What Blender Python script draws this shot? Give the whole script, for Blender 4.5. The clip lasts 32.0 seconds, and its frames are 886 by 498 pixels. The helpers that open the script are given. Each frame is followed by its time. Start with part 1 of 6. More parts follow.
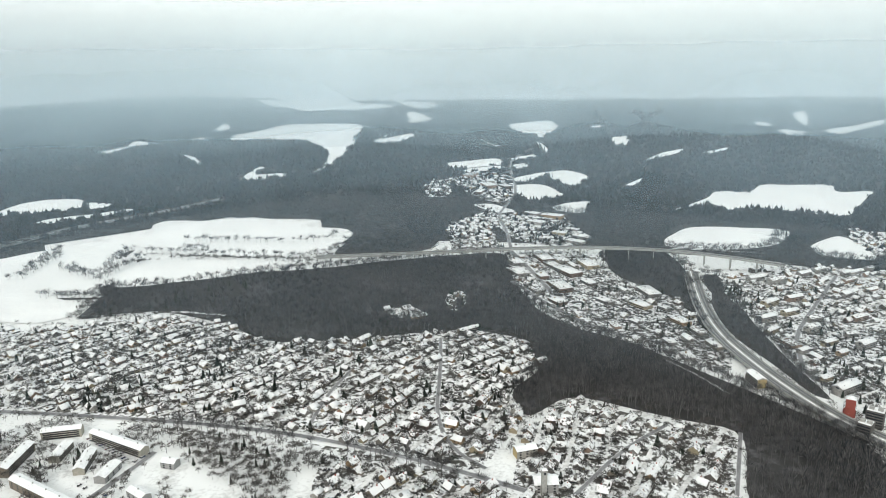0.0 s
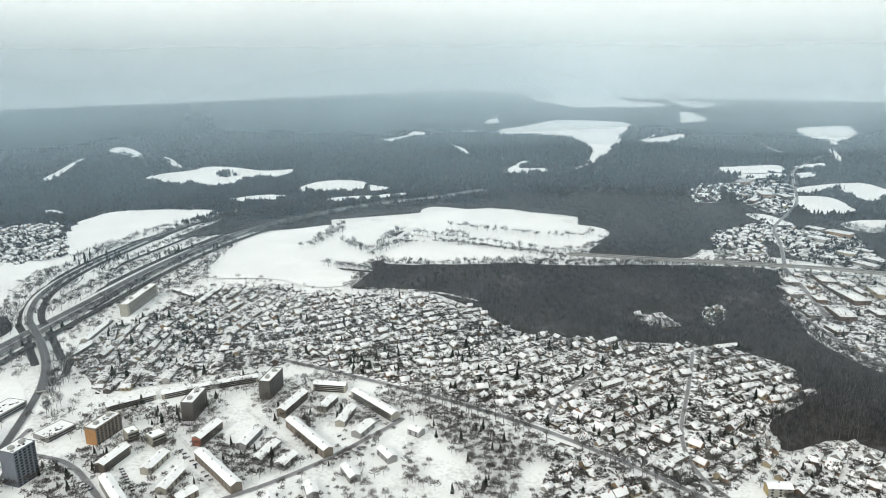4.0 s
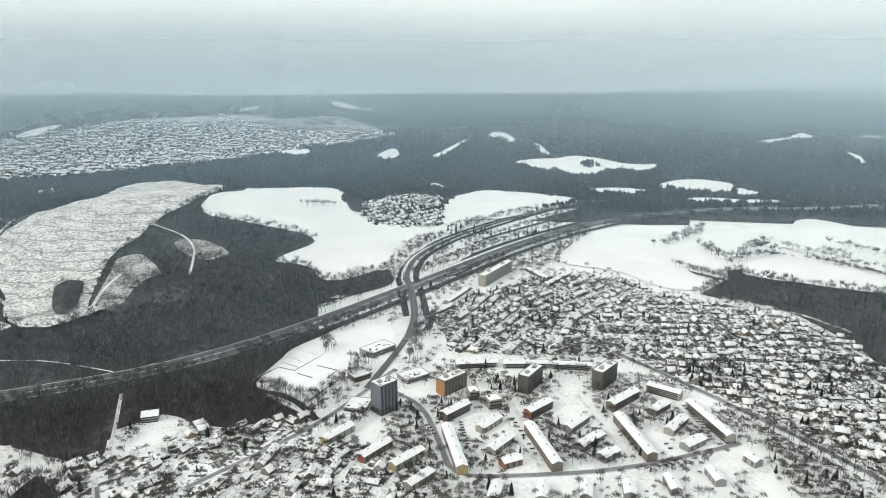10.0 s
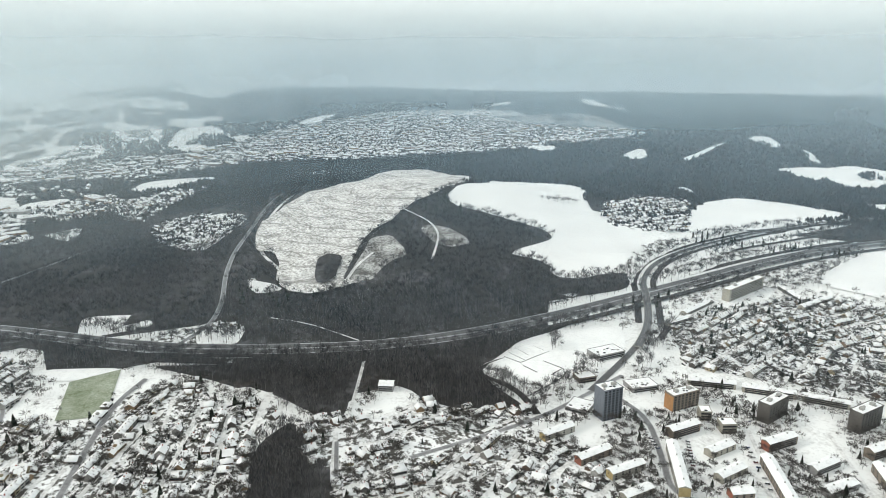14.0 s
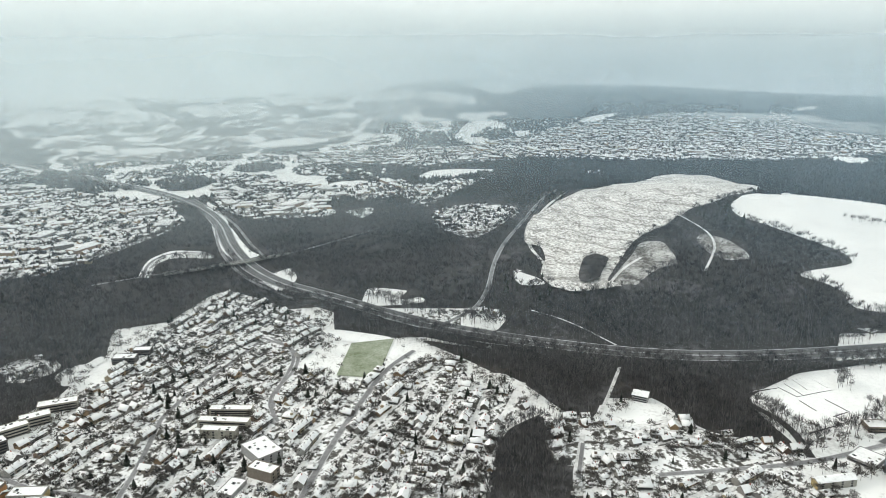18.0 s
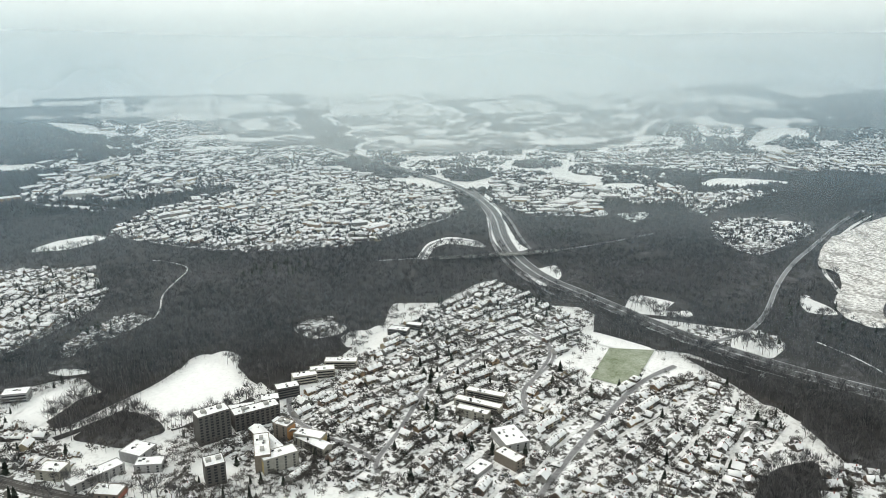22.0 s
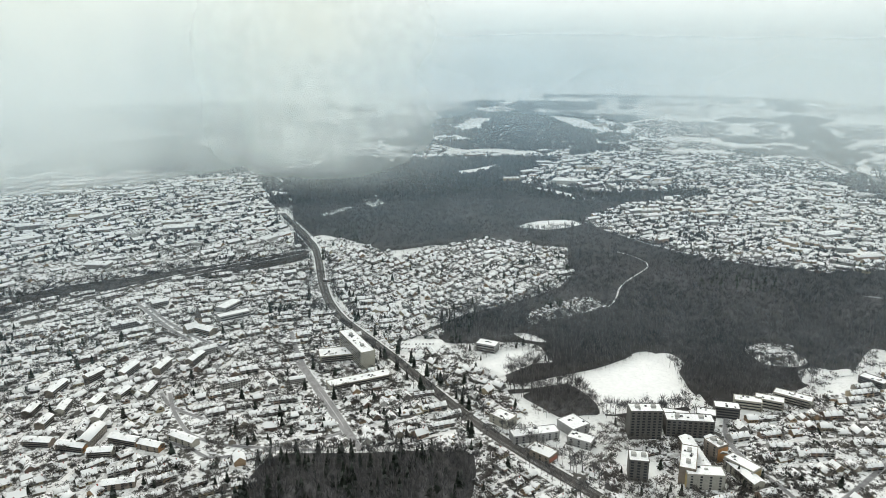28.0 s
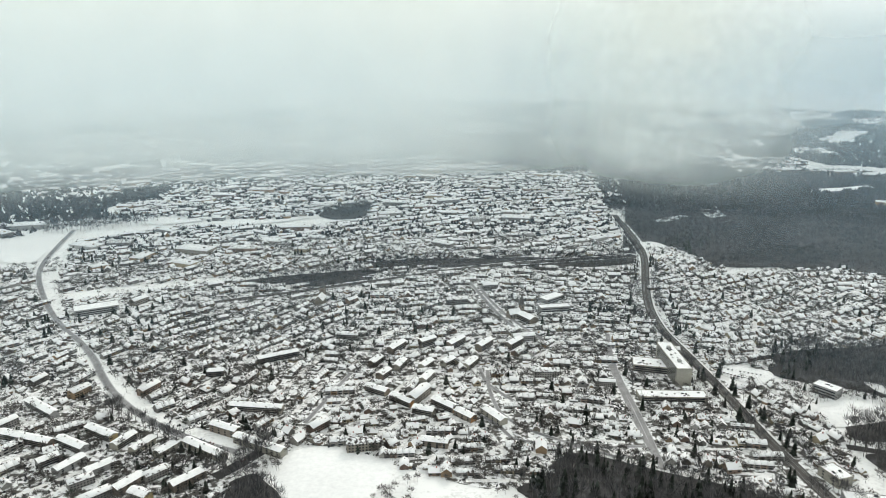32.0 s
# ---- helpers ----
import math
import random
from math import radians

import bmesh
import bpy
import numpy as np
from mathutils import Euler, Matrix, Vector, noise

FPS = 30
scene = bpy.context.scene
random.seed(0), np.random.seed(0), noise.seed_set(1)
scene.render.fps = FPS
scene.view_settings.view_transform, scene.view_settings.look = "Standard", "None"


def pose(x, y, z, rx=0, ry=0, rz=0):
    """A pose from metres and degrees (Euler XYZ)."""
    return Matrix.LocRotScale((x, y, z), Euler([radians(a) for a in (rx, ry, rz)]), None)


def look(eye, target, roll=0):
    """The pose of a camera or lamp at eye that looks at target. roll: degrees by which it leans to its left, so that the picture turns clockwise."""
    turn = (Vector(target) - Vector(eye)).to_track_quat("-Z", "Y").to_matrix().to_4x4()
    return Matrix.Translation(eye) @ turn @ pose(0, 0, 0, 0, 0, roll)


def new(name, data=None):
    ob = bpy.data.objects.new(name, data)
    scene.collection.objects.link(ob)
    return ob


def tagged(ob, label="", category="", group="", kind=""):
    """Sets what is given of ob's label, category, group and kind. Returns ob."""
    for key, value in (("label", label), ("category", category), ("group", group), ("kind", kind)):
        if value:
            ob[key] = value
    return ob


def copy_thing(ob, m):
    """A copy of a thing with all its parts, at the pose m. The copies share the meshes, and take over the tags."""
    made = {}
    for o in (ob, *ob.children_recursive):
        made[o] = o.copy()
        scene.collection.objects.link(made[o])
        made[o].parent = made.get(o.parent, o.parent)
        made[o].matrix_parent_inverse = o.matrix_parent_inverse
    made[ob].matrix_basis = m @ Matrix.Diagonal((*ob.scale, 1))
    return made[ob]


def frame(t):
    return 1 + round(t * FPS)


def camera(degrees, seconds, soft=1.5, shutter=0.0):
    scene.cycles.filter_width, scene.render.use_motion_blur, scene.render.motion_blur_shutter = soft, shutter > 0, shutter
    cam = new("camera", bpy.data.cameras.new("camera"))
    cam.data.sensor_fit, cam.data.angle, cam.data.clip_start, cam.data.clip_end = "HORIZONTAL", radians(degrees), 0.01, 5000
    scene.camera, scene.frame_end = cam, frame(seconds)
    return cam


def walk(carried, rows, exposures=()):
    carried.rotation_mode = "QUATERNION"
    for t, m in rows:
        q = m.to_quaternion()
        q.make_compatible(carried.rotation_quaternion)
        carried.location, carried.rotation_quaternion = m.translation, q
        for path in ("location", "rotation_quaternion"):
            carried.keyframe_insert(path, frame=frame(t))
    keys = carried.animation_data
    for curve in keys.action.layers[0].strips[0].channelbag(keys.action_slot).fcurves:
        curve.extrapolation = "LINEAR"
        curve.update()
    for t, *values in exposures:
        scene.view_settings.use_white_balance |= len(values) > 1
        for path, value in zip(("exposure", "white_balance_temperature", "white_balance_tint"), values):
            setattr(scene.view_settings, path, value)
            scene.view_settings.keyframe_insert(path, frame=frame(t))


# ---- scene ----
# One hovering viewpoint, 370 m above a snowy valley town, that turns to its left.
EYE = 370.0
cam = camera(63.45, 32.0, soft=0.8)
PATH = [  # seconds, yaw, pitch, roll
    (0, 0.00, -14.94, 0.61), (0.5, 2.46, -14.93, 0.65), (1, 4.90, -14.94, 0.65), (1.5, 7.35, -14.93, 0.66),
    (2, 9.84, -14.92, 0.69), (2.5, 12.54, -14.94, 0.69), (3, 15.29, -14.94, 0.67), (3.5, 18.09, -14.96, 0.58),
    (4, 20.84, -15.01, 0.46), (4.5, 23.51, -15.05, 0.41), (6.5, 33.22, -15.18, 0.18), (7, 35.61, -15.22, 0.15),
    (7.5, 37.88, -15.26, 0.18), (8, 40.24, -15.31, 0.13), (8.5, 42.55, -15.34, 0.10), (9, 44.83, -15.38, 0.09),
    (9.5, 47.11, -15.41, 0.12), (10, 49.44, -15.43, 0.12), (10.5, 51.78, -15.45, 0.14), (11, 54.15, -15.48, 0.10),
    (11.5, 56.51, -15.50, 0.11), (12, 58.94, -15.52, 0.14), (12.5, 61.45, -15.55, 0.08), (13, 63.93, -15.58, 0.12),
    (13.5, 66.36, -15.60, 0.13), (14, 68.86, -15.62, 0.11), (14.5, 71.38, -15.63, 0.06), (16.5, 82.20, -15.69, 0.04),
    (17, 85.10, -15.71, 0.04), (17.5, 87.92, -15.73, 0.04), (18, 90.77, -15.75, 0.01), (18.5, 93.64, -15.74, -0.04),
    (19, 96.52, -15.77, -0.07), (19.5, 99.36, -15.78, -0.09), (20, 102.06, -15.81, -0.01), (20.5, 104.74, -15.80, -0.03),
    (21, 107.42, -15.81, -0.04), (21.5, 110.08, -15.82, -0.06), (22, 112.74, -15.82, -0.07), (22.5, 115.55, -15.80, -0.06),
    (23, 118.46, -15.79, -0.04), (23.5, 121.50, -15.81, -0.05), (24, 124.49, -15.80, -0.08), (24.5, 127.50, -15.79, -0.09),
    (25, 130.46, -15.82, -0.09), (25.5, 133.52, -15.82, -0.14), (27.5, 146.36, -15.76, -0.09), (28, 149.89, -15.76, -0.11),
    (28.5, 153.32, -15.76, -0.07), (29, 156.75, -15.76, -0.09), (29.5, 160.16, -15.76, -0.10), (30, 163.43, -15.77, -0.16),
    (30.5, 166.90, -15.74, -0.17), (31, 170.62, -15.72, -0.19), (31.5, 174.11, -15.72, -0.14), (32, 176.67, -15.79, -0.36),
]
walk(cam, [(t, pose(0, 0, EYE, 90 + pitch, roll, yaw)) for t, yaw, pitch, roll in PATH],
     [(0, 0.0, 6580, 10), (14, 0.05, 6600, 10), (22, 0.13, 6740, 10), (32, 0.07, 6680, 10)])

# ---- light: overcast winter noon ----
SUN_AZ, SUN_EL = 200.0, 32.0
world = bpy.data.worlds.new("overcast_sky")
scene.world = world
world.use_nodes = True
wn, wl = world.node_tree.nodes, world.node_tree.links
sky = wn.new("ShaderNodeTexSky")
sky.sky_type, sky.sun_disc = "NISHITA", False
sky.sun_elevation, sky.sun_rotation = radians(SUN_EL), radians(SUN_AZ)
sky.air_density, sky.dust_density, sky.ozone_density = 1.0, 5.0, 1.5
veil = wn.new("ShaderNodeMix")
veil.data_type = "RGBA"
veil.inputs["Factor"].default_value = 0.85
wl.new(sky.outputs[0], veil.inputs["A"])
veil.inputs["B"].default_value = (8.3, 8.8, 8.5, 1)
wl.new(veil.outputs["Result"], wn["Background"].inputs["Color"])
wn["Background"].inputs["Strength"].default_value = 0.132
sun = new("sun", bpy.data.lights.new("sun", "SUN"))
sun.data.energy, sun.data.angle, sun.data.color = 1.3, radians(14), (1.0, 0.95, 0.87)
sun.matrix_world = look((-math.sin(radians(-SUN_AZ)) * 100, math.cos(radians(SUN_AZ)) * 100, 100 * math.tan(radians(SUN_EL))), (0, 0, 0))


# ---- materials ----
def material(name, rough=0.8, spec=0.2):
    m = bpy.data.materials.new(name)
    m.use_nodes = True
    b = m.node_tree.nodes["Principled BSDF"]
    b.inputs["Roughness"].default_value = rough
    b.inputs["Specular IOR Level"].default_value = spec
    return m, m.node_tree.nodes, m.node_tree.links, b


def noise_node(n, l, scale, detail=4, rough=0.6, coords="Object"):
    """Noise whose grain is 1/scale metres."""
    tc = n.new("ShaderNodeTexCoord")
    t = n.new("ShaderNodeTexNoise")
    t.inputs["Scale"].default_value, t.inputs["Detail"].default_value, t.inputs["Roughness"].default_value = scale, detail, rough
    l.new(tc.outputs[coords], t.inputs["Vector"])
    return t.outputs["Fac"]


def ramp(n, l, fac, *stops):
    r = n.new("ShaderNodeValToRGB")
    e = r.color_ramp.elements
    while len(e) < len(stops):
        e.new(0.5)
    for el, (p, c) in zip(e, stops):
        el.position, el.color = p, (*c, 1) if len(c) == 3 else c
    l.new(fac, r.inputs["Fac"])
    return r.outputs["Color"]


def mix(n, l, fac, a, b, mode="MIX"):
    m = n.new("ShaderNodeMix")
    m.data_type, m.blend_type = "RGBA", mode
    for key, v in (("Factor", fac), ("A", a), ("B", b)):
        if isinstance(v, bpy.types.NodeSocket):
            l.new(v, m.inputs[key])
        else:
            m.inputs[key].default_value = v if isinstance(v, float) else (*v, 1)
    return m.outputs["Result"]


def bump(n, l, b, height, dist, strength=0.6):
    u = n.new("ShaderNodeBump")
    u.inputs["Distance"].default_value, u.inputs["Strength"].default_value = dist, strength
    l.new(height, u.inputs["Height"])
    l.new(u.outputs[0], b.inputs["Normal"])


def grey(v):
    return (v, v, v)


def patchy(name, low, high, fine, coarse, a0, a1, bumpy=0.2, rough=0.8, shift=0.5):
    """Two colours mixed by a fine and a coarse noise."""
    m, n, l, b = material(name, rough)
    f, c = noise_node(n, l, fine), noise_node(n, l, coarse, 3)
    both = n.new("ShaderNodeMix")
    both.inputs["Factor"].default_value = shift
    l.new(f, both.inputs["A"])
    l.new(c, both.inputs["B"])
    col = ramp(n, l, both.outputs["Result"], (a0, low), (a1, high))
    l.new(col, b.inputs["Base Color"])
    bump(n, l, b, f, bumpy)
    return m


SNOW = patchy("snow", (0.56, 0.56, 0.56), (0.81, 0.82, 0.82), 0.25, 0.03, 0.34, 0.5, 0.3)
FIELD_SNOW = patchy("field_snow", (0.68, 0.69, 0.70), (0.84, 0.85, 0.85), 0.2, 0.012, 0.3, 0.6, 0.2)
GARDEN = patchy("garden_snow_and_soil", (0.09, 0.087, 0.08), (0.80, 0.81, 0.82), 0.17, 0.05, 0.455, 0.525, 0.4, shift=0.4)
LITTER = patchy("woodland_floor", (0.045, 0.044, 0.045), (0.18, 0.18, 0.19), 0.09, 0.012, 0.52, 0.76, 0.5)
GRASS = patchy("thin_snow_on_grass", (0.12, 0.15, 0.08), (0.42, 0.45, 0.38), 0.5, 0.03, 0.35, 0.68)
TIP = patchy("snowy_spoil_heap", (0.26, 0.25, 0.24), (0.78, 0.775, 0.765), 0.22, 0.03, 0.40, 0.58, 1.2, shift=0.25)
FELLED = patchy("felled_slope", (0.10, 0.095, 0.09), (0.62, 0.62, 0.61), 0.28, 0.03, 0.42, 0.64, 1.0)
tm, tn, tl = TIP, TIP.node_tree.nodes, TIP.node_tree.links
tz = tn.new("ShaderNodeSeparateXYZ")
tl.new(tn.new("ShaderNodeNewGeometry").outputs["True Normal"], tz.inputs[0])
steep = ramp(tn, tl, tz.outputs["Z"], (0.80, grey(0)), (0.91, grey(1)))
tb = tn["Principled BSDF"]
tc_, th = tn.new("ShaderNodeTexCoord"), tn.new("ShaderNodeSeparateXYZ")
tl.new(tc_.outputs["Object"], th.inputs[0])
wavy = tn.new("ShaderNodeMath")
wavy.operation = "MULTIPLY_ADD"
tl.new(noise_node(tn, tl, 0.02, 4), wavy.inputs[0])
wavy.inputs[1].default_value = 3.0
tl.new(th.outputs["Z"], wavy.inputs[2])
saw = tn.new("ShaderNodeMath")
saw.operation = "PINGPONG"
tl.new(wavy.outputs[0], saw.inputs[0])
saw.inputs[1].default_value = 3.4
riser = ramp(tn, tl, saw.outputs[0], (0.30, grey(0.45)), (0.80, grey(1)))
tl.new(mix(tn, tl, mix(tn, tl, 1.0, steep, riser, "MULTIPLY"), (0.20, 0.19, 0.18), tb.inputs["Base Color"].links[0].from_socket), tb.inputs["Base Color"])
BALLAST = patchy("dark_ballast", (0.045, 0.043, 0.042), (0.11, 0.105, 0.10), 0.4, 0.03, 0.3, 0.7, 0.05)
ASPHALT = patchy("wet_asphalt", (0.055, 0.056, 0.06), (0.14, 0.14, 0.145), 0.3, 0.02, 0.3, 0.7, 0.02, 0.5)
STREET = patchy("slushy_street", (0.10, 0.10, 0.105), (0.30, 0.30, 0.31), 0.35, 0.03, 0.3, 0.65, 0.03, 0.6)
SLUSH = patchy("road_slush", (0.22, 0.22, 0.23), (0.62, 0.63, 0.64), 0.5, 0.03, 0.35, 0.65, 0.05)
CONCRETE = patchy("weathered_concrete", (0.26, 0.26, 0.25), (0.42, 0.42, 0.40), 0.6, 0.05, 0.3, 0.7, 0.03)


def by_random(name, island, stops, dirt=0.3, rough=0.8):
    """Walls and the like, whose colour differs from one to the next."""
    m, n, l, b = material(name, rough)
    if island:
        pick = n.new("ShaderNodeNewGeometry").outputs["Random Per Island"]
    else:
        pick = n.new("ShaderNodeObjectInfo").outputs["Random"]
    r = n.new("ShaderNodeValToRGB")
    r.color_ramp.interpolation = "CONSTANT"
    e = r.color_ramp.elements
    while len(e) < len(stops):
        e.new(0.5)
    for i, (el, c) in enumerate(zip(e, stops)):
        el.position, el.color = i / len(stops), (*c, 1)
    l.new(pick, r.inputs["Fac"])
    f = noise_node(n, l, 0.7)
    stain = ramp(n, l, f, (0.3, grey(1 - dirt)), (0.65, grey(1)))
    l.new(mix(n, l, 1.0, r.outputs["Color"], stain, "MULTIPLY"), b.inputs["Base Color"])
    return m


PLASTER = [(0.34, 0.335, 0.32), (0.42, 0.415, 0.40), (0.22, 0.21, 0.20), (0.27, 0.245, 0.21), (0.16, 0.12, 0.10), (0.38, 0.37, 0.35),
           (0.17, 0.165, 0.16), (0.30, 0.29, 0.28), (0.12, 0.11, 0.10), (0.36, 0.31, 0.22), (0.22, 0.215, 0.21), (0.28, 0.27, 0.255), (0.32, 0.23, 0.15), (0.28, 0.21, 0.17)]
WALL = by_random("house_plaster", False, PLASTER)
WALLS = by_random("house_walls", True, PLASTER)


def roof_material(name, island):
    """Snow on tiles: the snow has slid off in places."""
    m, n, l, b = material(name, 0.75)
    pick = n.new("ShaderNodeNewGeometry").outputs["Random Per Island"] if island else n.new("ShaderNodeObjectInfo").outputs["Random"]
    f = noise_node(n, l, 0.35, 5)
    add = n.new("ShaderNodeMath")
    add.operation = "MULTIPLY_ADD"
    l.new(pick, add.inputs[0])
    add.inputs[1].default_value = 0.30
    l.new(f, add.inputs[2])
    cover = ramp(n, l, add.outputs[0], (0.45, grey(0)), (0.54, grey(1)))
    tile = ramp(n, l, pick, (0.2, (0.06, 0.05, 0.05)), (0.9, (0.12, 0.06, 0.045)))
    l.new(mix(n, l, cover, tile, (0.80, 0.81, 0.82)), b.inputs["Base Color"])
    bump(n, l, b, f, 0.15)
    return m


ROOF = roof_material("snowy_roof", False)
ROOFS = roof_material("snowy_roofs", True)
FLAT_ROOF = patchy("flat_roof_snow", (0.60, 0.61, 0.62), (0.84, 0.85, 0.86), 0.5, 0.08, 0.3, 0.5, 0.1)
PAINT = {}
for key, c in (("grey", (0.33, 0.33, 0.33)), ("slate", (0.17, 0.19, 0.22)), ("dark", (0.12, 0.115, 0.11)), ("orange", (0.42, 0.23, 0.11)), ("cream", (0.37, 0.355, 0.31)),
               ("brown", (0.22, 0.19, 0.16)), ("yellow", (0.45, 0.36, 0.19)), ("red", (0.34, 0.14, 0.10)), ("pale", (0.35, 0.34, 0.31))):
    PAINT[key] = patchy("facade_" + key, tuple(v * 0.75 for v in c), c, 0.5, 0.06, 0.35, 0.6, 0.03)
BRICK = patchy("red_brick", (0.22, 0.055, 0.045), (0.34, 0.09, 0.07), 0.8, 0.08, 0.35, 0.65, 0.03)
GLASS, gn, gl, gb = material("window_glass", 0.12, 0.5)
gb.inputs["Base Color"].default_value = (0.03, 0.034, 0.04, 1)
DOOR = patchy("door_wood", (0.07, 0.045, 0.03), (0.12, 0.08, 0.05), 2, 0.3, 0.3, 0.7, 0.01)
BARK = patchy("bark", (0.035, 0.03, 0.026), (0.075, 0.066, 0.058), 1.2, 0.2, 0.3, 0.7, 0.05)


def twig_material(name, a, b_, frost, vary=0.5):
    m, n, l, b = material(name, 0.9, 0.1)
    pick = n.new("ShaderNodeNewGeometry").outputs["Random Per Island"]
    c = noise_node(n, l, 0.006, 5, 0.7)
    col = mix(n, l, 1.0, ramp(n, l, c, (0.36, a), (0.64, b_)), ramp(n, l, pick, (0.0, grey(1 - vary)), (1.0, grey(1 + 1.2 * vary))), "MULTIPLY")
    lit = ramp(n, l, pick, (0.80, grey(0)), (0.97, grey(1)))
    col = mix(n, l, mix(n, l, 1.0, lit, grey(frost), "MULTIPLY"), col, (0.55, 0.57, 0.58))
    l.new(col, b.inputs["Base Color"])
    back, half = n.new("ShaderNodeBsdfTranslucent"), n.new("ShaderNodeMixShader")
    l.new(col, back.inputs["Color"])
    half.inputs["Fac"].default_value = 0.4
    l.new(b.outputs[0], half.inputs[1])
    l.new(back.outputs[0], half.inputs[2])
    l.new(half.outputs[0], n["Material Output"].inputs["Surface"])
    return m


TWIGS = twig_material("bare_twigs", (0.037, 0.041, 0.048), (0.095, 0.094, 0.098), 0.0, 0.4)
GARDEN_TWIGS = twig_material("garden_twigs", (0.058, 0.056, 0.054), (0.125, 0.117, 0.110), 0.03, 0.3)
STEMS = patchy("grey_stems", (0.08, 0.079, 0.08), (0.19, 0.187, 0.186), 0.5, 0.03, 0.35, 0.65, 0.02)
NEEDLES = twig_material("conifer_needles", (0.024, 0.031, 0.027), (0.044, 0.054, 0.044), 0.15)
CANOPY = twig_material("far_bare_wood", (0.030, 0.032, 0.036), (0.070, 0.070, 0.073), 0.0, 0.12)
CARS = by_random("car_paint", False, [(0.03, 0.03, 0.035), (0.35, 0.35, 0.36), (0.6, 0.6, 0.6), (0.10, 0.02, 0.02), (0.03, 0.05, 0.12), (0.08, 0.08, 0.09)], 0.1, 0.35)
RUBBER, rn, rl, rb = material("tyre_rubber", 0.9)
rb.inputs["Base Color"].default_value = (0.02, 0.02, 0.02, 1)


def mist_material(name, thick, colour, low, high, scale, fade=(300, 560), half_width=None, uneven=0.35, ends=0.3):
    """Veil with the haze put into its colour: lets most of the light pass, thins out towards the ground."""
    m = bpy.data.materials.new(name)
    m.use_nodes = True
    n, l = m.node_tree.nodes, m.node_tree.links
    n.remove(n["Principled BSDF"])
    out = n["Material Output"]
    clear, fog, back = n.new("ShaderNodeBsdfTransparent"), n.new("ShaderNodeBsdfDiffuse"), n.new("ShaderNodeBsdfTranslucent")
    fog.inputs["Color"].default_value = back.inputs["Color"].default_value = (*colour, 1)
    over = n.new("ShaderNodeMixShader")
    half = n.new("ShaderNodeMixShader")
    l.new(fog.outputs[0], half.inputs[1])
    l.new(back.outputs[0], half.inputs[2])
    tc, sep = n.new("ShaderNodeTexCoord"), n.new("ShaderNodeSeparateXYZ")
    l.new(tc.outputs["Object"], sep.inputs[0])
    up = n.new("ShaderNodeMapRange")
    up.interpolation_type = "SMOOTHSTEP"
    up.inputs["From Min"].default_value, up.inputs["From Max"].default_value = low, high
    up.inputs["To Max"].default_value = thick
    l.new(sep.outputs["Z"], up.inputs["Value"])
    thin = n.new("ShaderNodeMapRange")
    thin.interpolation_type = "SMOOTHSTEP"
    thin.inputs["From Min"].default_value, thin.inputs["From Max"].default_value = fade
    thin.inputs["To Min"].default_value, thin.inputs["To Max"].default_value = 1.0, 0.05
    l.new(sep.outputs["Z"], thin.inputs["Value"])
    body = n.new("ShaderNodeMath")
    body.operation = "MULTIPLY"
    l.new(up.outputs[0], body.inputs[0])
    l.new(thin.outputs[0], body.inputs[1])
    f = noise_node(n, l, scale, 7, 0.62)
    spread = n.new("ShaderNodeMapRange")
    spread.interpolation_type = "SMOOTHSTEP"
    spread.inputs["From Min"].default_value, spread.inputs["From Max"].default_value = 0.2, 0.8
    spread.inputs["To Min"].default_value, spread.inputs["To Max"].default_value = 1 - uneven, 1 + uneven
    l.new(f, spread.inputs["Value"])
    if half_width:
        out_ = n.new("ShaderNodeMath")
        out_.operation = "ABSOLUTE"
        l.new(sep.outputs["X"], out_.inputs[0])
        edge = n.new("ShaderNodeMapRange")
        edge.interpolation_type = "SMOOTHSTEP"
        edge.inputs["From Min"].default_value, edge.inputs["From Max"].default_value = half_width, half_width * ends
        l.new(out_.outputs[0], edge.inputs["Value"])
        both2 = n.new("ShaderNodeMath")
        both2.operation = "MULTIPLY"
        l.new(edge.outputs[0], both2.inputs[0])
        l.new(spread.outputs[0], both2.inputs[1])
        spread = both2
    mul = n.new("ShaderNodeMath")
    mul.operation, mul.use_clamp = "MULTIPLY", True
    l.new(body.outputs[0], mul.inputs[0])
    l.new(spread.outputs[0], mul.inputs[1])
    l.new(mul.outputs[0], over.inputs["Fac"])
    l.new(clear.outputs[0], over.inputs[1])
    l.new(half.outputs[0], over.inputs[2])
    l.new(over.outputs[0], out.inputs["Surface"])
    return m


# ---- ground ----
FAR = 4650.0
HILLS = ((4, 2050, 60, 380), (12, 2350, 50, 420), (70, 1560, 58, 260), (76, 1480, 30, 230), (-22, 2700, 70, 420),
         (-8, 3300, 60, 450), (48, 3500, 90, 380), (33, 3700, 70, 450), (88, 4100, 90, 420), (74, 4000, 60, 350),
         (140, 2050, 35, 330), (176, 2700, 35, 300), (-30, 3900, 60, 500), (20, 4200, 60, 500),
         (47, 2800, 70, 210), (38, 2900, 60, 190), (26, 2700, 55, 240), (-14, 2550, 55, 230), (-27, 2500, 65, 240), (57, 3100, 60, 240),
         (94, 3300, 70, 260), (5, 3000, 45, 220))


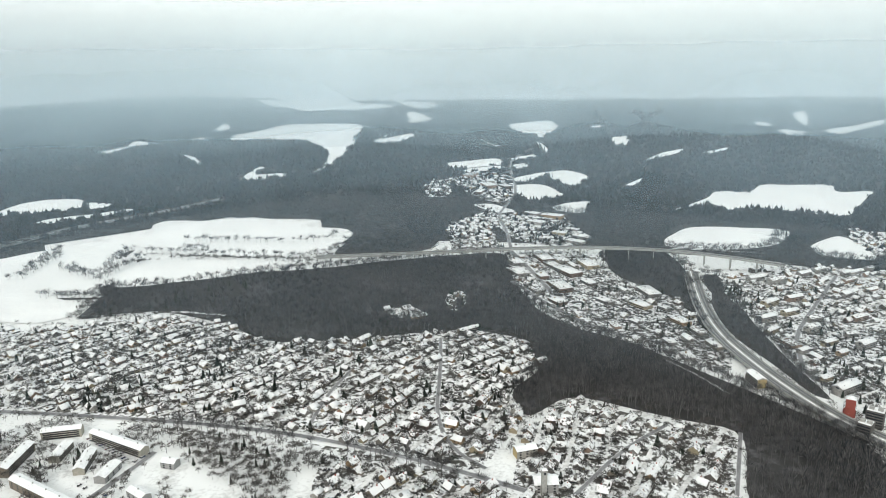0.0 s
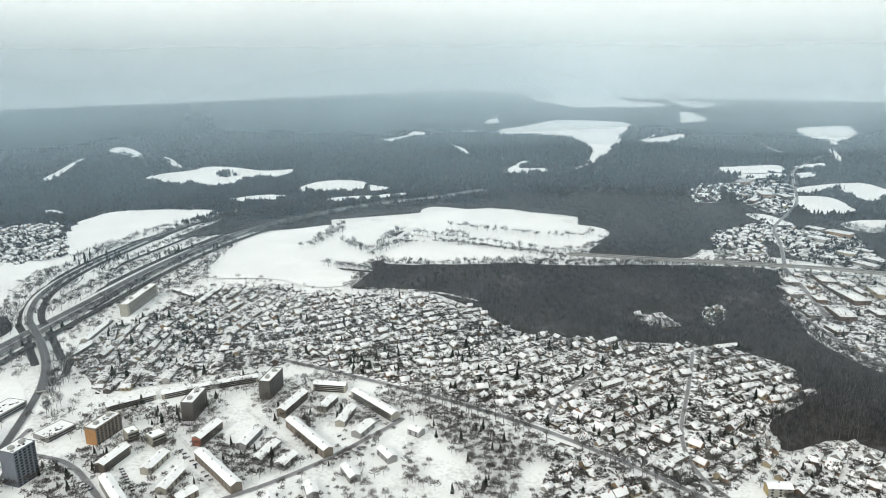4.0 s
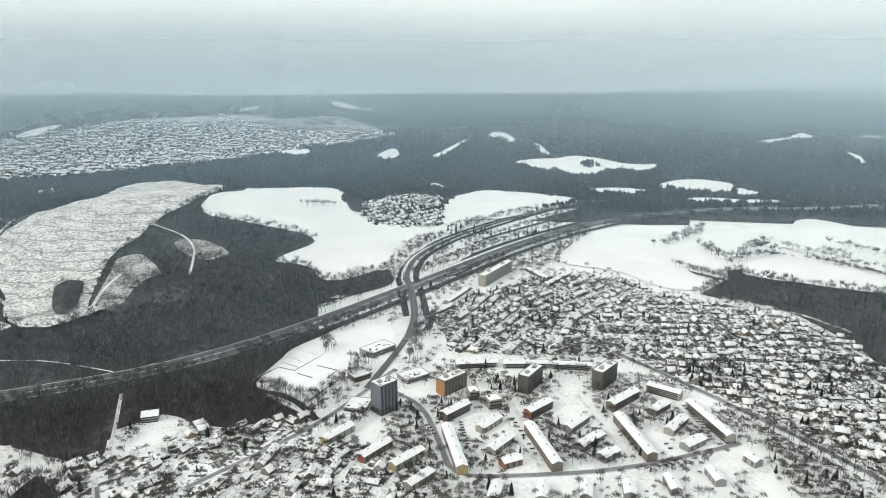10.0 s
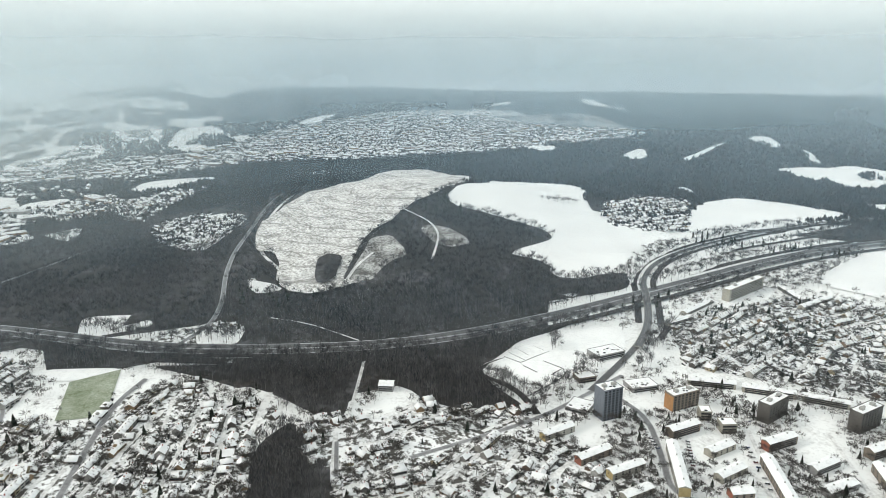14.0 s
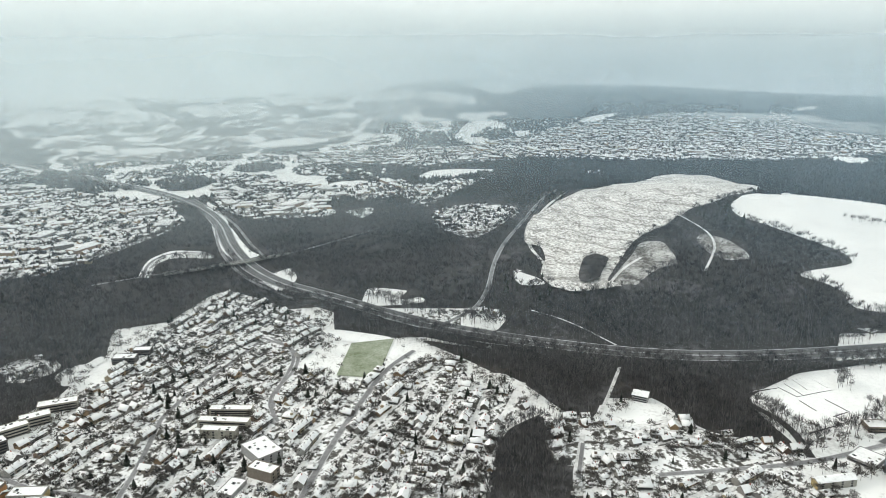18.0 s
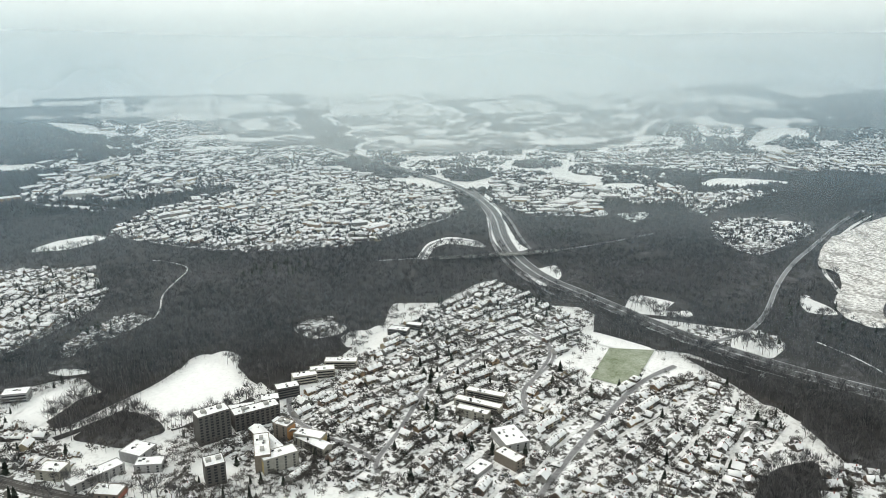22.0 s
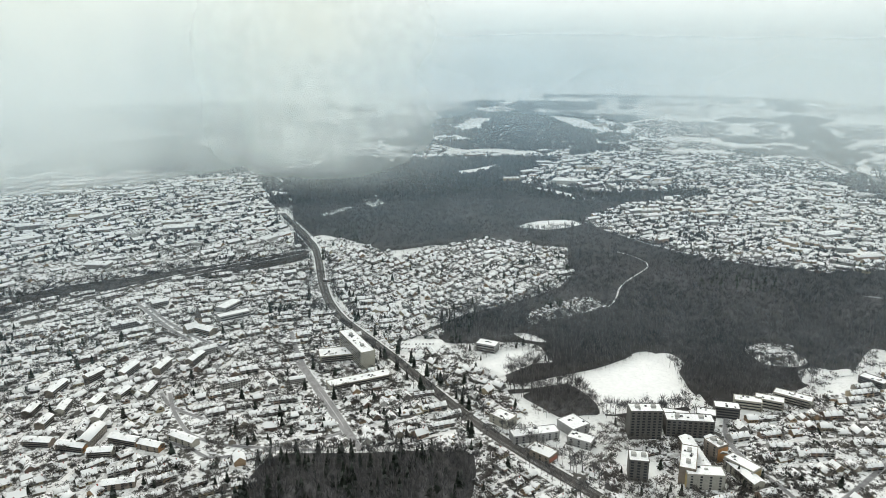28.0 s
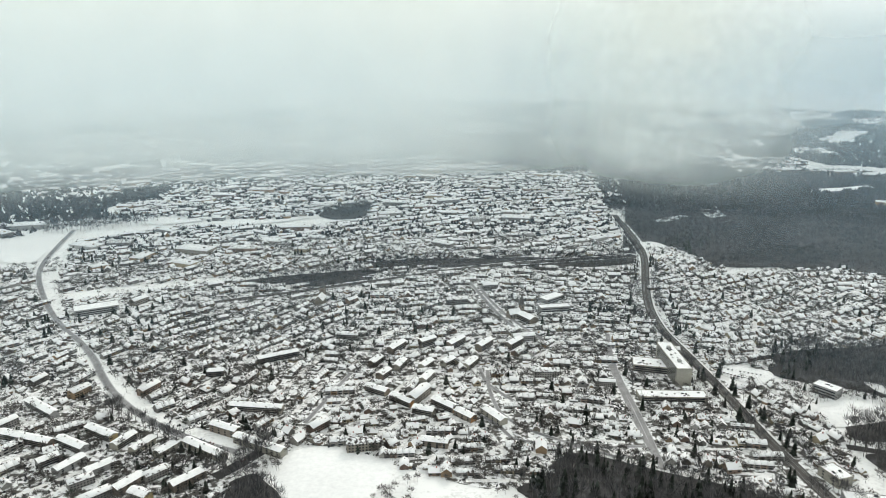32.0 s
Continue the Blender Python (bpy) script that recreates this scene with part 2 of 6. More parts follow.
def relief(x, y):
    """Height of the ground: level round the town, with wooded hills and a rising rim."""
    d = np.hypot(x, y)
    s = np.clip((d - 2600) / 2000, 0, 1)
    z = 105 * s * s * (3 - 2 * s)
    for az, r, up, wide in HILLS:
        cx, cy = -r * math.sin(radians(az)), r * math.cos(radians(az))
        z = z + up * np.exp(-((x - cx) ** 2 + (y - cy) ** 2) / (2 * wide * wide))
    return z


def link(name, bm, *mats):
    me = bpy.data.meshes.new(name)
    bm.to_mesh(me)
    bm.free()
    for m in mats:
        me.materials.append(m)
    return new(name, me)


def part(name, bm, mat, parent, label=""):
    """One mesh object under a thing or a part."""
    ob = link(name, bm, mat)
    ob.parent = parent
    if label:
        ob["label"] = label
    return ob


def thing(name, m, label, category, group=""):
    ob = new(name)
    ob.matrix_world = m
    return tagged(ob, label, category, group)


def sheet(name, rings, mat, label):
    """A ring-by-ring sheet that follows the relief: rings of (x, y) rows, lifted a little."""
    rings = np.array(rings, float)
    a, c = rings.shape[:2]
    v = np.zeros((a * c, 3))
    v[:, :2] = rings[..., :2].reshape(-1, 2)
    v[:, 2] = rings[..., 2].reshape(-1)
    i = np.arange((a - 1) * c).reshape(a - 1, c)[:, :-1]
    f = np.stack([i, i + 1, i + c + 1, i + c], -1).reshape(-1, 4)
    me = bpy.data.meshes.new(name)
    me.from_pydata(v.tolist(), [], f.tolist())
    me.materials.append(mat)
    for p in me.polygons:
        p.use_smooth = True
    return tagged(new(name, me), label, kind="structure")


def lift(x, y, up):
    d = np.hypot(x, y) / 900
    return relief(x, y) + up * np.minimum(0.2 + d ** 1.6, 1 + d)


g = np.linspace(-FAR, FAR, 187)
gx, gy = np.meshgrid(g, g, indexing="ij")
sheet("ground", np.stack([gx, gy, relief(gx, gy)], -1), SNOW, "snow-covered open ground of a wide valley")

# Cover of the ground, cell by cell of 6 m: 0 open, 1 wood, 2 field, 3 built-up, 4 road
CELL = 6.0
N = int(2 * FAR / CELL) + 2
COVER = np.zeros((N, N), np.uint8)


def cells(x):
    return np.clip(((np.asarray(x) + FAR) / CELL).astype(int), 0, N - 1)


def inside(poly, x, y):
    hit = np.zeros(x.shape, bool)
    for (x0, y0), (x1, y1) in zip(poly, poly[1:] + poly[:1]):
        if y0 != y1:
            hit ^= ((y0 > y) != (y1 > y)) & (x < (x1 - x0) * (y - y0) / (y1 - y0) + x0)
    return hit


def mark(poly, code):
    xs, ys = [p[0] for p in poly], [p[1] for p in poly]
    i0, i1, j0, j1 = cells(min(xs)), cells(max(xs)) + 1, cells(min(ys)), cells(max(ys)) + 1
    x = (np.arange(i0, i1) + 0.5) * CELL - FAR
    y = (np.arange(j0, j1) + 0.5) * CELL - FAR
    x, y = np.meshgrid(x, y, indexing="ij")
    COVER[i0:i1, j0:j1][inside(poly, x, y)] = code


def soften(poly, wave, rng):
    """The outline with points between and a slight unevenness."""
    for _ in range(2):
        poly = [(a * q + c * (1 - q), b * q + d * (1 - q)) for (a, b), (c, d) in zip(poly, poly[1:] + poly[:1]) for q in (0.82, 0.18)]
    out = []
    for (x0, y0), (x1, y1) in zip(poly, poly[1:] + poly[:1]):
        k = max(1, int(math.hypot(x1 - x0, y1 - y0) / 35))
        for i in range(k):
            w = wave if i else 0
            out.append((x0 + (x1 - x0) * i / k + rng.uniform(-w, w), y0 + (y1 - y0) * i / k + rng.uniform(-w, w)))
    return out


def drape(name, poly, up, mat, label, grid=110.0):
    """A flat patch of ground within an outline, laid over the relief."""
    bm = bmesh.new()
    bm.faces.new([bm.verts.new((x, y, 0)) for x, y in poly])
    bmesh.ops.triangulate(bm, faces=bm.faces[:])
    far = max(math.hypot(x, y) for x, y in poly)
    if far > 1150:
        for axis in (0, 1):
            v = [p[axis] for p in poly]
            for k in range(math.ceil(min(v) / grid), int(max(v) // grid) + 1):
                at = [0, 0, 0]
                at[axis] = k * grid
                no = [0, 0, 0]
                no[axis] = 1
                bmesh.ops.bisect_plane(bm, geom=bm.verts[:] + bm.edges[:] + bm.faces[:], plane_co=at, plane_no=no)
    for v in bm.verts:
        v.co.z = float(lift(v.co.x, v.co.y, up))
    for f in bm.faces:
        if f.normal.z < 0:
            f.normal_flip()
    ob = link(name, bm, mat)
    return tagged(ob, label, kind="structure")


rng = random.Random(5)
TOWNS, ROADS = [], []


def wood(name, poly):
    poly = soften(poly, 7, rng)
    mark(poly, 1)
    drape(name + "_floor", poly, 0.35, LITTER, "dark leaf litter under bare winter woodland")


def field(name, poly):
    poly = soften(poly, 4, rng)
    mark(poly, 2)
    drape(name, poly, 0.7, FIELD_SNOW, "smooth snow-covered " + name.replace("_", " "))


def town(name, angle, poly):
    mark(poly, 3)
    drape(name + "_gardens", soften(poly, 3, rng), 0.45, GARDEN, "snowy gardens and yards between the houses")
    TOWNS.append((name, angle, poly))


def far_wood(az0, az1, r0, r1=FAR - 40.0):
    """Woods on the far hills, a sector of the plan."""
    az = np.radians(np.linspace(az0, az1, 2 + int(az1 - az0)))
    r = np.linspace(r0, r1, int((r1 - r0) / 60))
    a, d = np.meshgrid(az, r, indexing="ij")
    x, y = -d * np.sin(a), d * np.cos(a)
    sheet("far_wood_floor", np.stack([x, y, lift(x, y, 0.3)], -1), LITTER, "dark floor of far wooded hills")
    poly = [(-r0 * math.sin(v), r0 * math.cos(v)) for v in az] + [(-r1 * math.sin(v), r1 * math.cos(v)) for v in az[::-1]]
    mark(poly, 1)


far_wood(-50, 10, 1390)
far_wood(10, 30, 1640)
far_wood(30, 60, 1580)
far_wood(60, 80, 880)
far_wood(80, 100, 880, 2500)
far_wood(100, 136, 1010, 1900)
far_wood(136, 162, 1330, 2150)


def patchwork(az0, az1, r0, r1, woods, houses):
    """Far open country: woods and hamlets in uneven patches."""
    i, j = np.meshgrid(np.arange(N), np.arange(N), indexing="ij")
    x, y = (i + 0.5) * CELL - FAR, (j + 0.5) * CELL - FAR
    d, a = np.hypot(x, y), np.degrees(np.arctan2(-x, y))
    a = np.where(a < -60, a + 360, a)
    here = (d > r0) & (d < r1) & (a > az0) & (a < az1)
    f = sum(np.sin(x / p + q) * np.cos(y / p * 1.1 + 2 * q) for p, q in ((170, 0.3), (95, 1.9), (61, 4.0), (260, 2.2)))
    ease = np.clip(1 - (a - az0) / 16, 0, 1) * 2.2
    COVER[here & (f > woods - ease)] = 1
    COVER[here & (f < houses - ease)] = 3
    return [(-r * math.sin(radians(v)), r * math.cos(radians(v))) for r, v in ((r0, az0), (r1, az0), (r1, (az0 + az1) / 2), (r1, az1), (r0, az1), (r0, (az0 + az1) / 2))]


TOWNS.append(("far_hamlet", 20, patchwork(79, 142, 2050, 4300, 0.75, 0.0)))
TOWNS.append(("far_hamlet", -15, patchwork(138, 178, 2150, 4000, 0.8, 0.2)))
TOWNS.append(("far_hamlet", 5, patchwork(162, 222, 1600, 4000, 0.7, 0.3)))


def grass(name, poly):
    mark(poly, 2)
    drape(name, poly, 0.8, GRASS, "green winter grass showing through thin snow")


def grove(name, poly):
    """Snowy grounds with many single trees."""
    mark(poly, 5)


def lawn(name, poly):
    """Snowy house grounds cut out of the woods."""
    poly = soften(poly, 4, rng)
    mark(poly, 5)
    drape(name, poly, 0.42, SNOW, "snowy grounds of houses at the edge of the wood")


def scrub(name, poly):
    """A felled slope, snow between stumps and brush."""
    poly = soften(poly, 5, rng)
    mark(poly, 6)
    drape(name, poly, 0.6, FELLED, "felled slope with snow between the brush")


def hollow(name, poly):
    """A wooded hollow on the heap's flank."""
    poly = soften(poly, 5, rng)
    mark(poly, 1)
    drape(name, poly, 4.8, LITTER, "dark floor of a wooded hollow on the heap")


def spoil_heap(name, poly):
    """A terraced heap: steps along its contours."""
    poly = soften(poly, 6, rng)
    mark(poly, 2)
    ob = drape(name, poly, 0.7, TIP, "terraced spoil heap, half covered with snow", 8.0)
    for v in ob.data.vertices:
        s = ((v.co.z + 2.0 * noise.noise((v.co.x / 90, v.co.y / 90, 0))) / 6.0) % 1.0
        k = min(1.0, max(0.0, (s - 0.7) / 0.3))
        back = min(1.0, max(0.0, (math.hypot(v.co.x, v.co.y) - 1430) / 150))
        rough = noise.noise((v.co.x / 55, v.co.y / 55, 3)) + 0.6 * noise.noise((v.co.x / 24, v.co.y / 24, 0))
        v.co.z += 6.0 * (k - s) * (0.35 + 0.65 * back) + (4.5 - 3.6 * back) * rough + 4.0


def belt(line, side, width):
    """A belt of trees along a line."""
    p, t = smooth(line, 4)
    n = np.stack([-t[:, 1], t[:, 0]], -1)
    for o in np.arange(side - width / 2, side + width / 2 + 0.1, 3):
        q = p + n * o
        i, j = cells(q[:, 0]), cells(q[:, 1])
        COVER[i, j] = np.where(COVER[i, j] == 4, 4, 1)
    strip("tree_belt_floor", line, side, width * 0.7, 0.5, LITTER if width >= 12 else GARDEN, "snow and leaf litter under a belt of bare trees")


# fields and woods of the far country
field("far_meadow", [(-939, 3151), (-853, 3250), (-770, 3459), (-618, 3518), (-384, 3511), (-335, 2945), (-353, 2810), (-317, 2629), (-289, 2108), (-306, 1972), (-340, 1898), (-349, 1888), (-330, 1977), (-333, 2069), (-366, 2230), (-488, 2692), (-579, 2948), (-810, 3079), (-889, 3016)])
field("far_meadow", [(-1194, 4480), (-1000, 4240), (-928, 4542), (-792, 4568), (-655, 4589), (-486, 4329), (-317, 4316), (-272, 4123), (-448, 3979), (-571, 3975), (-729, 3831), (-868, 3929), (-958, 3925)])
field("far_meadow", [(-338, 4604), (-17, 4420), (-32, 4104), (-141, 4034), (-210, 4183)])
field("far_meadow", [(-197, 3907), (-136, 3898), (-57, 3616), (-67, 3419), (-135, 3461), (-194, 2906), (-257, 2720), (-279, 2617), (-229, 2771), (-174, 3039), (-169, 3552)])
field("far_meadow", [(-276, 2690), (-208, 2780), (-126, 2897), (-112, 2822), (-178, 2642), (-233, 2561)])
field("far_meadow", [(-1158, 2386), (-1136, 2485), (-1270, 2941), (-1169, 2897), (-1092, 2496), (-1103, 2346)])
field("far_meadow", [(-1040, 3241), (-1023, 3385), (-974, 3324), (-980, 3235)])
field("far_meadow", [(-1076, 3010), (-1038, 3115), (-987, 3044), (-1049, 3002)])
field("far_meadow", [(-545, 1870), (-532, 1965), (-506, 2059), (-500, 2011), (-511, 1913), (-433, 1907), (-412, 1875), (-467, 1854)])
field("far_meadow", [(-1113, 1757), (-1094, 1839), (-999, 1842), (-917, 1809), (-893, 1745), (-952, 1722), (-1045, 1714), (-1074, 1692)])
field("far_meadow", [(-910, 1795), (-828, 1759), (-831, 1718), (-879, 1716)])
field("far_meadow", [(-950, 1617), (-903, 1654), (-788, 1667), (-745, 1678), (-750, 1658), (-848, 1624), (-927, 1599)])
field("far_meadow", [(266, 3165), (360, 3192), (477, 3225), (480, 2973), (393, 2793), (344, 2585), (354, 2834), (309, 2936)])
field("far_meadow", [(337, 2691), (337, 2489), (341, 2311), (323, 2289), (315, 2407)])
field("far_meadow", [(-1, 2020), (73, 2103), (164, 2206), (187, 2104), (102, 2021), (14, 1940)])
field("far_meadow", [(37, 1956), (171, 2077), (176, 2032), (67, 1927)])
field("far_meadow", [(199, 2207), (287, 2290), (289, 2233), (221, 2161)])
field("far_meadow", [(204, 2110), (261, 2144), (234, 2055), (197, 2038)])
field("far_meadow", [(180, 1908), (261, 2003), (351, 2066), (405, 2008), (396, 1944), (349, 1872), (309, 1907), (282, 1984), (198, 1857)])
field("far_meadow", [(174, 1836), (260, 1878), (305, 1786), (277, 1742), (209, 1699), (184, 1750)])
field("far_meadow", [(251, 1657), (306, 1709), (363, 1730), (333, 1634), (302, 1608), (260, 1627)])
field("far_meadow", [(60, 1643), (111, 1660), (170, 1607), (119, 1584)])
field("far_meadow", [(134, 2881), (215, 2495), (193, 2468), (139, 2744)])
field("far_meadow", [(588, 2958), (666, 3019), (587, 2685), (551, 2713)])
field("far_meadow", [(551, 2385), (609, 2379), (590, 2281), (539, 2289)])
field("far_meadow", [(474, 1894), (555, 1984), (534, 1940), (488, 1878)])
field("far_meadow", [(597, 2134), (662, 2186), (735, 2201), (725, 2179), (660, 2149)])
field("far_meadow", [(771, 2154), (861, 2171), (846, 2152), (790, 2135)])
field("far_meadow", [(1141, 2925), (1218, 2985), (968, 2383)])
field("far_meadow", [(1326, 3122), (1394, 3084), (1056, 2270), (1481, 2850), (1630, 2920), (1853, 3040), (1795, 2939), (1565, 2800), (1121, 2221), (1053, 2223), (1061, 2321)])
field("far_meadow", [(1549, 3250), (1669, 3360), (1517, 2993), (1465, 2957)])
field("far_meadow", [(523, 1651), (669, 1783), (702, 1843), (791, 1820), (836, 1878), (909, 1858), (1015, 1848), (989, 1789), (1096, 1796), (1032, 1732), (926, 1599), (881, 1611), (816, 1654), (732, 1675), (661, 1666), (660, 1730), (615, 1709)])
field("far_meadow", [(-1606, 1869), (-1586, 1953), (-1509, 1983), (-1372, 1959), (-1276, 1999), (-1245, 1934), (-1291, 1860), (-1361, 1879), (-1354, 1795), (-1355, 1723), (-1437, 1713)])
field("far_meadow", [(-1110, 1721), (-1091, 1804), (-1058, 1860), (-956, 1843), (-897, 1779), (-905, 1716), (-1002, 1703)])
field("far_meadow", [(-2072, 1448), (-2113, 1550), (-2076, 1559), (-1983, 1503), (-2002, 1443)])
field("far_meadow", [(-1902, 1566), (-1925, 1676), (-1936, 1735), (-1931, 1777), (-1909, 1688), (-1877, 1608), (-1869, 1550)])
field("far_meadow", [(-1916, 1834), (-1924, 1900), (-1891, 1927), (-1820, 1912), (-1807, 1869), (-1864, 1869)])
field("far_meadow", [(-1777, 1942), (-1725, 1945), (-1650, 1905), (-1638, 1867), (-1724, 1914)])
field("far_meadow", [(-1669, 1725), (-1643, 1809), (-1598, 1886), (-1488, 1774), (-1498, 1702), (-1578, 1723)])
field("far_meadow", [(-3451, 1591), (-3583, 1769), (-3497, 1754), (-3419, 1630)])
field("far_meadow", [(-3613, 2220), (-3386, 2196), (-2700, 1904), (-2589, 1819), (-3012, 1965), (-3337, 2080)])
field("far_meadow", [(-1041, 3254), (-1025, 3426), (-979, 3323), (-997, 3230)])
field("far_meadow", [(-2433, 1243), (-2368, 1347), (-2300, 1361), (-2279, 1293), (-2367, 1248)])
field("far_meadow", [(-1579, 1285), (-1568, 1317), (-1499, 1293), (-1487, 1258)])
field("far_meadow", [(-886, 2419), (-809, 2336), (-732, 2168), (-765, 2190)])
field("far_meadow", [(-1248, 1537), (-1153, 1649), (-1055, 1643), (-1108, 1558)])
field("far_meadow", [(-932, 1586), (-844, 1662), (-751, 1693), (-741, 1671), (-852, 1617)])
field("far_meadow", [(-2744, -807), (-2912, -613), (-2786, -462), (-2712, -574), (-2653, -702)])
field("far_meadow", [(-2851, -1315), (-2894, -1177), (-2778, -1143), (-2741, -1268)])
field("far_meadow", [(-2702, -1367), (-2631, -1248), (-2521, -1190), (-2489, -1265)])
field("far_meadow", [(-2466, -1148), (-2598, -1187), (-2688, -1089), (-2574, -1017)])
field("far_meadow", [(-2081, -109), (-2207, -63), (-2228, 42), (-2214, 165), (-2139, 74), (-2039, -59)])
field("far_meadow", [(-2064, 38), (-2113, 115), (-2033, 102)])
field("far_meadow", [(-2032, -546), (-2110, -421), (-2088, -369), (-1982, -367), (-1926, -476)])
field("far_meadow", [(-1917, -348), (-1995, -339), (-2033, -250), (-1941, -209), (-1863, -216), (-1818, -282), (-1839, -328)])
field("far_meadow", [(-1624, -255), (-1666, -182), (-1594, -182), (-1543, -201), (-1572, -223)])
field("far_meadow", [(-3037, -209), (-3068, -164), (-3037, -128), (-2999, -173)])
field("far_meadow", [(-3040, 37), (-3151, 75), (-3208, 152), (-3213, 215), (-3086, 242), (-3047, 179), (-3077, 145), (-2951, 93), (-2792, -11)])
field("far_meadow", [(-2539, -258), (-2627, -155), (-2650, -104), (-2535, -71), (-2480, -147)])
field("far_meadow", [(-2394, -291), (-2440, -145), (-2464, 28), (-2404, 27), (-2368, -141)])
field("far_meadow", [(-2376, 45), (-2439, 153), (-2379, 149)])
field("far_meadow", [(-2414, -515), (-2466, -412), (-2421, -331), (-2361, -432)])
field("far_meadow", [(-2558, -466), (-2649, -380), (-2615, -295), (-2523, -383)])
field("far_meadow", [(-1699, -378), (-1702, -319), (-1607, -259), (-1560, -295), (-1589, -355)])
field("far_meadow", [(-2189, 392), (-2219, 470), (-2156, 475), (-2139, 418)])
field("far_meadow", [(-3311, 574), (-3384, 681), (-3412, 782), (-3334, 725), (-3219, 585)])
field("far_meadow", [(-2000, -838), (-2077, -761), (-1984, -758)])
field("far_meadow", [(-859, -1181), (-935, -1188), (-990, -1164), (-997, -1121), (-936, -1120), (-900, -1129)])
field("far_meadow", [(-1091, -1461), (-1113, -1404), (-1136, -1329), (-1166, -1265), (-1111, -1282), (-1105, -1354)])
field("far_meadow", [(-688, -1568), (-717, -1603), (-752, -1578), (-731, -1526), (-690, -1514)])
field("far_meadow", [(-1014, -1761), (-1110, -1745), (-1213, -1768), (-1200, -1723), (-1095, -1698), (-1010, -1717)])
field("far_meadow", [(-2192, -2800), (-2272, -2620), (-2158, -2248), (-2102, -2465)])
field("far_meadow", [(-2248, -2204), (-2282, -1978), (-2283, -1743), (-2391, -1642), (-2354, -1886)])
field("far_meadow", [(-2621, -1250), (-2660, -1041), (-2563, -1002), (-2494, -1154)])
field("far_meadow", [(600, -1353), (586, -1381), (507, -1425), (505, -1459), (490, -1494), (474, -1372), (475, -1326), (548, -1310)])
field("far_meadow", [(602, -1409), (566, -1441), (525, -1482), (526, -1452), (558, -1418)])
field("far_meadow", [(554, -1535), (448, -1569), (429, -1545), (510, -1504)])
field("far_meadow", [(448, -1573), (394, -1596), (382, -1570), (431, -1553)])
field("far_meadow", [(373, -1531), (287, -1546), (183, -1581), (249, -1532), (338, -1502)])
field("far_meadow", [(369, -1651), (311, -1688), (285, -1688), (283, -1632), (349, -1615)])
field("far_meadow", [(265, -1683), (214, -1695), (216, -1654)])
field("far_meadow", [(408, -1745), (363, -1828), (242, -1872), (229, -1830), (299, -1779), (364, -1759)])
field("far_meadow", [(420, -1656), (403, -1725), (400, -1681)])
field("far_meadow", [(-454, -1329), (-498, -1339), (-519, -1274), (-539, -1240), (-487, -1218), (-452, -1223)])
field("far_meadow", [(-682, -1557), (-750, -1636), (-744, -1560), (-684, -1499)])
field("far_meadow", [(-551, -1511), (-638, -1550), (-643, -1526), (-560, -1482)])
field("far_meadow", [(-511, -1784), (-574, -1820), (-569, -1754)])
field("far_meadow", [(-863, -1188), (-952, -1190), (-911, -1135)])
wood("far_copse", [(-1493, 1853), (-1511, 1921), (-1465, 1931), (-1410, 1878), (-1427, 1830)])
wood("far_copse", [(-1349, 1863), (-1351, 1906), (-1307, 1873), (-1308, 1838)])
wood("far_copse", [(-1619, 1033), (-1673, 1081), (-1629, 1168), (-1522, 1143), (-1474, 1088), (-1540, 1000)])
wood("far_copse", [(358, -1878), (360, -1979), (270, -1986), (189, -1939), (190, -1862), (265, -1833)])
wood("far_copse", [(196, -1588), (132, -1763), (21, -1796), (-121, -1784), (-62, -1719), (45, -1591), (142, -1541)])
wood("far_copse", [(458, -1370), (487, -1414), (482, -1467), (449, -1410)])
wood("far_copse", [(-530, -1586), (-592, -1670), (-575, -1579), (-497, -1407), (-531, -1334), (-559, -1249), (-611, -1242), (-674, -1223), (-687, -1247), (-660, -1334), (-732, -1490), (-607, -1437), (-536, -1448)])
wood("far_copse", [(-1897, -161), (-1956, -119), (-1952, 20), (-2150, 160), (-2177, 214), (-1888, 216), (-1537, 102), (-1460, -34), (-1601, -100)])
wood("far_copse", [(-1981, -830), (-2053, -833), (-2111, -748), (-1983, -668), (-1880, -695), (-1861, -753)])
grove("yard_grounds", [(-276, 639), (-262, 662), (-150, 626), (-101, 595), (-127, 562), (-146, 516), (-241, 519)])
grove("yard_grounds", [(224, 621), (285, 652), (231, 510), (185, 512)])
grove("estate_grounds", [(-586, 459), (-604, 531), (-524, 646), (-437, 698), (-325, 700), (-273, 623), (-297, 535), (-354, 444), (-379, 333), (-413, 295), (-544, 305), (-588, 358)])
grove("hill_grounds", [(-443, -511), (-496, -477), (-559, -422), (-564, -380), (-461, -311), (-367, -362), (-427, -450)])
grove("church_grounds", [(-521, -807), (-627, -748), (-464, -576), (-412, -590), (-415, -693)])
grove("school_grounds", [(-580, -252), (-602, -148), (-521, -124), (-483, -158), (-475, -221)])
grove("hospital_grounds", [(-259, -782), (-348, -729), (-338, -649), (-262, -679)])
grove("works_grounds", [(353, 828), (430, 827), (449, 733), (462, 682), (435, 638), (394, 751)])
wood("main_wood", [(-559, 1147), (-442, 1197), (-230, 1227), (-19, 1296), (122, 1326), (116, 1154), (142, 994), (238, 905), (308, 799), (350, 737), (423, 617), (359, 510), (246, 512), (305, 656), (233, 686), (141, 743), (83, 683), (71, 749), (118, 811), (108, 906), (-23, 936), (-115, 913), (-235, 898), (-318, 973), (-439, 1035), (-548, 991), (-552, 1052)])
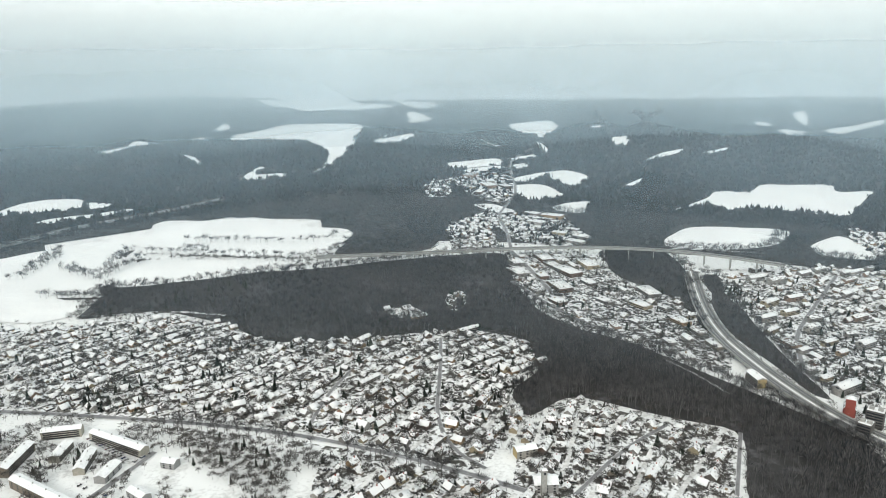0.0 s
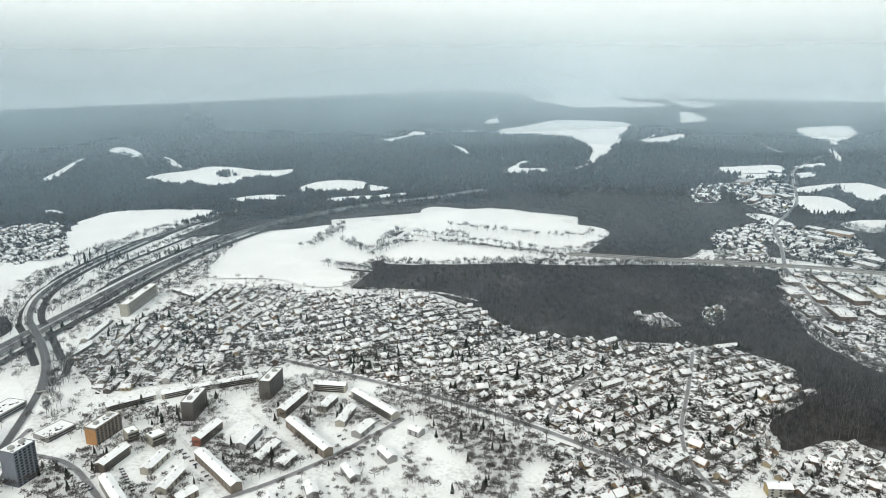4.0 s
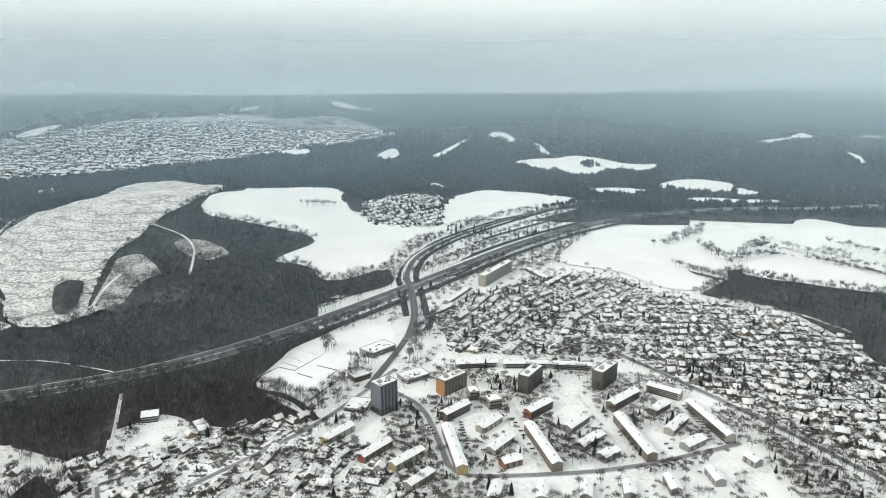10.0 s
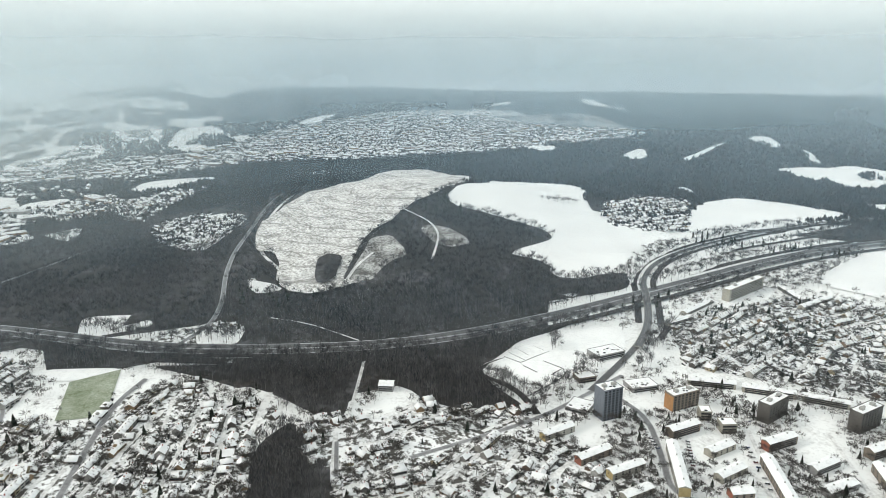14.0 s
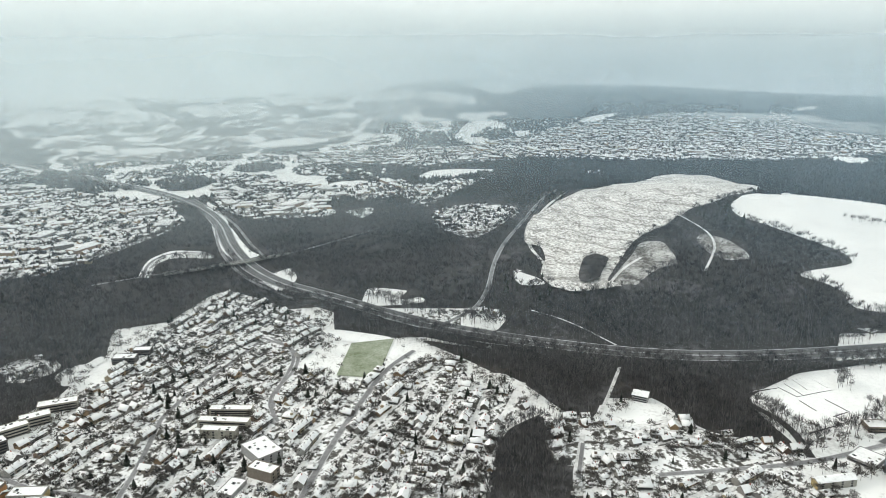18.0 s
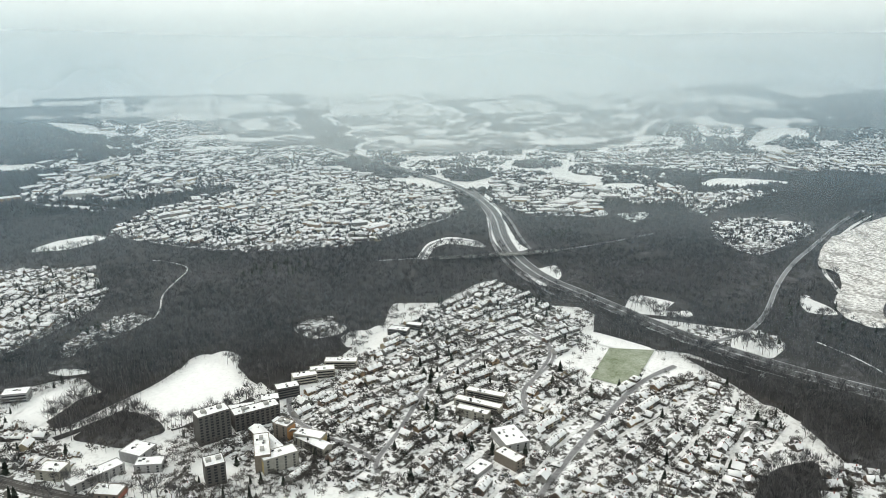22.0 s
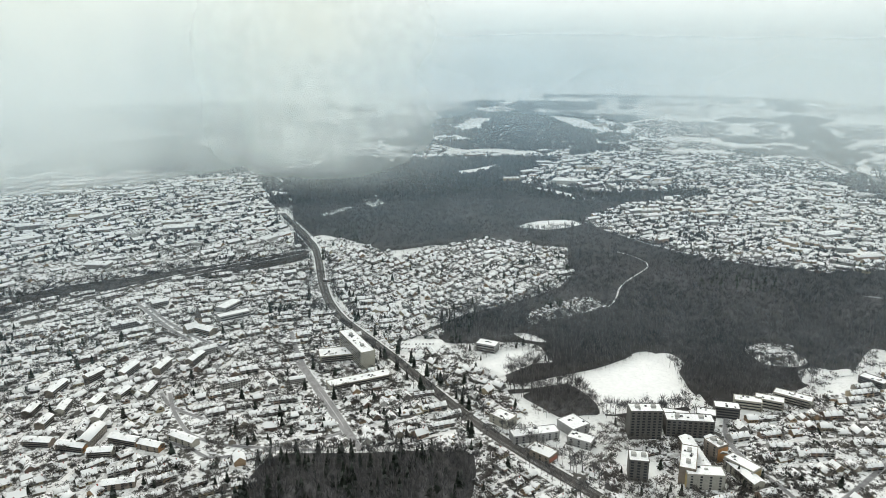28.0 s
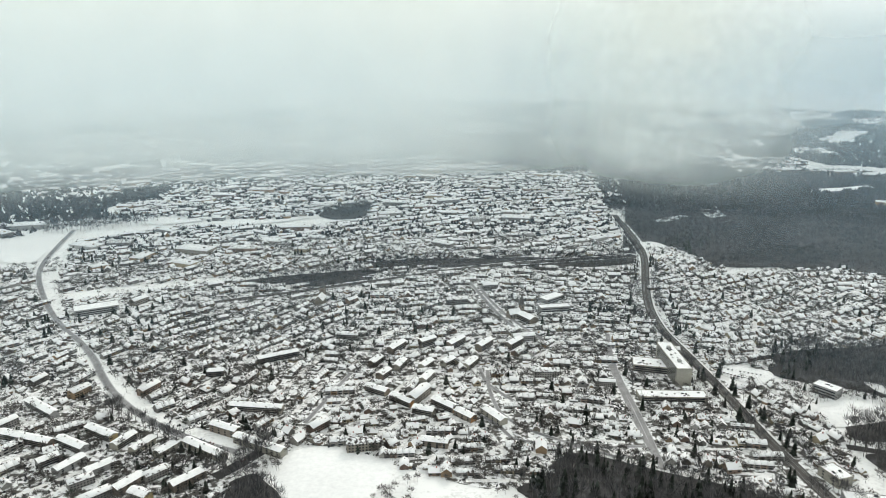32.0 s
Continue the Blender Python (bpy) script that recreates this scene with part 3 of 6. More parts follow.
wood("ridge_wood", [(-629, 1601), (-179, 1509), (-173, 1446), (-224, 1289), (-30, 1312), (16, 1512), (-37, 1732), (-114, 2201), (-292, 1983), (-503, 1766), (-624, 1663)])
wood("slope_wood", [(290, 1353), (426, 1346), (426, 1211), (383, 1040), (360, 903), (360, 1078), (293, 1176)])
wood("spur_wood", [(-1314, 395), (-1327, 494), (-1251, 582), (-1169, 662), (-1126, 657), (-1080, 533), (-1037, 579), (-954, 571), (-963, 702), (-890, 660), (-887, 550), (-876, 363), (-862, 214), (-946, 109), (-1040, 126), (-1057, 273), (-1177, 403)])
wood("cutting_wood", [(-883, 98), (-800, 213), (-787, 376), (-805, 516), (-783, 452), (-774, 401), (-709, 315), (-596, 336), (-587, 273), (-672, 223), (-785, 190), (-664, 148), (-706, 95), (-756, 76)])
wood("junction_wood", [(-1002, -828), (-1186, -657), (-1489, -565), (-1312, -466), (-1225, -502), (-1104, -509), (-1121, -382), (-1079, -330), (-1018, -385), (-913, -465), (-780, -417), (-796, -470), (-750, -533), (-586, -464), (-657, -567)])
wood("middle_wood", [(-1451, -438), (-1546, -283), (-1819, -184), (-1821, -96), (-1452, -34), (-1316, 7), (-1250, 68), (-1007, 43), (-984, -16), (-993, -150), (-1076, -245), (-1226, -352)])
wood("hillfoot_wood", [(-1000, 94), (-1013, 268), (-1124, 361), (-1330, 474), (-1329, 523), (-1246, 612), (-856, 444), (-838, 195), (-886, 61)])
wood("knoll_wood", [(-1821, -96), (-2263, 145), (-2174, 307), (-1717, 154)])
wood("backhill_wood", [(-2160, 371), (-2483, 699), (-2641, 1245), (-1834, 883), (-1855, 829), (-2155, 770), (-2065, 496)])
wood("bank_wood", [(-875, -50), (-843, 30), (-826, 226), (-812, 424), (-775, 408), (-715, 321), (-643, 314), (-645, 227), (-754, 167), (-744, 73), (-812, 16)])
wood("grove_wood", [(-638, 49), (-681, 97), (-647, 131), (-513, 106), (-504, 22)])
wood("park_wood", [(-433, -798), (-543, -826), (-588, -819), (-732, -848), (-879, -1043), (-1106, -996), (-1008, -877), (-1156, -646), (-1189, -601), (-969, -478), (-913, -505), (-819, -461), (-721, -532), (-615, -493), (-649, -558), (-644, -600), (-559, -589), (-514, -618), (-542, -689), (-427, -742)])
wood("north_wood", [(-794, -2227), (-1050, -2123), (-1054, -1765), (-1085, -1381), (-1170, -1271), (-1009, -1200), (-853, -1195), (-765, -1148), (-516, -1167), (-548, -1293), (-489, -1410)])
wood("front_wood", [(-121, -612), (-161, -599), (-244, -552), (-338, -510), (-269, -421), (-87, -525)])
wood("rail_wood", [(66, -1174), (67, -1254), (-136, -1237), (-441, -1261), (-417, -1189), (-194, -1164), (-119, -1174)])
wood("rail_wood", [(285, -1124), (69, -1182), (-299, -1245), (-429, -1257), (-407, -1188), (-84, -1145), (254, -1062)])
wood("dome_wood", [(164, -1712), (145, -1830), (-17, -2016), (-127, -1972), (-205, -1816), (-40, -1644)])
wood("corner_wood", [(162, -553), (135, -576), (116, -552), (71, -503), (148, -507)])
wood("yard_wood", [(-112, 719), (-72, 761), (-62, 705), (-90, 682)])
lawn("villa_garden", [(-754, 184), (-688, 238), (-622, 220), (-662, 156)])
lawn("house_plots", [(-736, -9), (-778, 55), (-747, 82), (-655, 133), (-632, 124), (-679, 85), (-674, 56)])
lawn("house_plots", [(-985, -115), (-983, -32), (-982, 65), (-945, 79), (-890, 57), (-900, -14), (-931, -93)])
wood("hedge_clump", [(-599, 1172), (-634, 1289), (-629, 1357), (-586, 1280), (-529, 1108), (-549, 1090)])
field("meadow", [(-853, 1321), (-768, 1367), (-571, 1309), (-566, 1175), (-570, 1151), (-663, 1095), (-560, 1052), (-556, 1009), (-606, 975), (-695, 1056)])
field("meadow", [(-567, 1298), (-236, 1262), (-380, 1189), (-548, 1134), (-575, 1184)])
field("meadow", [(-648, 1533), (-618, 1571), (-348, 1496), (-174, 1458), (-231, 1300), (-393, 1306), (-555, 1337)])
field("meadow", [(442, 1412), (536, 1529), (749, 1495), (663, 1372), (561, 1339), (434, 1356)])
field("meadow", [(718, 1371), (831, 1456), (804, 1257), (702, 1294)])
field("meadow", [(434, 1318), (622, 1259), (589, 1208), (453, 1218)])
field("meadow", [(-1322, 508), (-1780, 820), (-1679, 1065), (-1355, 873), (-1222, 835), (-1128, 958), (-1050, 780), (-976, 712), (-947, 599), (-980, 582), (-1041, 581), (-1080, 533), (-1126, 657), (-1173, 664), (-1255, 584)])
field("meadow", [(-933, 735), (-1008, 821), (-1105, 1254), (-1077, 1432), (-1058, 1092), (-937, 776)])
field("meadow", [(-1377, 1190), (-1410, 1362), (-1104, 1467), (-1127, 990), (-1168, 992)])
field("meadow", [(-823, 954), (-928, 1239), (-806, 1373), (-758, 1382), (-742, 1229), (-705, 1269), (-593, 1171), (-580, 1110), (-657, 1112), (-574, 1063), (-549, 1040), (-603, 977), (-700, 1004)])
field("sports_ground", [(-709, 315), (-738, 366), (-775, 409), (-787, 468), (-770, 559), (-720, 533), (-664, 481), (-638, 398), (-641, 362)])
field("meadow", [(-711, 539), (-721, 591), (-646, 550), (-643, 509), (-645, 493)])
field("meadow", [(-879, -172), (-909, -168), (-874, -65), (-858, -129)])
field("meadow", [(-991, -135), (-1080, -136), (-1058, -62), (-1003, -33)])
field("meadow", [(-1334, 510), (-1889, 909), (-1246, 612), (-1289, 566)])
field("meadow", [(-439, -591), (-496, -586), (-551, -580), (-597, -580), (-618, -587), (-663, -578), (-660, -546), (-623, -527), (-601, -503), (-598, -476), (-572, -481), (-521, -485), (-483, -495), (-498, -520), (-504, -553), (-498, -579), (-459, -581)])
field("meadow", [(-438, -674), (-494, -684), (-523, -652), (-482, -633), (-414, -628)])
field("meadow", [(-529, -728), (-550, -712), (-552, -675), (-530, -697)])
field("parking_ground", [(-380, -776), (-437, -759), (-434, -738), (-399, -721), (-372, -753)])
field("meadow", [(-865, -1191), (-993, -1162), (-992, -1120), (-895, -1133)])
field("meadow", [(-451, -1249), (-490, -1324), (-531, -1226), (-497, -1201)])
field("meadow", [(-753, -463), (-783, -460), (-789, -442), (-814, -437), (-809, -421), (-772, -431), (-736, -429), (-730, -439)])
field("meadow", [(-226, -1276), (-265, -1273), (-275, -1234), (-229, -1243)])
field("park_lawn", [(115, -552), (104, -619), (8, -604), (11, -552), (53, -501), (85, -505)])
field("meadow", [(589, -1332), (492, -1472), (463, -1330), (568, -1293)])
field("meadow", [(748, -1332), (659, -1339), (638, -1228), (702, -1243)])
field("meadow", [(-146, -1167), (-177, -1179), (-153, -1049), (-138, -1071)])
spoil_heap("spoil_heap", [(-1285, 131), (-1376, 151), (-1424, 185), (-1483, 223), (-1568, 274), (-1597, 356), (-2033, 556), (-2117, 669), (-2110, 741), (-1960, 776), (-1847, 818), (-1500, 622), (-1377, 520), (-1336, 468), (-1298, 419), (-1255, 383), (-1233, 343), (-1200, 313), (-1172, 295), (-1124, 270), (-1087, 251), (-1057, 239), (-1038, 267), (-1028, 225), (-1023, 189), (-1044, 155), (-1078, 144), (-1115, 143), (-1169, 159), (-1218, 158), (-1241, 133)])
field("junction_verge", [(-1769, -625), (-1563, -511), (-1405, -439), (-1282, -376), (-1260, -350), (-1228, -374), (-1250, -413), (-1399, -484)])
field("junction_verge", [(-1121, -522), (-1227, -548), (-1292, -528), (-1281, -456), (-1237, -425), (-1240, -507), (-1203, -523), (-1122, -500)])
field("junction_verge", [(-1174, -346), (-1139, -308), (-1187, -280), (-1120, -253), (-1054, -268), (-1084, -296)])
field("quarry_yard", [(-1140, 101), (-1118, 116), (-1095, 138), (-1066, 149), (-1066, 109), (-1091, 100)])
grass("green_field", [(-764, -135), (-858, -130), (-873, -76), (-788, -84), (-758, -94)])
field("meadow", [(-442, -676), (-517, -667), (-511, -637), (-417, -621)])
scrub("felled_slope", [(-1083, 254), (-1118, 276), (-1165, 305), (-1205, 326), (-1202, 365), (-1150, 369), (-1117, 368), (-1106, 335), (-1081, 308), (-1046, 283), (-1054, 255)])
scrub("felled_slope", [(-1205, 420), (-1224, 438), (-1202, 475), (-1160, 491), (-1127, 488), (-1124, 444), (-1157, 424)])
lawn("clearing_plots", [(-754, -540), (-795, -539), (-808, -519), (-794, -473), (-770, -466), (-734, -493)])
wood("bypass_wood", [(445, 1196), (474, 1180), (453, 1064), (437, 953), (427, 820), (428, 718), (411, 733), (405, 804), (390, 904), (396, 988)])
wood("park_wood", [(-615, -493), (-721, -532), (-819, -461), (-723, -427), (-656, -450), (-590, -447)])
town("garden_town", 45, [(-629, 946), (-522, 973), (-428, 1005), (-317, 970), (-234, 894), (-115, 909), (-23, 928), (33, 947), (108, 906), (118, 820), (71, 753), (83, 687), (49, 622), (25, 583), (-50, 622), (-184, 676), (-296, 691), (-426, 710), (-493, 719)])
town("row_town", 65, [(-123, 596), (-94, 625), (-17, 592), (54, 557), (74, 515), (-118, 515)])
town("garden_town", 53, [(74, 652), (139, 731), (229, 674), (300, 659), (238, 511), (50, 514)])
town("valley_works", -69, [(127, 1326), (274, 1328), (293, 1176), (360, 1078), (359, 903), (363, 837), (333, 784), (290, 831), (237, 901), (169, 953), (112, 1155)])
town("village", 57, [(4, 1524), (89, 1509), (113, 1327), (14, 1328)])
town("valley_works", -37, [(93, 1573), (223, 1597), (306, 1436), (264, 1363), (149, 1380)])
town("block_town", 25, [(475, 1171), (702, 1234), (751, 1167), (472, 700), (436, 732), (428, 823), (446, 984), (443, 1085)])
town("garden_town", -89, [(864, 1519), (911, 1436), (798, 1246), (832, 1437)])
town("village", 62, [(-38, 1828), (20, 1852), (18, 1696), (-56, 1687)])
town("row_town", 105, [(-743, 620), (-779, 731), (-764, 931), (-644, 974), (-541, 911), (-494, 757), (-479, 700), (-509, 683), (-634, 557), (-672, 580)])
town("village", 114, [(-1404, 944), (-1492, 1111), (-1424, 1210), (-1141, 986), (-1165, 866), (-1219, 833)])
town("row_town", 109, [(-562, 221), (-521, 328), (-449, 328), (-421, 284), (-507, 187)])
town("garden_town", 78, [(-678, 118), (-628, 216), (-584, 231), (-507, 187), (-589, 92)])
town("city", 70, [(-2705, 412), (-2917, 630), (-3246, 549), (-3375, 972), (-3351, 1634), (-2483, 1684), (-2233, 1669), (-2401, 1320), (-2403, 950), (-2449, 687)])
town("row_town", 158, [(-577, -417), (-686, -411), (-761, -401), (-913, -398), (-1071, -366), (-1024, -288), (-931, -181), (-860, -168), (-786, -189), (-763, -143), (-712, -71), (-489, -122), (-453, -411), (-514, -458)])
town("garden_town", 161, [(-702, -120), (-800, -80), (-812, 16), (-724, 16), (-622, 48), (-504, 22), (-491, -113)])
town("garden_town", 102, [(-633, 156), (-630, 223), (-614, 336), (-537, 301), (-515, 115)])
town("garden_town", 127, [(-720, -9), (-741, 66), (-695, 87), (-673, 62), (-634, 48)])
town("city", 130, [(-1796, -1431), (-1946, -1278), (-1707, -688), (-1504, -570), (-1179, -654), (-1015, -838)])
town("valley_works", 132, [(-2140, -728), (-1906, -317), (-1578, -289), (-1532, -462), (-1795, -599)])
town("hutments", 110, [(-1547, -47), (-1620, -23), (-1643, 56), (-1542, 133), (-1465, 144), (-1400, 104), (-1350, 72), (-1315, 44), (-1348, 12), (-1396, -16), (-1463, -40)])
town("city", 108, [(-2719, 66), (-3243, 540), (-3143, 1466), (-2550, 1205), (-2383, 673), (-2500, 139)])
town("valley_works", 111, [(-2331, -539), (-2593, -429), (-2712, 150), (-2476, 138)])
town("village", 138, [(-750, -526), (-789, -497), (-782, -477), (-751, -489)])
town("village", 127, [(-963, -96), (-975, -32), (-974, 65), (-902, 54), (-908, -14)])
town("village", 67, [(-665, 95), (-664, 129), (-640, 125), (-645, 98)])
town("garden_town", 84, [(-639, 146), (-672, 235), (-637, 261), (-614, 336), (-625, 154)])
town("estate", 177, [(66, -1190), (-129, -1185), (-407, -1167), (-343, -879), (-334, -700), (-346, -599), (-343, -507), (-311, -518), (-244, -565), (-162, -603), (-91, -524), (60, -609)])
town("garden_town", -164, [(-423, -1101), (-756, -1155), (-852, -1009), (-734, -851), (-591, -822), (-459, -811), (-435, -755), (-394, -805), (-366, -892)])
town("row_town", -160, [(75, -2075), (-286, -2286), (-441, -1791), (-420, -1264), (-136, -1237), (67, -1254)])
town("valley_works", -171, [(-1089, -1532), (-1720, -1912), (-2087, -1611), (-1672, -1210), (-1244, -1273), (-1144, -1411)])
town("city", 170, [(-998, -1141), (-1181, -1206), (-1541, -1178), (-1797, -940), (-1395, -716), (-1152, -653), (-1079, -809), (-1014, -882)])
town("hutments", -166, [(-565, -751), (-595, -779), (-662, -791), (-715, -788), (-721, -744), (-681, -737), (-609, -737), (-569, -738)])
town("garden_town", -173, [(-368, -614), (-370, -518), (-354, -459), (-376, -359), (-277, -416), (-329, -506)])
town("estate", -129, [(503, -859), (465, -895), (384, -854), (237, -667), (117, -621), (-46, -598), (-74, -997), (99, -1079), (470, -973), (564, -977)])
town("block_town", -132, [(446, -749), (262, -658), (152, -589), (153, -505), (324, -514)])
town("row_town", -160, [(631, -1370), (488, -1498), (156, -1488), (-133, -1843), (-594, -2168), (-398, -1225), (-93, -1265), (292, -1152), (531, -1076)])
town("city", -147, [(645, -1607), (535, -2212), (-75, -2331), (-138, -1915), (261, -1554)])
town("row_town", 100, [(-567, 220), (-568, 287), (-544, 338), (-445, 372), (-397, 329), (-472, 177)])
town("garden_town", 97, [(-660, 128), (-605, 242), (-561, 235), (-470, 181), (-511, 98)])
town("garden_town", 97, [(-346, -708), (-369, -628), (-372, -531), (-409, -533), (-429, -593), (-431, -679), (-432, -735)])
town("garden_town", 180, [(-374, -427), (-447, -441), (-379, -356), (-336, -381)])
town("row_town", -133, [(678, -1197), (631, -1214), (555, -1073), (471, -941), (522, -895)])
town("estate", -161, [(510, -1046), (284, -1117), (100, -1087), (299, -1005), (466, -965)])
town("block_town", -170, [(522, -895), (458, -911), (334, -744), (271, -667), (446, -749)])
town("garden_town", 26, [(539, 1209), (591, 899), (774, 1205)])
# works and hamlets of the far valleys
town("valley_works", 111, [(-1786, -372), (-1905, -366), (-1974, -234), (-2039, -145), (-1874, -95), (-1791, -140), (-1760, -236)])
town("village", 105, [(-1911, -135), (-1962, -77), (-2052, 13), (-1990, 89), (-1844, 14), (-1635, -62), (-1720, -113)])
town("valley_works", 108, [(-2561, -534), (-2706, -113), (-2716, 252), (-2433, 229), (-2306, -94), (-2306, -481)])
town("valley_works", 118, [(-1666, -568), (-1901, -621), (-1931, -521), (-1845, -400), (-1769, -331), (-1564, -356), (-1519, -406), (-1577, -480)])
town("valley_works", 100, [(-1756, -315), (-1830, -256), (-1820, -169), (-1854, -150), (-1917, -207), (-1836, -299)])
town("valley_works", -69, [(6, 1840), (115, 1969), (185, 1963), (178, 1731), (125, 1663), (60, 1727)])
town("valley_works", -60, [(181, 1570), (262, 1603), (286, 1517), (244, 1411), (177, 1425)])
town("village", -50, [(16, 1512), (108, 1616), (137, 1502), (62, 1451)])
town("village", 60, [(-93, 1024), (-51, 1039), (-20, 996), (-73, 973)])
town("village", 40, [(-3, 1072), (25, 1120), (34, 1047), (10, 1008)])
hollow("hollow_floor", [(-1086, 200), (-1151, 219), (-1159, 242), (-1139, 260), (-1102, 243), (-1068, 230), (-1052, 208), (-1058, 198)])
wood("sports_clump", [(-759, 438), (-755, 452), (-728, 443), (-728, 427)])
town("village", 111, [(-760, -540), (-813, -519), (-791, -477), (-741, -497)])
wood("pond_wood", [(-432, -576), (-461, -579), (-496, -576), (-500, -551), (-494, -519), (-480, -499), (-463, -509), (-440, -513), (-437, -542)])
wood("pond_wood", [(-449, -633), (-487, -640), (-526, -624), (-573, -636), (-622, -617), (-618, -592), (-556, -586), (-493, -594), (-441, -599)])
wood("bank_wood", [(-828, 18), (-785, 63), (-775, 84), (-744, 79), (-702, 91), (-681, 100), (-676, 129), (-664, 148), (-771, 183), (-788, 198), (-761, 221), (-695, 229), (-674, 242), (-659, 280), (-800, 327), (-819, 234), (-820, 161), (-856, 80)])
grove("villa_plots", [(-659, 110), (-647, 180), (-608, 173), (-608, 102)])
grove("villa_plots", [(-606, 195), (-621, 287), (-603, 297), (-558, 199), (-555, 155)])
town("garden_town", 76, [(-465, -1274), (-526, -1293), (-558, -1148), (-411, -920), (-406, -781), (-362, -758), (-369, -886), (-393, -1040)])
ROADS.append(("street", 9, [(128, 1330), (130, 1482), (115, 1560), (158, 1689), (183, 1783), (185, 1947), (194, 2151), (290, 2390)]))
ROADS.append(("street", 7, [(-498, -272), (-515, -284), (-564, -285), (-635, -296), (-667, -301), (-734, -286), (-861, -250)]))
ROADS.append(("street", 6, [(-873, -248), (-834, -194), (-783, -184), (-717, -200), (-685, -194), (-656, -178)]))
ROADS.append(("track", 4, [(-703, -31), (-776, -19)]))
ROADS.append(("track", 5, [(-650, 47), (-744, 77)]))
ROADS.append(("track", 5, [(-569, 112), (-635, 130)]))
ROADS.append(("street", 6, [(-92, -779), (-93, -750), (-100, -729), (-119, -698)]))
ROADS.append(("street", 6, [(-73, -676), (-87, -658), (-101, -640), (-102, -620), (-137, -609), (-171, -600), (-233, -600)]))
ROADS.append(("street", 7, [(-120, -1178), (-122, -1117), (-128, -1032), (-151, -940), (-184, -860)]))
ROADS.append(("link", 10, [(-621, 417), (-664, 481), (-708, 543), (-763, 602), (-866, 672), (-919, 701), (-1002, 796), (-1076, 992), (-1127, 1278), (-1099, 1461)]))
ROADS.append(("street", 8, [(-566, 186), (-573, 237), (-586, 330), (-618, 415), (-641, 472)]))
ROADS.append(("street", 8, [(-593, 436), (-546, 439), (-473, 401), (-427, 375), (-394, 414), (-333, 499), (-292, 605), (-286, 626)]))
ROADS.append(("street", 9, [(-489, 712), (-391, 702), (-182, 668), (-50, 618), (35, 575), (78, 550)]))
ROADS.append(("street", 6, [(-7, 908), (-7, 800), (-12, 692), (5, 624), (36, 591)]))
ROADS.append(("street", 6, [(-112, 824), (-136, 748), (-144, 669)]))
ROADS.append(("street", 6, [(112, 549), (169, 621), (228, 670)]))
ROADS.append(("street", 5, [(297, 652), (251, 545)]))
ROADS.append(("street", 10, [(112, 1155), (176, 993), (246, 907)]))
ROADS.append(("street", 12, [(127, 1326), (158, 1182), (170, 1095)]))
ROADS.append(("street", 8, [(670, 1174), (530, 987), (469, 901), (436, 810)]))
ROADS.append(("street", 9, [(-520, -129), (-613, -116), (-710, -96), (-784, -78), (-835, -48)]))
ROADS.append(("street", 6, [(-876, -239), (-823, -189), (-713, -197), (-651, -182)]))
ROADS.append(("street", 9, [(-920, -14), (-995, 49), (-1230, 77), (-1412, 153), (-1918, 317)]))
ROADS.append(("street", 6, [(-561, 113), (-619, 127)]))
ROADS.append(("street", 7, [(-1128, -515), (-1213, -540), (-1277, -522), (-1270, -452)]))
ROADS.append(("street", 8, [(-1081, -583), (-1136, -508), (-1208, -399), (-1246, -325), (-1334, -245), (-1461, -147)]))
ROADS.append(("street", 7, [(-1134, -341), (-1085, -294), (-1110, -277)]))
ROADS.append(("street", 7, [(-598, -436), (-543, -395), (-526, -304), (-513, -280)]))
ROADS.append(("railway", 13, [(-382, -392), (-363, -498), (-356, -593), (-358, -702), (-354, -827), (-351, -898), (-369, -1007), (-450, -1249), (-461, -1347), (-484, -1563)]))
ROADS.append(("street", 8, [(-236, -560), (-246, -655), (-252, -780), (-274, -878)]))
ROADS.append(("street", 6, [(-100, -774), (-95, -718), (-104, -648), (-199, -583)]))
ROADS.append(("track", 2.6, [(-711, -737), (-747, -758), (-784, -794), (-845, -824), (-918, -851), (-928, -910), (-921, -946)]))
ROADS.append(("street", 11, [(671, -1465), (649, -1339), (616, -1195), (555, -1077), (474, -948), (391, -855), (329, -747), (270, -680), (205, -632), (157, -608)]))
ROADS.append(("street", 7, [(100, -660), (61, -774)]))
ROADS.append(("railway", 10, [(302, -1016), (100, -1091), (-148, -1199), (-414, -1241)]))
ROADS.append(("street", 8, [(-109, -1107), (-145, -908), (-184, -869)]))
ROADS.append(("street", 8, [(-250, -781), (-236, -612), (-236, -582)]))
ROADS.append(("track", 6, [(-1035, 208), (-1083, 165), (-1166, 152), (-1249, 133), (-1394, 166), (-1592, 253)]))
ROADS.append(("track", 5, [(-1041, 201), (-1115, 217), (-1153, 250)]))
ROADS.append(("track", 5, [(-1038, 233), (-1107, 272), (-1146, 314)]))
ROADS.append(("street", 7, [(-1596, -538), (-1354, -466), (-1208, -397), (-1104, -328), (-1027, -244)]))
ROADS.append(("street", 7, [(-1763, -652), (-1526, -480), (-1314, -382), (-1240, -334)]))
ROADS.append(("track", 4, [(-787, 200), (-716, 172), (-671, 153)]))
ROADS.append(("track", 5, [(-681, 62), (-747, 82)]))
ROADS.append(("track", 4, [(276, 831), (302, 784), (318, 738)]))
ROADS.append(("track", 4, [(-447, 469), (-409, 460), (-384, 445)]))
ROADS.append(("track", 4, [(-457, 587), (-343, 521)]))
ROADS.append(("track", 4, [(-490, 517), (-390, 456)]))
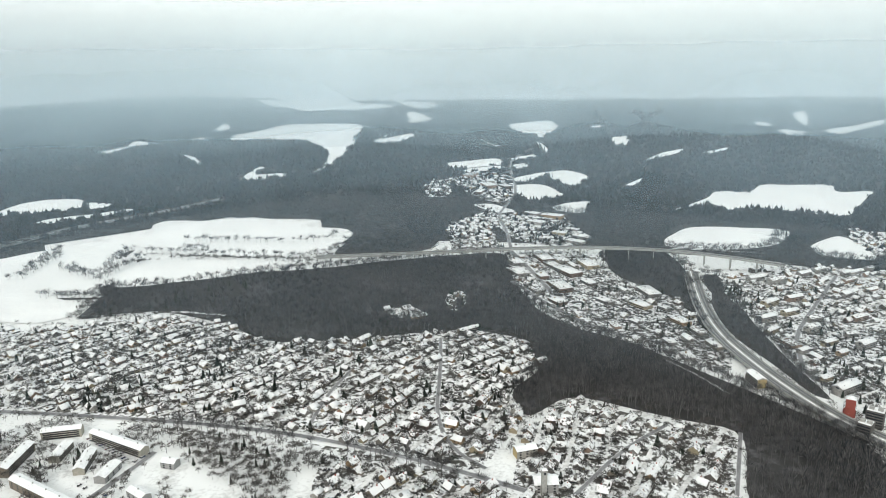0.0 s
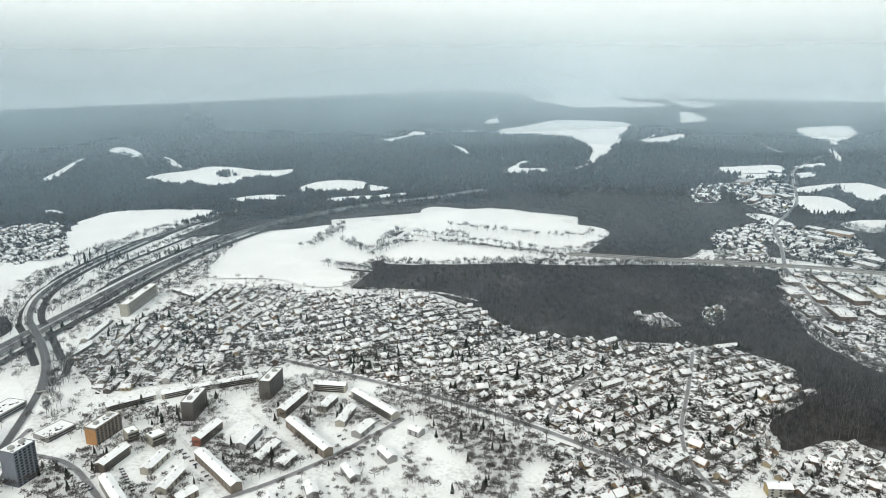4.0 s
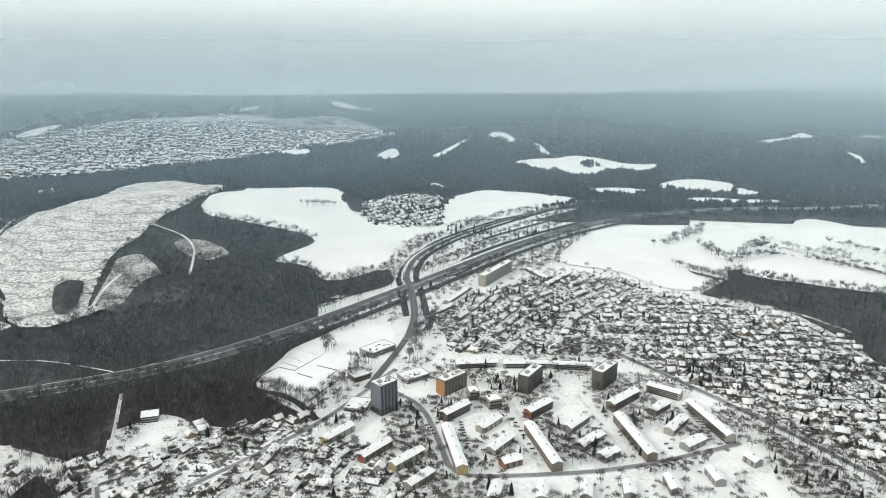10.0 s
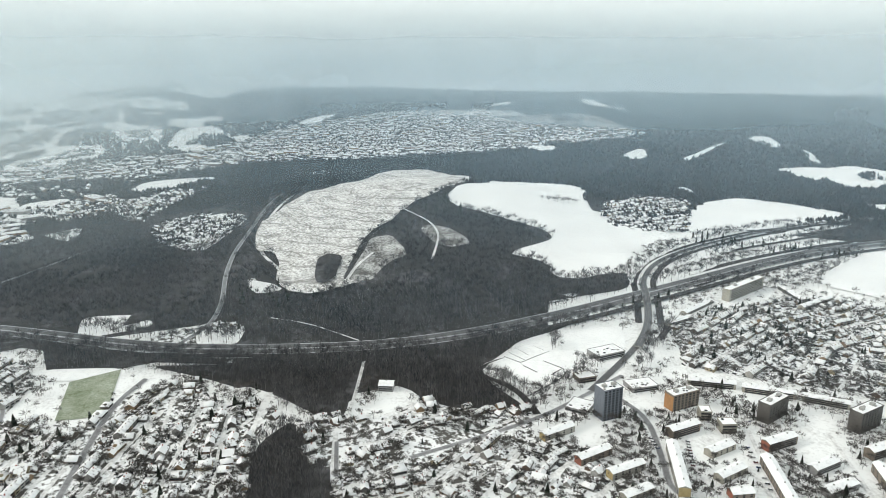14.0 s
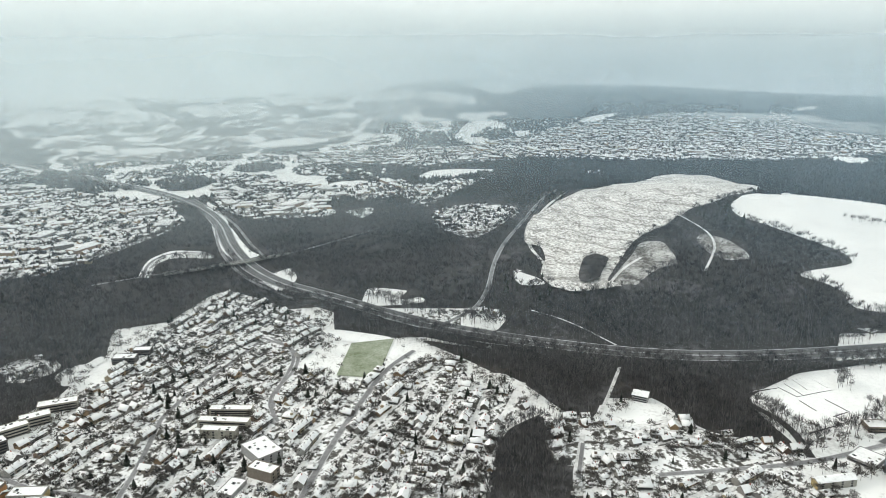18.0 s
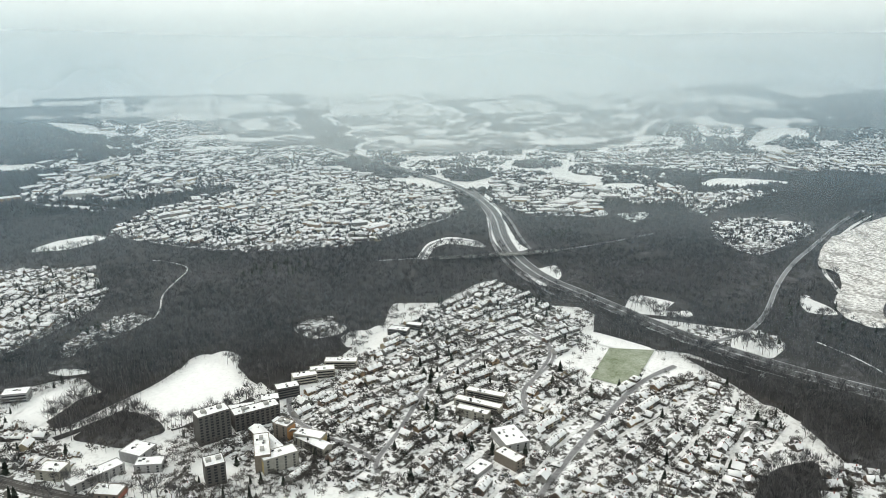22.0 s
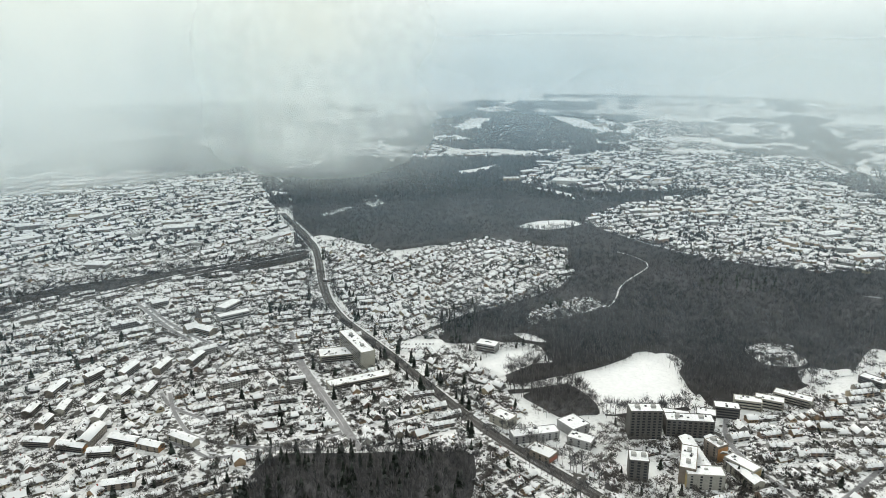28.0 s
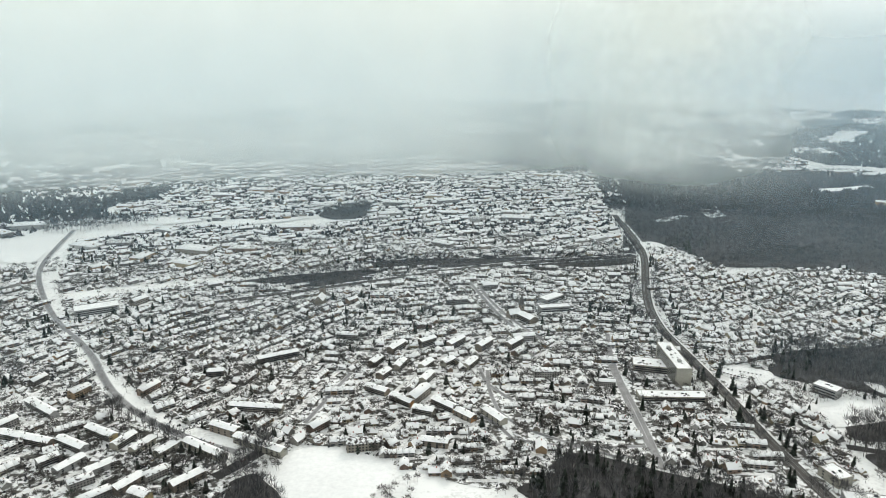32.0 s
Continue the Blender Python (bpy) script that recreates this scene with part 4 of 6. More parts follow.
ROADS.append(("track", 4, [(-372, 644), (-292, 601)]))
ROADS.append(("track", 5, [(-50, -666), (-89, -626), (-96, -588)]))
ROADS.append(("track", 4, [(-1089, 401), (-1202, 462), (-1301, 422)]))
ROADS.append(("track", 2.5, [(-969, 114), (-930, 161), (-850, 210)]))


LANE_SNOW = patchy("trodden_snow", (0.42, 0.42, 0.42), (0.78, 0.78, 0.78), 0.3, 0.03, 0.36, 0.56, 0.05)


# ---- roads ----
def smooth(line, step=12.0):
    """Points at even steps along a rounded line, with the direction at each."""
    p = np.array(line, float)
    for _ in range(3):
        q = np.empty((2 * len(p), 2))
        q[0::2], q[1::2] = p, p
        p = np.vstack([p[:1], np.stack([0.75 * p[:-1] + 0.25 * p[1:], 0.25 * p[:-1] + 0.75 * p[1:]], 1).reshape(-1, 2), p[-1:]])
    d = np.concatenate([[0], np.cumsum(np.hypot(*np.diff(p, axis=0).T))])
    s = np.linspace(0, d[-1], max(2, int(d[-1] / step)))
    p = np.stack([np.interp(s, d, p[:, 0]), np.interp(s, d, p[:, 1])], -1)
    t = np.gradient(p, axis=0)
    return p, t / np.linalg.norm(t, axis=1)[:, None]


def strip(name, line, side, width, up, mat, label):
    p, t = smooth(line)
    n = np.stack([-t[:, 1], t[:, 0]], -1)
    a, b = p + n * (side - width / 2), p + n * (side + width / 2)
    z = lift(p[:, 0], p[:, 1], up)
    rows = np.stack([np.c_[a, z], np.c_[b, z]], 1)
    return sheet(name, rows, mat, label)


def road(line, width, kind):
    p, t = smooth(line, 4)
    n = np.stack([-t[:, 1], t[:, 0]], -1)
    for o in np.arange(-width / 2 - 1, width / 2 + 1.1, 3):
        q = p + n * o
        COVER[cells(q[:, 0]), cells(q[:, 1])] = 4
    if kind == "motorway":
        strip("motorway_verge", line, 0, width + 2, 0.8, STREET, "dark slushy verges of a motorway")
        for o, w in ((0, 2.6), (-14.8, 1.6), (14.8, 1.6)):
            strip("motorway_snow_strip", line, o, w, 0.97, SLUSH, "snow strip beside a motorway's lanes")
        for s in (-1, 1):
            for o in (4.4, 8.4, 12.2):
                strip("motorway", line, s * o, 3.5, 0.95, ASPHALT, "wet dark lane of a motorway")
    elif kind == "track":
        strip("track", line, 0, width, 0.9, LANE_SNOW, "trodden snowy track")
    else:
        strip("street_edge", line, 0, width, 0.8, BALLAST if kind == "railway" else SLUSH, "trodden snow along a street" if kind != "railway" else "dark gravel beside a railway")
        lanes = (-0.24, 0.24) if width > 10 or kind == "railway" else (0,)
        for o in lanes:
            strip("railway" if kind == "railway" else "street", line, o * width, width * (0.4 if len(lanes) > 1 else 0.72 if kind == "street" else 0.8), 0.95, STREET if kind == "street" else BALLAST if kind == "railway" else ASPHALT,
                  "dark ballast of a railway track" if kind == "railway" else "wet asphalt street with cleared lanes")
            if kind == "railway":
                for q in (-0.75, 0.75):
                    strip("rail", line, o * width + q, 0.18, 1.05, SLUSH, "rail dusted with snow")


MOTORWAY = [(-532, 1719), (-645, 1646), (-807, 1564), (-900, 1440), (-955, 1274), (-944, 1023), (-887, 778), (-858, 636), (-834, 515), (-816, 356),
            (-826, 222), (-878, 60), (-934, -54), (-1038, -192), (-1112, -301), (-1276, -410), (-1551, -520), (-1794, -706), (-1999, -992), (-2447, -1615)]
road(MOTORWAY, 30, "motorway")
for kind, width, line in ROADS:
    road(line, width * (0.8 if kind == "street" else 1), kind)
for s in (-1, 1):
    belt(MOTORWAY[:12], s * 30, 18)
    belt(MOTORWAY[11:16], s * 34, 24)
for kind, width, line in ROADS:
    if kind == "link":
        for s in (-1, 1):
            belt(line[3:], s * 15, 14)
    if kind == "railway":
        for s in (-1, 1):
            belt(line, s * (width / 2 + 5), 6)
belt([(-752, 1185), (-740, 1254), (-741, 1336)], 0, 12)
belt([(-697, 1251), (-633, 1203), (-598, 1190), (-583, 1237), (-574, 1303)], 0, 14)
belt([(-578, 1341), (-392, 1302), (-230, 1288)], 0, 8)
belt([(-515, 1349), (-458, 1344)], 0, 10)
belt([(-523, 1406), (-254, 1373), (-216, 1420)], 0, 9)
belt([(444, 1353), (558, 1332), (607, 1319)], 0, 9)
belt([(482, 1302), (589, 1208)], 0, 8)
belt([(761, 1534), (633, 1355), (596, 1320)], 0, 14)
belt([(-866, 766), (-935, 966), (-978, 1185), (-955, 1274)], 0, 14)
belt([(-958, 787), (-1014, 966), (-1036, 1177), (-1039, 1258)], 0, 14)
belt([(-1102, 952), (-1140, 1139), (-1127, 1278)], 0, 10)
belt([(-816, 880), (-839, 988), (-905, 1171)], 0, 10)
belt([(-741, 1188), (-752, 1265), (-760, 1363)], 0, 12)
belt([(-651, 1093), (-610, 1089), (-549, 1090)], 0, 12)
belt([(-595, 1174), (-618, 1301), (-614, 1360)], 0, 14)
belt([(-950, 693), (-951, 635), (-951, 591)], 0, 14)
belt([(-1373, 774), (-1379, 865)], 0, 12)
belt([(-709, 315), (-656, 343), (-596, 336)], 0, 12)
belt([(-615, 334), (-641, 392), (-667, 441)], 0, 10)
belt([(-768, 596), (-709, 567), (-647, 503)], 0, 10)
belt([(-907, -44), (-858, 59), (-819, 218)], 0, 16)
belt([(-1074, -273), (-980, -157), (-896, -29)], 0, 12)
belt([(-427, -590), (-464, -576), (-498, -569)], 0, 14)
belt([(-657, -555), (-627, -516), (-610, -480)], 0, 18)
belt([(-486, -499), (-526, -474), (-572, -463)], 0, 12)
belt([(-325, -920), (-371, -1069), (-427, -1228)], 0, 10)
belt([(326, -708), (257, -660), (208, -622)], 0, 10)
belt([(168, -568), (152, -585), (127, -619)], 0, 18)
belt([(-258, -778), (-251, -653)], 0, 10)
belt([(-289, 673), (-177, 648), (-49, 610), (35, 567)], 0, 10)
belt([(-328, 1008), (-420, 1029), (-523, 1009)], 0, 10)
belt([(-697, 446), (-677, 456), (-660, 466)], 0, 8)
belt([(-746, 623), (-697, 557), (-658, 516)], 0, 12)


# ---- many alike pieces in one mesh ----
def template(bm):
    bm.verts.index_update()
    v = np.array([u.co[:] for u in bm.verts])
    f = [[u.index for u in p.verts] for p in bm.faces]
    mat = [p.material_index for p in bm.faces]
    bm.free()
    return v, f, mat


def crowd(name, lots, mats, label, category):
    """ONE mesh of many alike pieces: lots of (template, place, turn, size) arrays."""
    vs, loops, starts, ms, nv, nl = [], [], [], [], 0, 0
    for (v, f, mat), place, turn, size in lots:
        k = len(place)
        if not k:
            continue
        w = v[None] * size[:, None, :]
        c, s = np.cos(turn)[:, None], np.sin(turn)[:, None]
        w = np.stack([w[..., 0] * c - w[..., 1] * s, w[..., 0] * s + w[..., 1] * c, w[..., 2]], -1) + place[:, None, :]
        vs.append(w.reshape(-1, 3))
        flat = np.concatenate([np.array(q) for q in f])
        lens = np.array([len(q) for q in f])
        loops.append((flat[None] + (np.arange(k) * len(v))[:, None] + nv).reshape(-1))
        st = np.concatenate([[0], np.cumsum(lens)[:-1]])
        starts.append((st[None] + (np.arange(k) * len(flat))[:, None] + nl).reshape(-1))
        ms.append(np.tile(mat, k))
        nv += k * len(v)
        nl += k * len(flat)
    if not vs:
        return None
    vs, loops, starts, ms = np.concatenate(vs), np.concatenate(loops), np.concatenate(starts), np.concatenate(ms)
    me = bpy.data.meshes.new(name)
    me.vertices.add(len(vs))
    me.vertices.foreach_set("co", vs.astype(np.float32).ravel())
    me.loops.add(len(loops))
    me.loops.foreach_set("vertex_index", loops.astype(np.int32))
    me.polygons.add(len(starts))
    me.polygons.foreach_set("loop_start", starts.astype(np.int32))
    me.polygons.foreach_set("material_index", ms.astype(np.int32))
    for m in mats:
        me.materials.append(m)
    me.update(calc_edges=True)
    me.validate()
    return tagged(new(name, me), label, category, kind="stuff")


def box(bm, x0, x1, y0, y1, z0, z1, mat=0, bottom=False):
    v = [bm.verts.new(p) for p in ((x0, y0, z0), (x1, y0, z0), (x1, y1, z0), (x0, y1, z0), (x0, y0, z1), (x1, y0, z1), (x1, y1, z1), (x0, y1, z1))]
    q = [(0, 1, 5, 4), (1, 2, 6, 5), (2, 3, 7, 6), (3, 0, 4, 7), (4, 5, 6, 7)] + ([(3, 2, 1, 0)] if bottom else [])
    for a in q:
        bm.faces.new([v[i] for i in a]).material_index = mat
    return v


def gable_walls(bm, l, w, h, rise, mat=0):
    """Walls with a gable at each end; the ridge runs along x."""
    x, y = l / 2, w / 2
    v = {}
    for i, sx in enumerate((-1, 1)):
        for j, sy in enumerate((-1, 1)):
            v[i, j, 0], v[i, j, 1] = bm.verts.new((sx * x, sy * y, 0)), bm.verts.new((sx * x, sy * y, h))
        v[i, "r"] = bm.verts.new((sx * x, 0, h + rise))
    for j in (0, 1):
        a = [v[0, j, 0], v[1, j, 0], v[1, j, 1], v[0, j, 1]]
        bm.faces.new(a if j == 0 else a[::-1]).material_index = mat
    for i in (0, 1):
        a = [v[i, 0, 0], v[i, 1, 0], v[i, 1, 1], v[i, "r"], v[i, 0, 1]]
        bm.faces.new(a if i else a[::-1]).material_index = mat


def gable_roof(bm, l, w, h, rise, over=0.5, thick=0.35, mat=0):
    x, y = l / 2 + over, w / 2 + over
    drop = rise * over / (w / 2)
    rows = []
    for sx in (-1, 1):
        rows.append([bm.verts.new((sx * x, -y, h - drop)), bm.verts.new((sx * x, 0, h + rise)), bm.verts.new((sx * x, y, h - drop)),
                     bm.verts.new((sx * x, y, h - drop + thick)), bm.verts.new((sx * x, 0, h + rise + thick)), bm.verts.new((sx * x, -y, h - drop + thick))])
    a, b = rows
    for i in range(6):
        j = (i + 1) % 6
        bm.faces.new((a[j], a[i], b[i], b[j])[::-1]).material_index = mat
    for r, flip in ((a, True), (b, False)):
        for q in ((0, 1, 4, 5), (1, 2, 3, 4)):
            f = [r[i] for i in q]
            bm.faces.new(f[::-1] if flip else f).material_index = mat


def house_template(l, w, h, rise, windows=True):
    bm = bmesh.new()
    gable_walls(bm, l, w, h, rise, 0)
    gable_roof(bm, l, w, h, rise, mat=1)
    box(bm, l * 0.2, l * 0.2 + 0.7, -0.9, -0.2, h + rise * 0.6, h + rise + 0.9, 0)
    if windows:
        for s in (-1, 1):
            for z in np.arange(1.0, h - 1.2, 2.7):
                for x in np.arange(-l / 2 + 1.6, l / 2 - 1.0, 2.9):
                    v = [bm.verts.new((x + dx, s * (w / 2 + 0.06), z + dz)) for dx, dz in ((0, 0), (1.5, 0), (1.5, 1.4), (0, 1.4))]
                    bm.faces.new(v if s < 0 else v[::-1]).material_index = 2
            v = [bm.verts.new((s * (l / 2 + 0.06), dy, h - 1.0 + dz)) for dy, dz in ((-1.4, 0), (1.4, 0), (1.4, 1.5), (-1.4, 1.5))]
            bm.faces.new(v if s > 0 else v[::-1]).material_index = 2
    return template(bm)


def hall_template(l, w, h, windows=True):
    bm = bmesh.new()
    box(bm, -l / 2, l / 2, -w / 2, w / 2, 0, h, 0)
    box(bm, -l / 2 - 0.3, l / 2 + 0.3, -w / 2 - 0.3, w / 2 + 0.3, h, h + 0.5, 1, True)
    box(bm, -l * 0.3, -l * 0.3 + 2.5, -1, 1.5, h + 0.5, h + 2, 0)
    if windows:
        for s in (-1, 1):
            for z in np.arange(1.2, h - 1.0, 3.0):
                v = [bm.verts.new((x, s * (w / 2 + 0.06), z + dz)) for x, dz in ((-l * 0.45, 0), (l * 0.45, 0), (l * 0.45, 1.3), (-l * 0.45, 1.3))]
                bm.faces.new(v if s < 0 else v[::-1]).material_index = 2
    return template(bm)


def terrace_template(n, w, h, rise, unit=6.4):
    """A row of joined houses, each a little higher or lower than the next, with party walls above the roof."""
    r = random.Random(n)
    bm = bmesh.new()
    for i in range(n):
        x, up = (i - (n - 1) / 2) * unit, r.uniform(-0.5, 0.5)
        own = bmesh.new()
        gable_walls(own, unit - 0.01, w, h + up, rise, 0)
        gable_roof(own, unit - 0.9, w, h + up, rise, 0.35, 0.3, 1)
        box(own, -unit * 0.2, -unit * 0.2 + 0.7, -0.9, -0.2, h + up + rise * 0.6, h + up + rise + 0.8, 0)
        for s in (-1, 1):
            for z in np.arange(1.0, h - 1.2, 2.7):
                v = [own.verts.new((dx, s * (w / 2 + 0.06), z + dz)) for dx, dz in ((-1.9, 0), (1.9, 0), (1.9, 1.4), (-1.9, 1.4))]
                own.faces.new(v if s < 0 else v[::-1]).material_index = 2
        for v in own.verts:
            v.co.x += x
        me = bpy.data.meshes.new("unit")
        own.to_mesh(me)
        own.free()
        bm.from_mesh(me)
        bpy.data.meshes.remove(me)
    return template(bm)


def winged_template(l, w, h, rise, windows=True):
    """A house with a lower cross wing and a flat garage."""
    bm = bmesh.new()
    gable_walls(bm, l, w, h, rise, 0)
    gable_roof(bm, l, w, h, rise, mat=1)
    box(bm, l / 2 + 0.02, l / 2 + 3.4, -w * 0.4, w * 0.3, 0, 2.5, 0)
    box(bm, l / 2 + 0.55, l / 2 + 3.6, -w * 0.4 - 0.2, w * 0.3 + 0.2, 2.5, 2.8, 1, True)
    box(bm, -l * 0.35, l * 0.05, -w / 2 - 3.2, -w / 2 - 0.02, 0, h - 0.8, 0)
    box(bm, -l * 0.38, l * 0.08, -w / 2 - 3.4, -w / 2 - 0.02, h - 0.8, h - 0.4, 1, True)
    box(bm, l * 0.2, l * 0.2 + 0.7, -0.9, -0.2, h + rise * 0.6, h + rise + 0.9, 0)
    if windows:
        for x in (-l * 0.3, l * 0.12):
            for s in (-1, 1):
                v = [bm.verts.new((x + dx, s * (w / 2 + 0.06), 1.1 + dz)) for dx, dz in ((0, 0), (1.7, 0), (1.7, 1.4), (0, 1.4))]
                bm.faces.new(v if s < 0 else v[::-1]).material_index = 2
    return template(bm)


HOUSES = {"house": [house_template(10.5, 8.5, 4.2, 3.2), house_template(12, 9, 4.8, 3.4), house_template(9, 8, 3.8, 3.6), winged_template(10, 8, 4.0, 3.3), winged_template(11.5, 8, 3.4, 2.8)],
          "terrace": [terrace_template(4, 8.5, 5.0, 2.6), terrace_template(5, 8.5, 5.2, 2.4), terrace_template(3, 9, 5.0, 2.8)],
          "flats": [house_template(30, 11, 8.5, 2.4), house_template(23, 11, 8, 2.6)],
          "hall": [hall_template(36, 20, 7), hall_template(22, 15, 6), hall_template(52, 26, 8)],
          "hut": [house_template(6, 4.5, 2.3, 1.3, False)], "bungalow": [hall_template(12, 10, 3.2)]}
def plain_house(l, w, h, rise):
    """A far house: walls, two roof slopes with their eaves and verges."""
    bm = bmesh.new()
    gable_walls(bm, l, w, h, rise, 0)
    x, y, drop = l / 2 + 0.5, w / 2 + 0.5, rise / w
    a, b = [[bm.verts.new((sx * x, q, z)) for q, z in ((-y, h - drop - 0.1), (-y, h - drop + 0.35), (0, h + rise + 0.35), (y, h - drop + 0.35), (y, h - drop - 0.1))] for sx in (-1, 1)]
    for i in range(4):
        bm.faces.new((a[i], b[i], b[i + 1], a[i + 1])).material_index = 1
    return template(bm)


FAR_HOUSES = {"house": [plain_house(10.5, 8.5, 4.2, 3.2), plain_house(12, 9, 4.8, 3.4), plain_house(9, 8, 3.8, 3.6), plain_house(11, 8, 4.0, 3.3), plain_house(13, 8, 3.4, 2.8)],
              "terrace": [plain_house(25, 9, 5.2, 2.6), plain_house(31, 9, 5.2, 2.5), plain_house(19, 9, 5.0, 2.8)],
              "flats": [plain_house(30, 11, 8.5, 2.4), plain_house(23, 11, 8, 2.6)],
              "hall": [hall_template(36, 20, 7, False), hall_template(22, 15, 6, False), hall_template(52, 26, 8, False)],
              "hut": [plain_house(6, 4.5, 2.3, 1.3)], "bungalow": [hall_template(12, 10, 3.2, False)]}
STYLE = {  # step along, step across, share of each kind, size
    "far_hamlet": (24, 34, (("house", 0.55), ("terrace", 0.25), ("hall", 0.2)), 1.1), "garden_town": (13.2, 17.5, (("house", 0.8), ("terrace", 0.06), ("bungalow", 0.14)), 0.98), "row_town": (12.0, 18.5, (("house", 0.58), ("terrace", 0.34), ("bungalow", 0.08)), 0.95),
    "village": (15, 20, (("house", 1.0),), 0.85), "estate": (12.6, 17.5, (("house", 0.66), ("terrace", 0.25), ("flats", 0.03), ("bungalow", 0.06)), 0.95),
    "block_town": (22, 30, (("flats", 0.35), ("house", 0.5), ("terrace", 0.15)), 1.0), "valley_works": (24, 25, (("hall", 0.62), ("house", 0.3), ("flats", 0.08)), 0.9),
    "city": (14, 20, (("house", 0.6), ("terrace", 0.22), ("hall", 0.1), ("flats", 0.08)), 0.92), "hutments": (11, 14, (("hut", 1.0),), 1.0)}
LONG = {"house": 7, "terrace": 15, "flats": 20, "hall": 22, "hut": 4, "bungalow": 7}
TAKEN = {}   # places in use, by cells of 24 m


def room(x, y, r):
    """Whether nothing stands within reach; if so the place is taken."""
    i, j = int(x // 24), int(y // 24)
    for a in (-2, -1, 0, 1, 2):
        for b in (-2, -1, 0, 1, 2):
            for u, v, q in TAKEN.get((i + a, j + b), ()):
                if (u - x) ** 2 + (v - y) ** 2 < (q + r) ** 2:
                    return False
    TAKEN.setdefault((i, j), []).append((x, y, r))
    return True


def cover_at(x, y):
    return COVER[cells(x), cells(y)]


# ---- blocks of flats and other large buildings, each a thing ----
PANE = bmesh.new()
box(PANE, -1.0, 1.0, -0.1, 0.12, -0.75, 0.75, 0)
PANE_MESH = bpy.data.meshes.new("window")
PANE.to_mesh(PANE_MESH)
PANE.free()
PANE_MESH.materials.append(GLASS)
COLOUR = {"grey": "grey", "dark": "dark", "orange": "orange and grey", "cream": "cream", "brown": "brown", "yellow": "yellow", "red": "red", "slate": "slate grey"}
BOLD = {"orange": "brown", "red": "brown", "yellow": "pale"}   # only the gable ends are bright
FLATTOP = {"tower_block", "high_block", "slab_tower", "flat_block", "terrace_block", "school_hall", "flat_hall", "works_hall", "hospital", "hospital_wing", "slab_block", "flats"}


def block(name, colour, h, w, x0, y0, x1, y1):
    if name in ("apartment_block", "corner_flats"):
        h, w = h * 0.86, w * 0.86
    l, a = math.hypot(x1 - x0, y1 - y0), math.atan2(y1 - y0, x1 - x0)
    x, y = (x0 + x1) / 2, (y0 + y1) / 2
    n = max(1, int(l / 14))
    for i in range(n):
        k = (i + 0.5) / n
        TAKEN.setdefault((int((x0 + (x1 - x0) * k) // 24), int((y0 + (y1 - y0) * k) // 24)), []).append((x0 + (x1 - x0) * k, y0 + (y1 - y0) * k, w * 0.75))
    flat, d0 = name in FLATTOP, math.hypot(x, y)
    storeys = max(1, round(h / 2.9))
    ob = thing(name, pose(x, y, 0, 0, 0, math.degrees(a)), f"{COLOUR[colour]} {name.replace('_', ' ')} of {storeys} storeys with a snowy roof", "building", "blocks of flats" if "block" in name else "")
    bm = bmesh.new()
    if flat:
        box(bm, -l / 2, l / 2, -w / 2, w / 2, 0, h, 0)
        part("wall", bm, PAINT[BOLD.get(colour, colour)], ob)
        bm = bmesh.new()
        box(bm, -l / 2 - 0.25, l / 2 + 0.25, -w / 2 - 0.25, w / 2 + 0.25, h + 0.003, h + 0.5, 0, True)
        part("roof", bm, FLAT_ROOF, ob, "flat roof under snow")
        bm = bmesh.new()
        for sx, sy, a_, b_ in ((0, -1, l / 2 + 0.3, 0.3), (0, 1, l / 2 + 0.3, 0.3), (-1, 0, 0.3, w / 2), (1, 0, 0.3, w / 2)):
            cx, cy = sx * (l / 2 + 0.02), sy * (w / 2 + 0.02)
            box(bm, cx - a_, cx + a_, cy - b_, cy + b_, h - 0.2, h + 0.95, 0, True)
        part("parapet", bm, PAINT[BOLD.get(colour, colour)], ob)
        for k in range(int(l * w / 110) if d0 < 900 else 0):
            bm = bmesh.new()
            cx, cy = rng.uniform(-l * 0.4, l * 0.4), rng.uniform(-w * 0.3, w * 0.3)
            a_, b_ = rng.uniform(0.7, 1.6), rng.uniform(0.6, 1.2)
            box(bm, cx - a_, cx + a_, cy - b_, cy + b_, h + 0.503, h + rng.uniform(0.9, 1.6))
            part("skylight", bm, CONCRETE if k % 2 else GLASS, ob)
        if h > 15:
            for u in (-0.25, 0.25):
                bm = bmesh.new()
                box(bm, l * u - 2.2, l * u + 2.2, -2.0, 2.0, h + 0.503, h + 3.2, 0)
                part("lift_housing", bm, CONCRETE, ob)
    else:
        rise = w * 0.2
        gable_walls(bm, l, w, h - 1.2, rise)
        part("wall", bm, PAINT[BOLD.get(colour, colour)], ob)
        bm = bmesh.new()
        gable_roof(bm, l, w, h - 1.2, rise, 0.5, 0.4)
        part("roof", bm, FLAT_ROOF, ob, "low-pitched roof under snow")
        for k in range(max(1, int(l / 16))):
            bm = bmesh.new()
            cx = -l / 2 + (k + 0.5) * l / max(1, int(l / 16))
            box(bm, cx - 0.6, cx + 0.6, -0.5, 0.5, h - 1.2 + rise, h + rise + 0.2, 0)
            part("chimney", bm, CONCRETE, ob)
    if name in ("tower_block", "high_block", "slab_tower", "hospital", "slab_block"):
        for k in range(1, storeys):
            for q in (-0.25, 0.25):
                bm = bmesh.new()
                box(bm, l * q - l * 0.2, l * q + l * 0.2, w / 2 + 0.003, w / 2 + 1.2, k * h / storeys, k * h / storeys + 1.1, 0, True)
                part("balcony", bm, CONCRETE, ob)
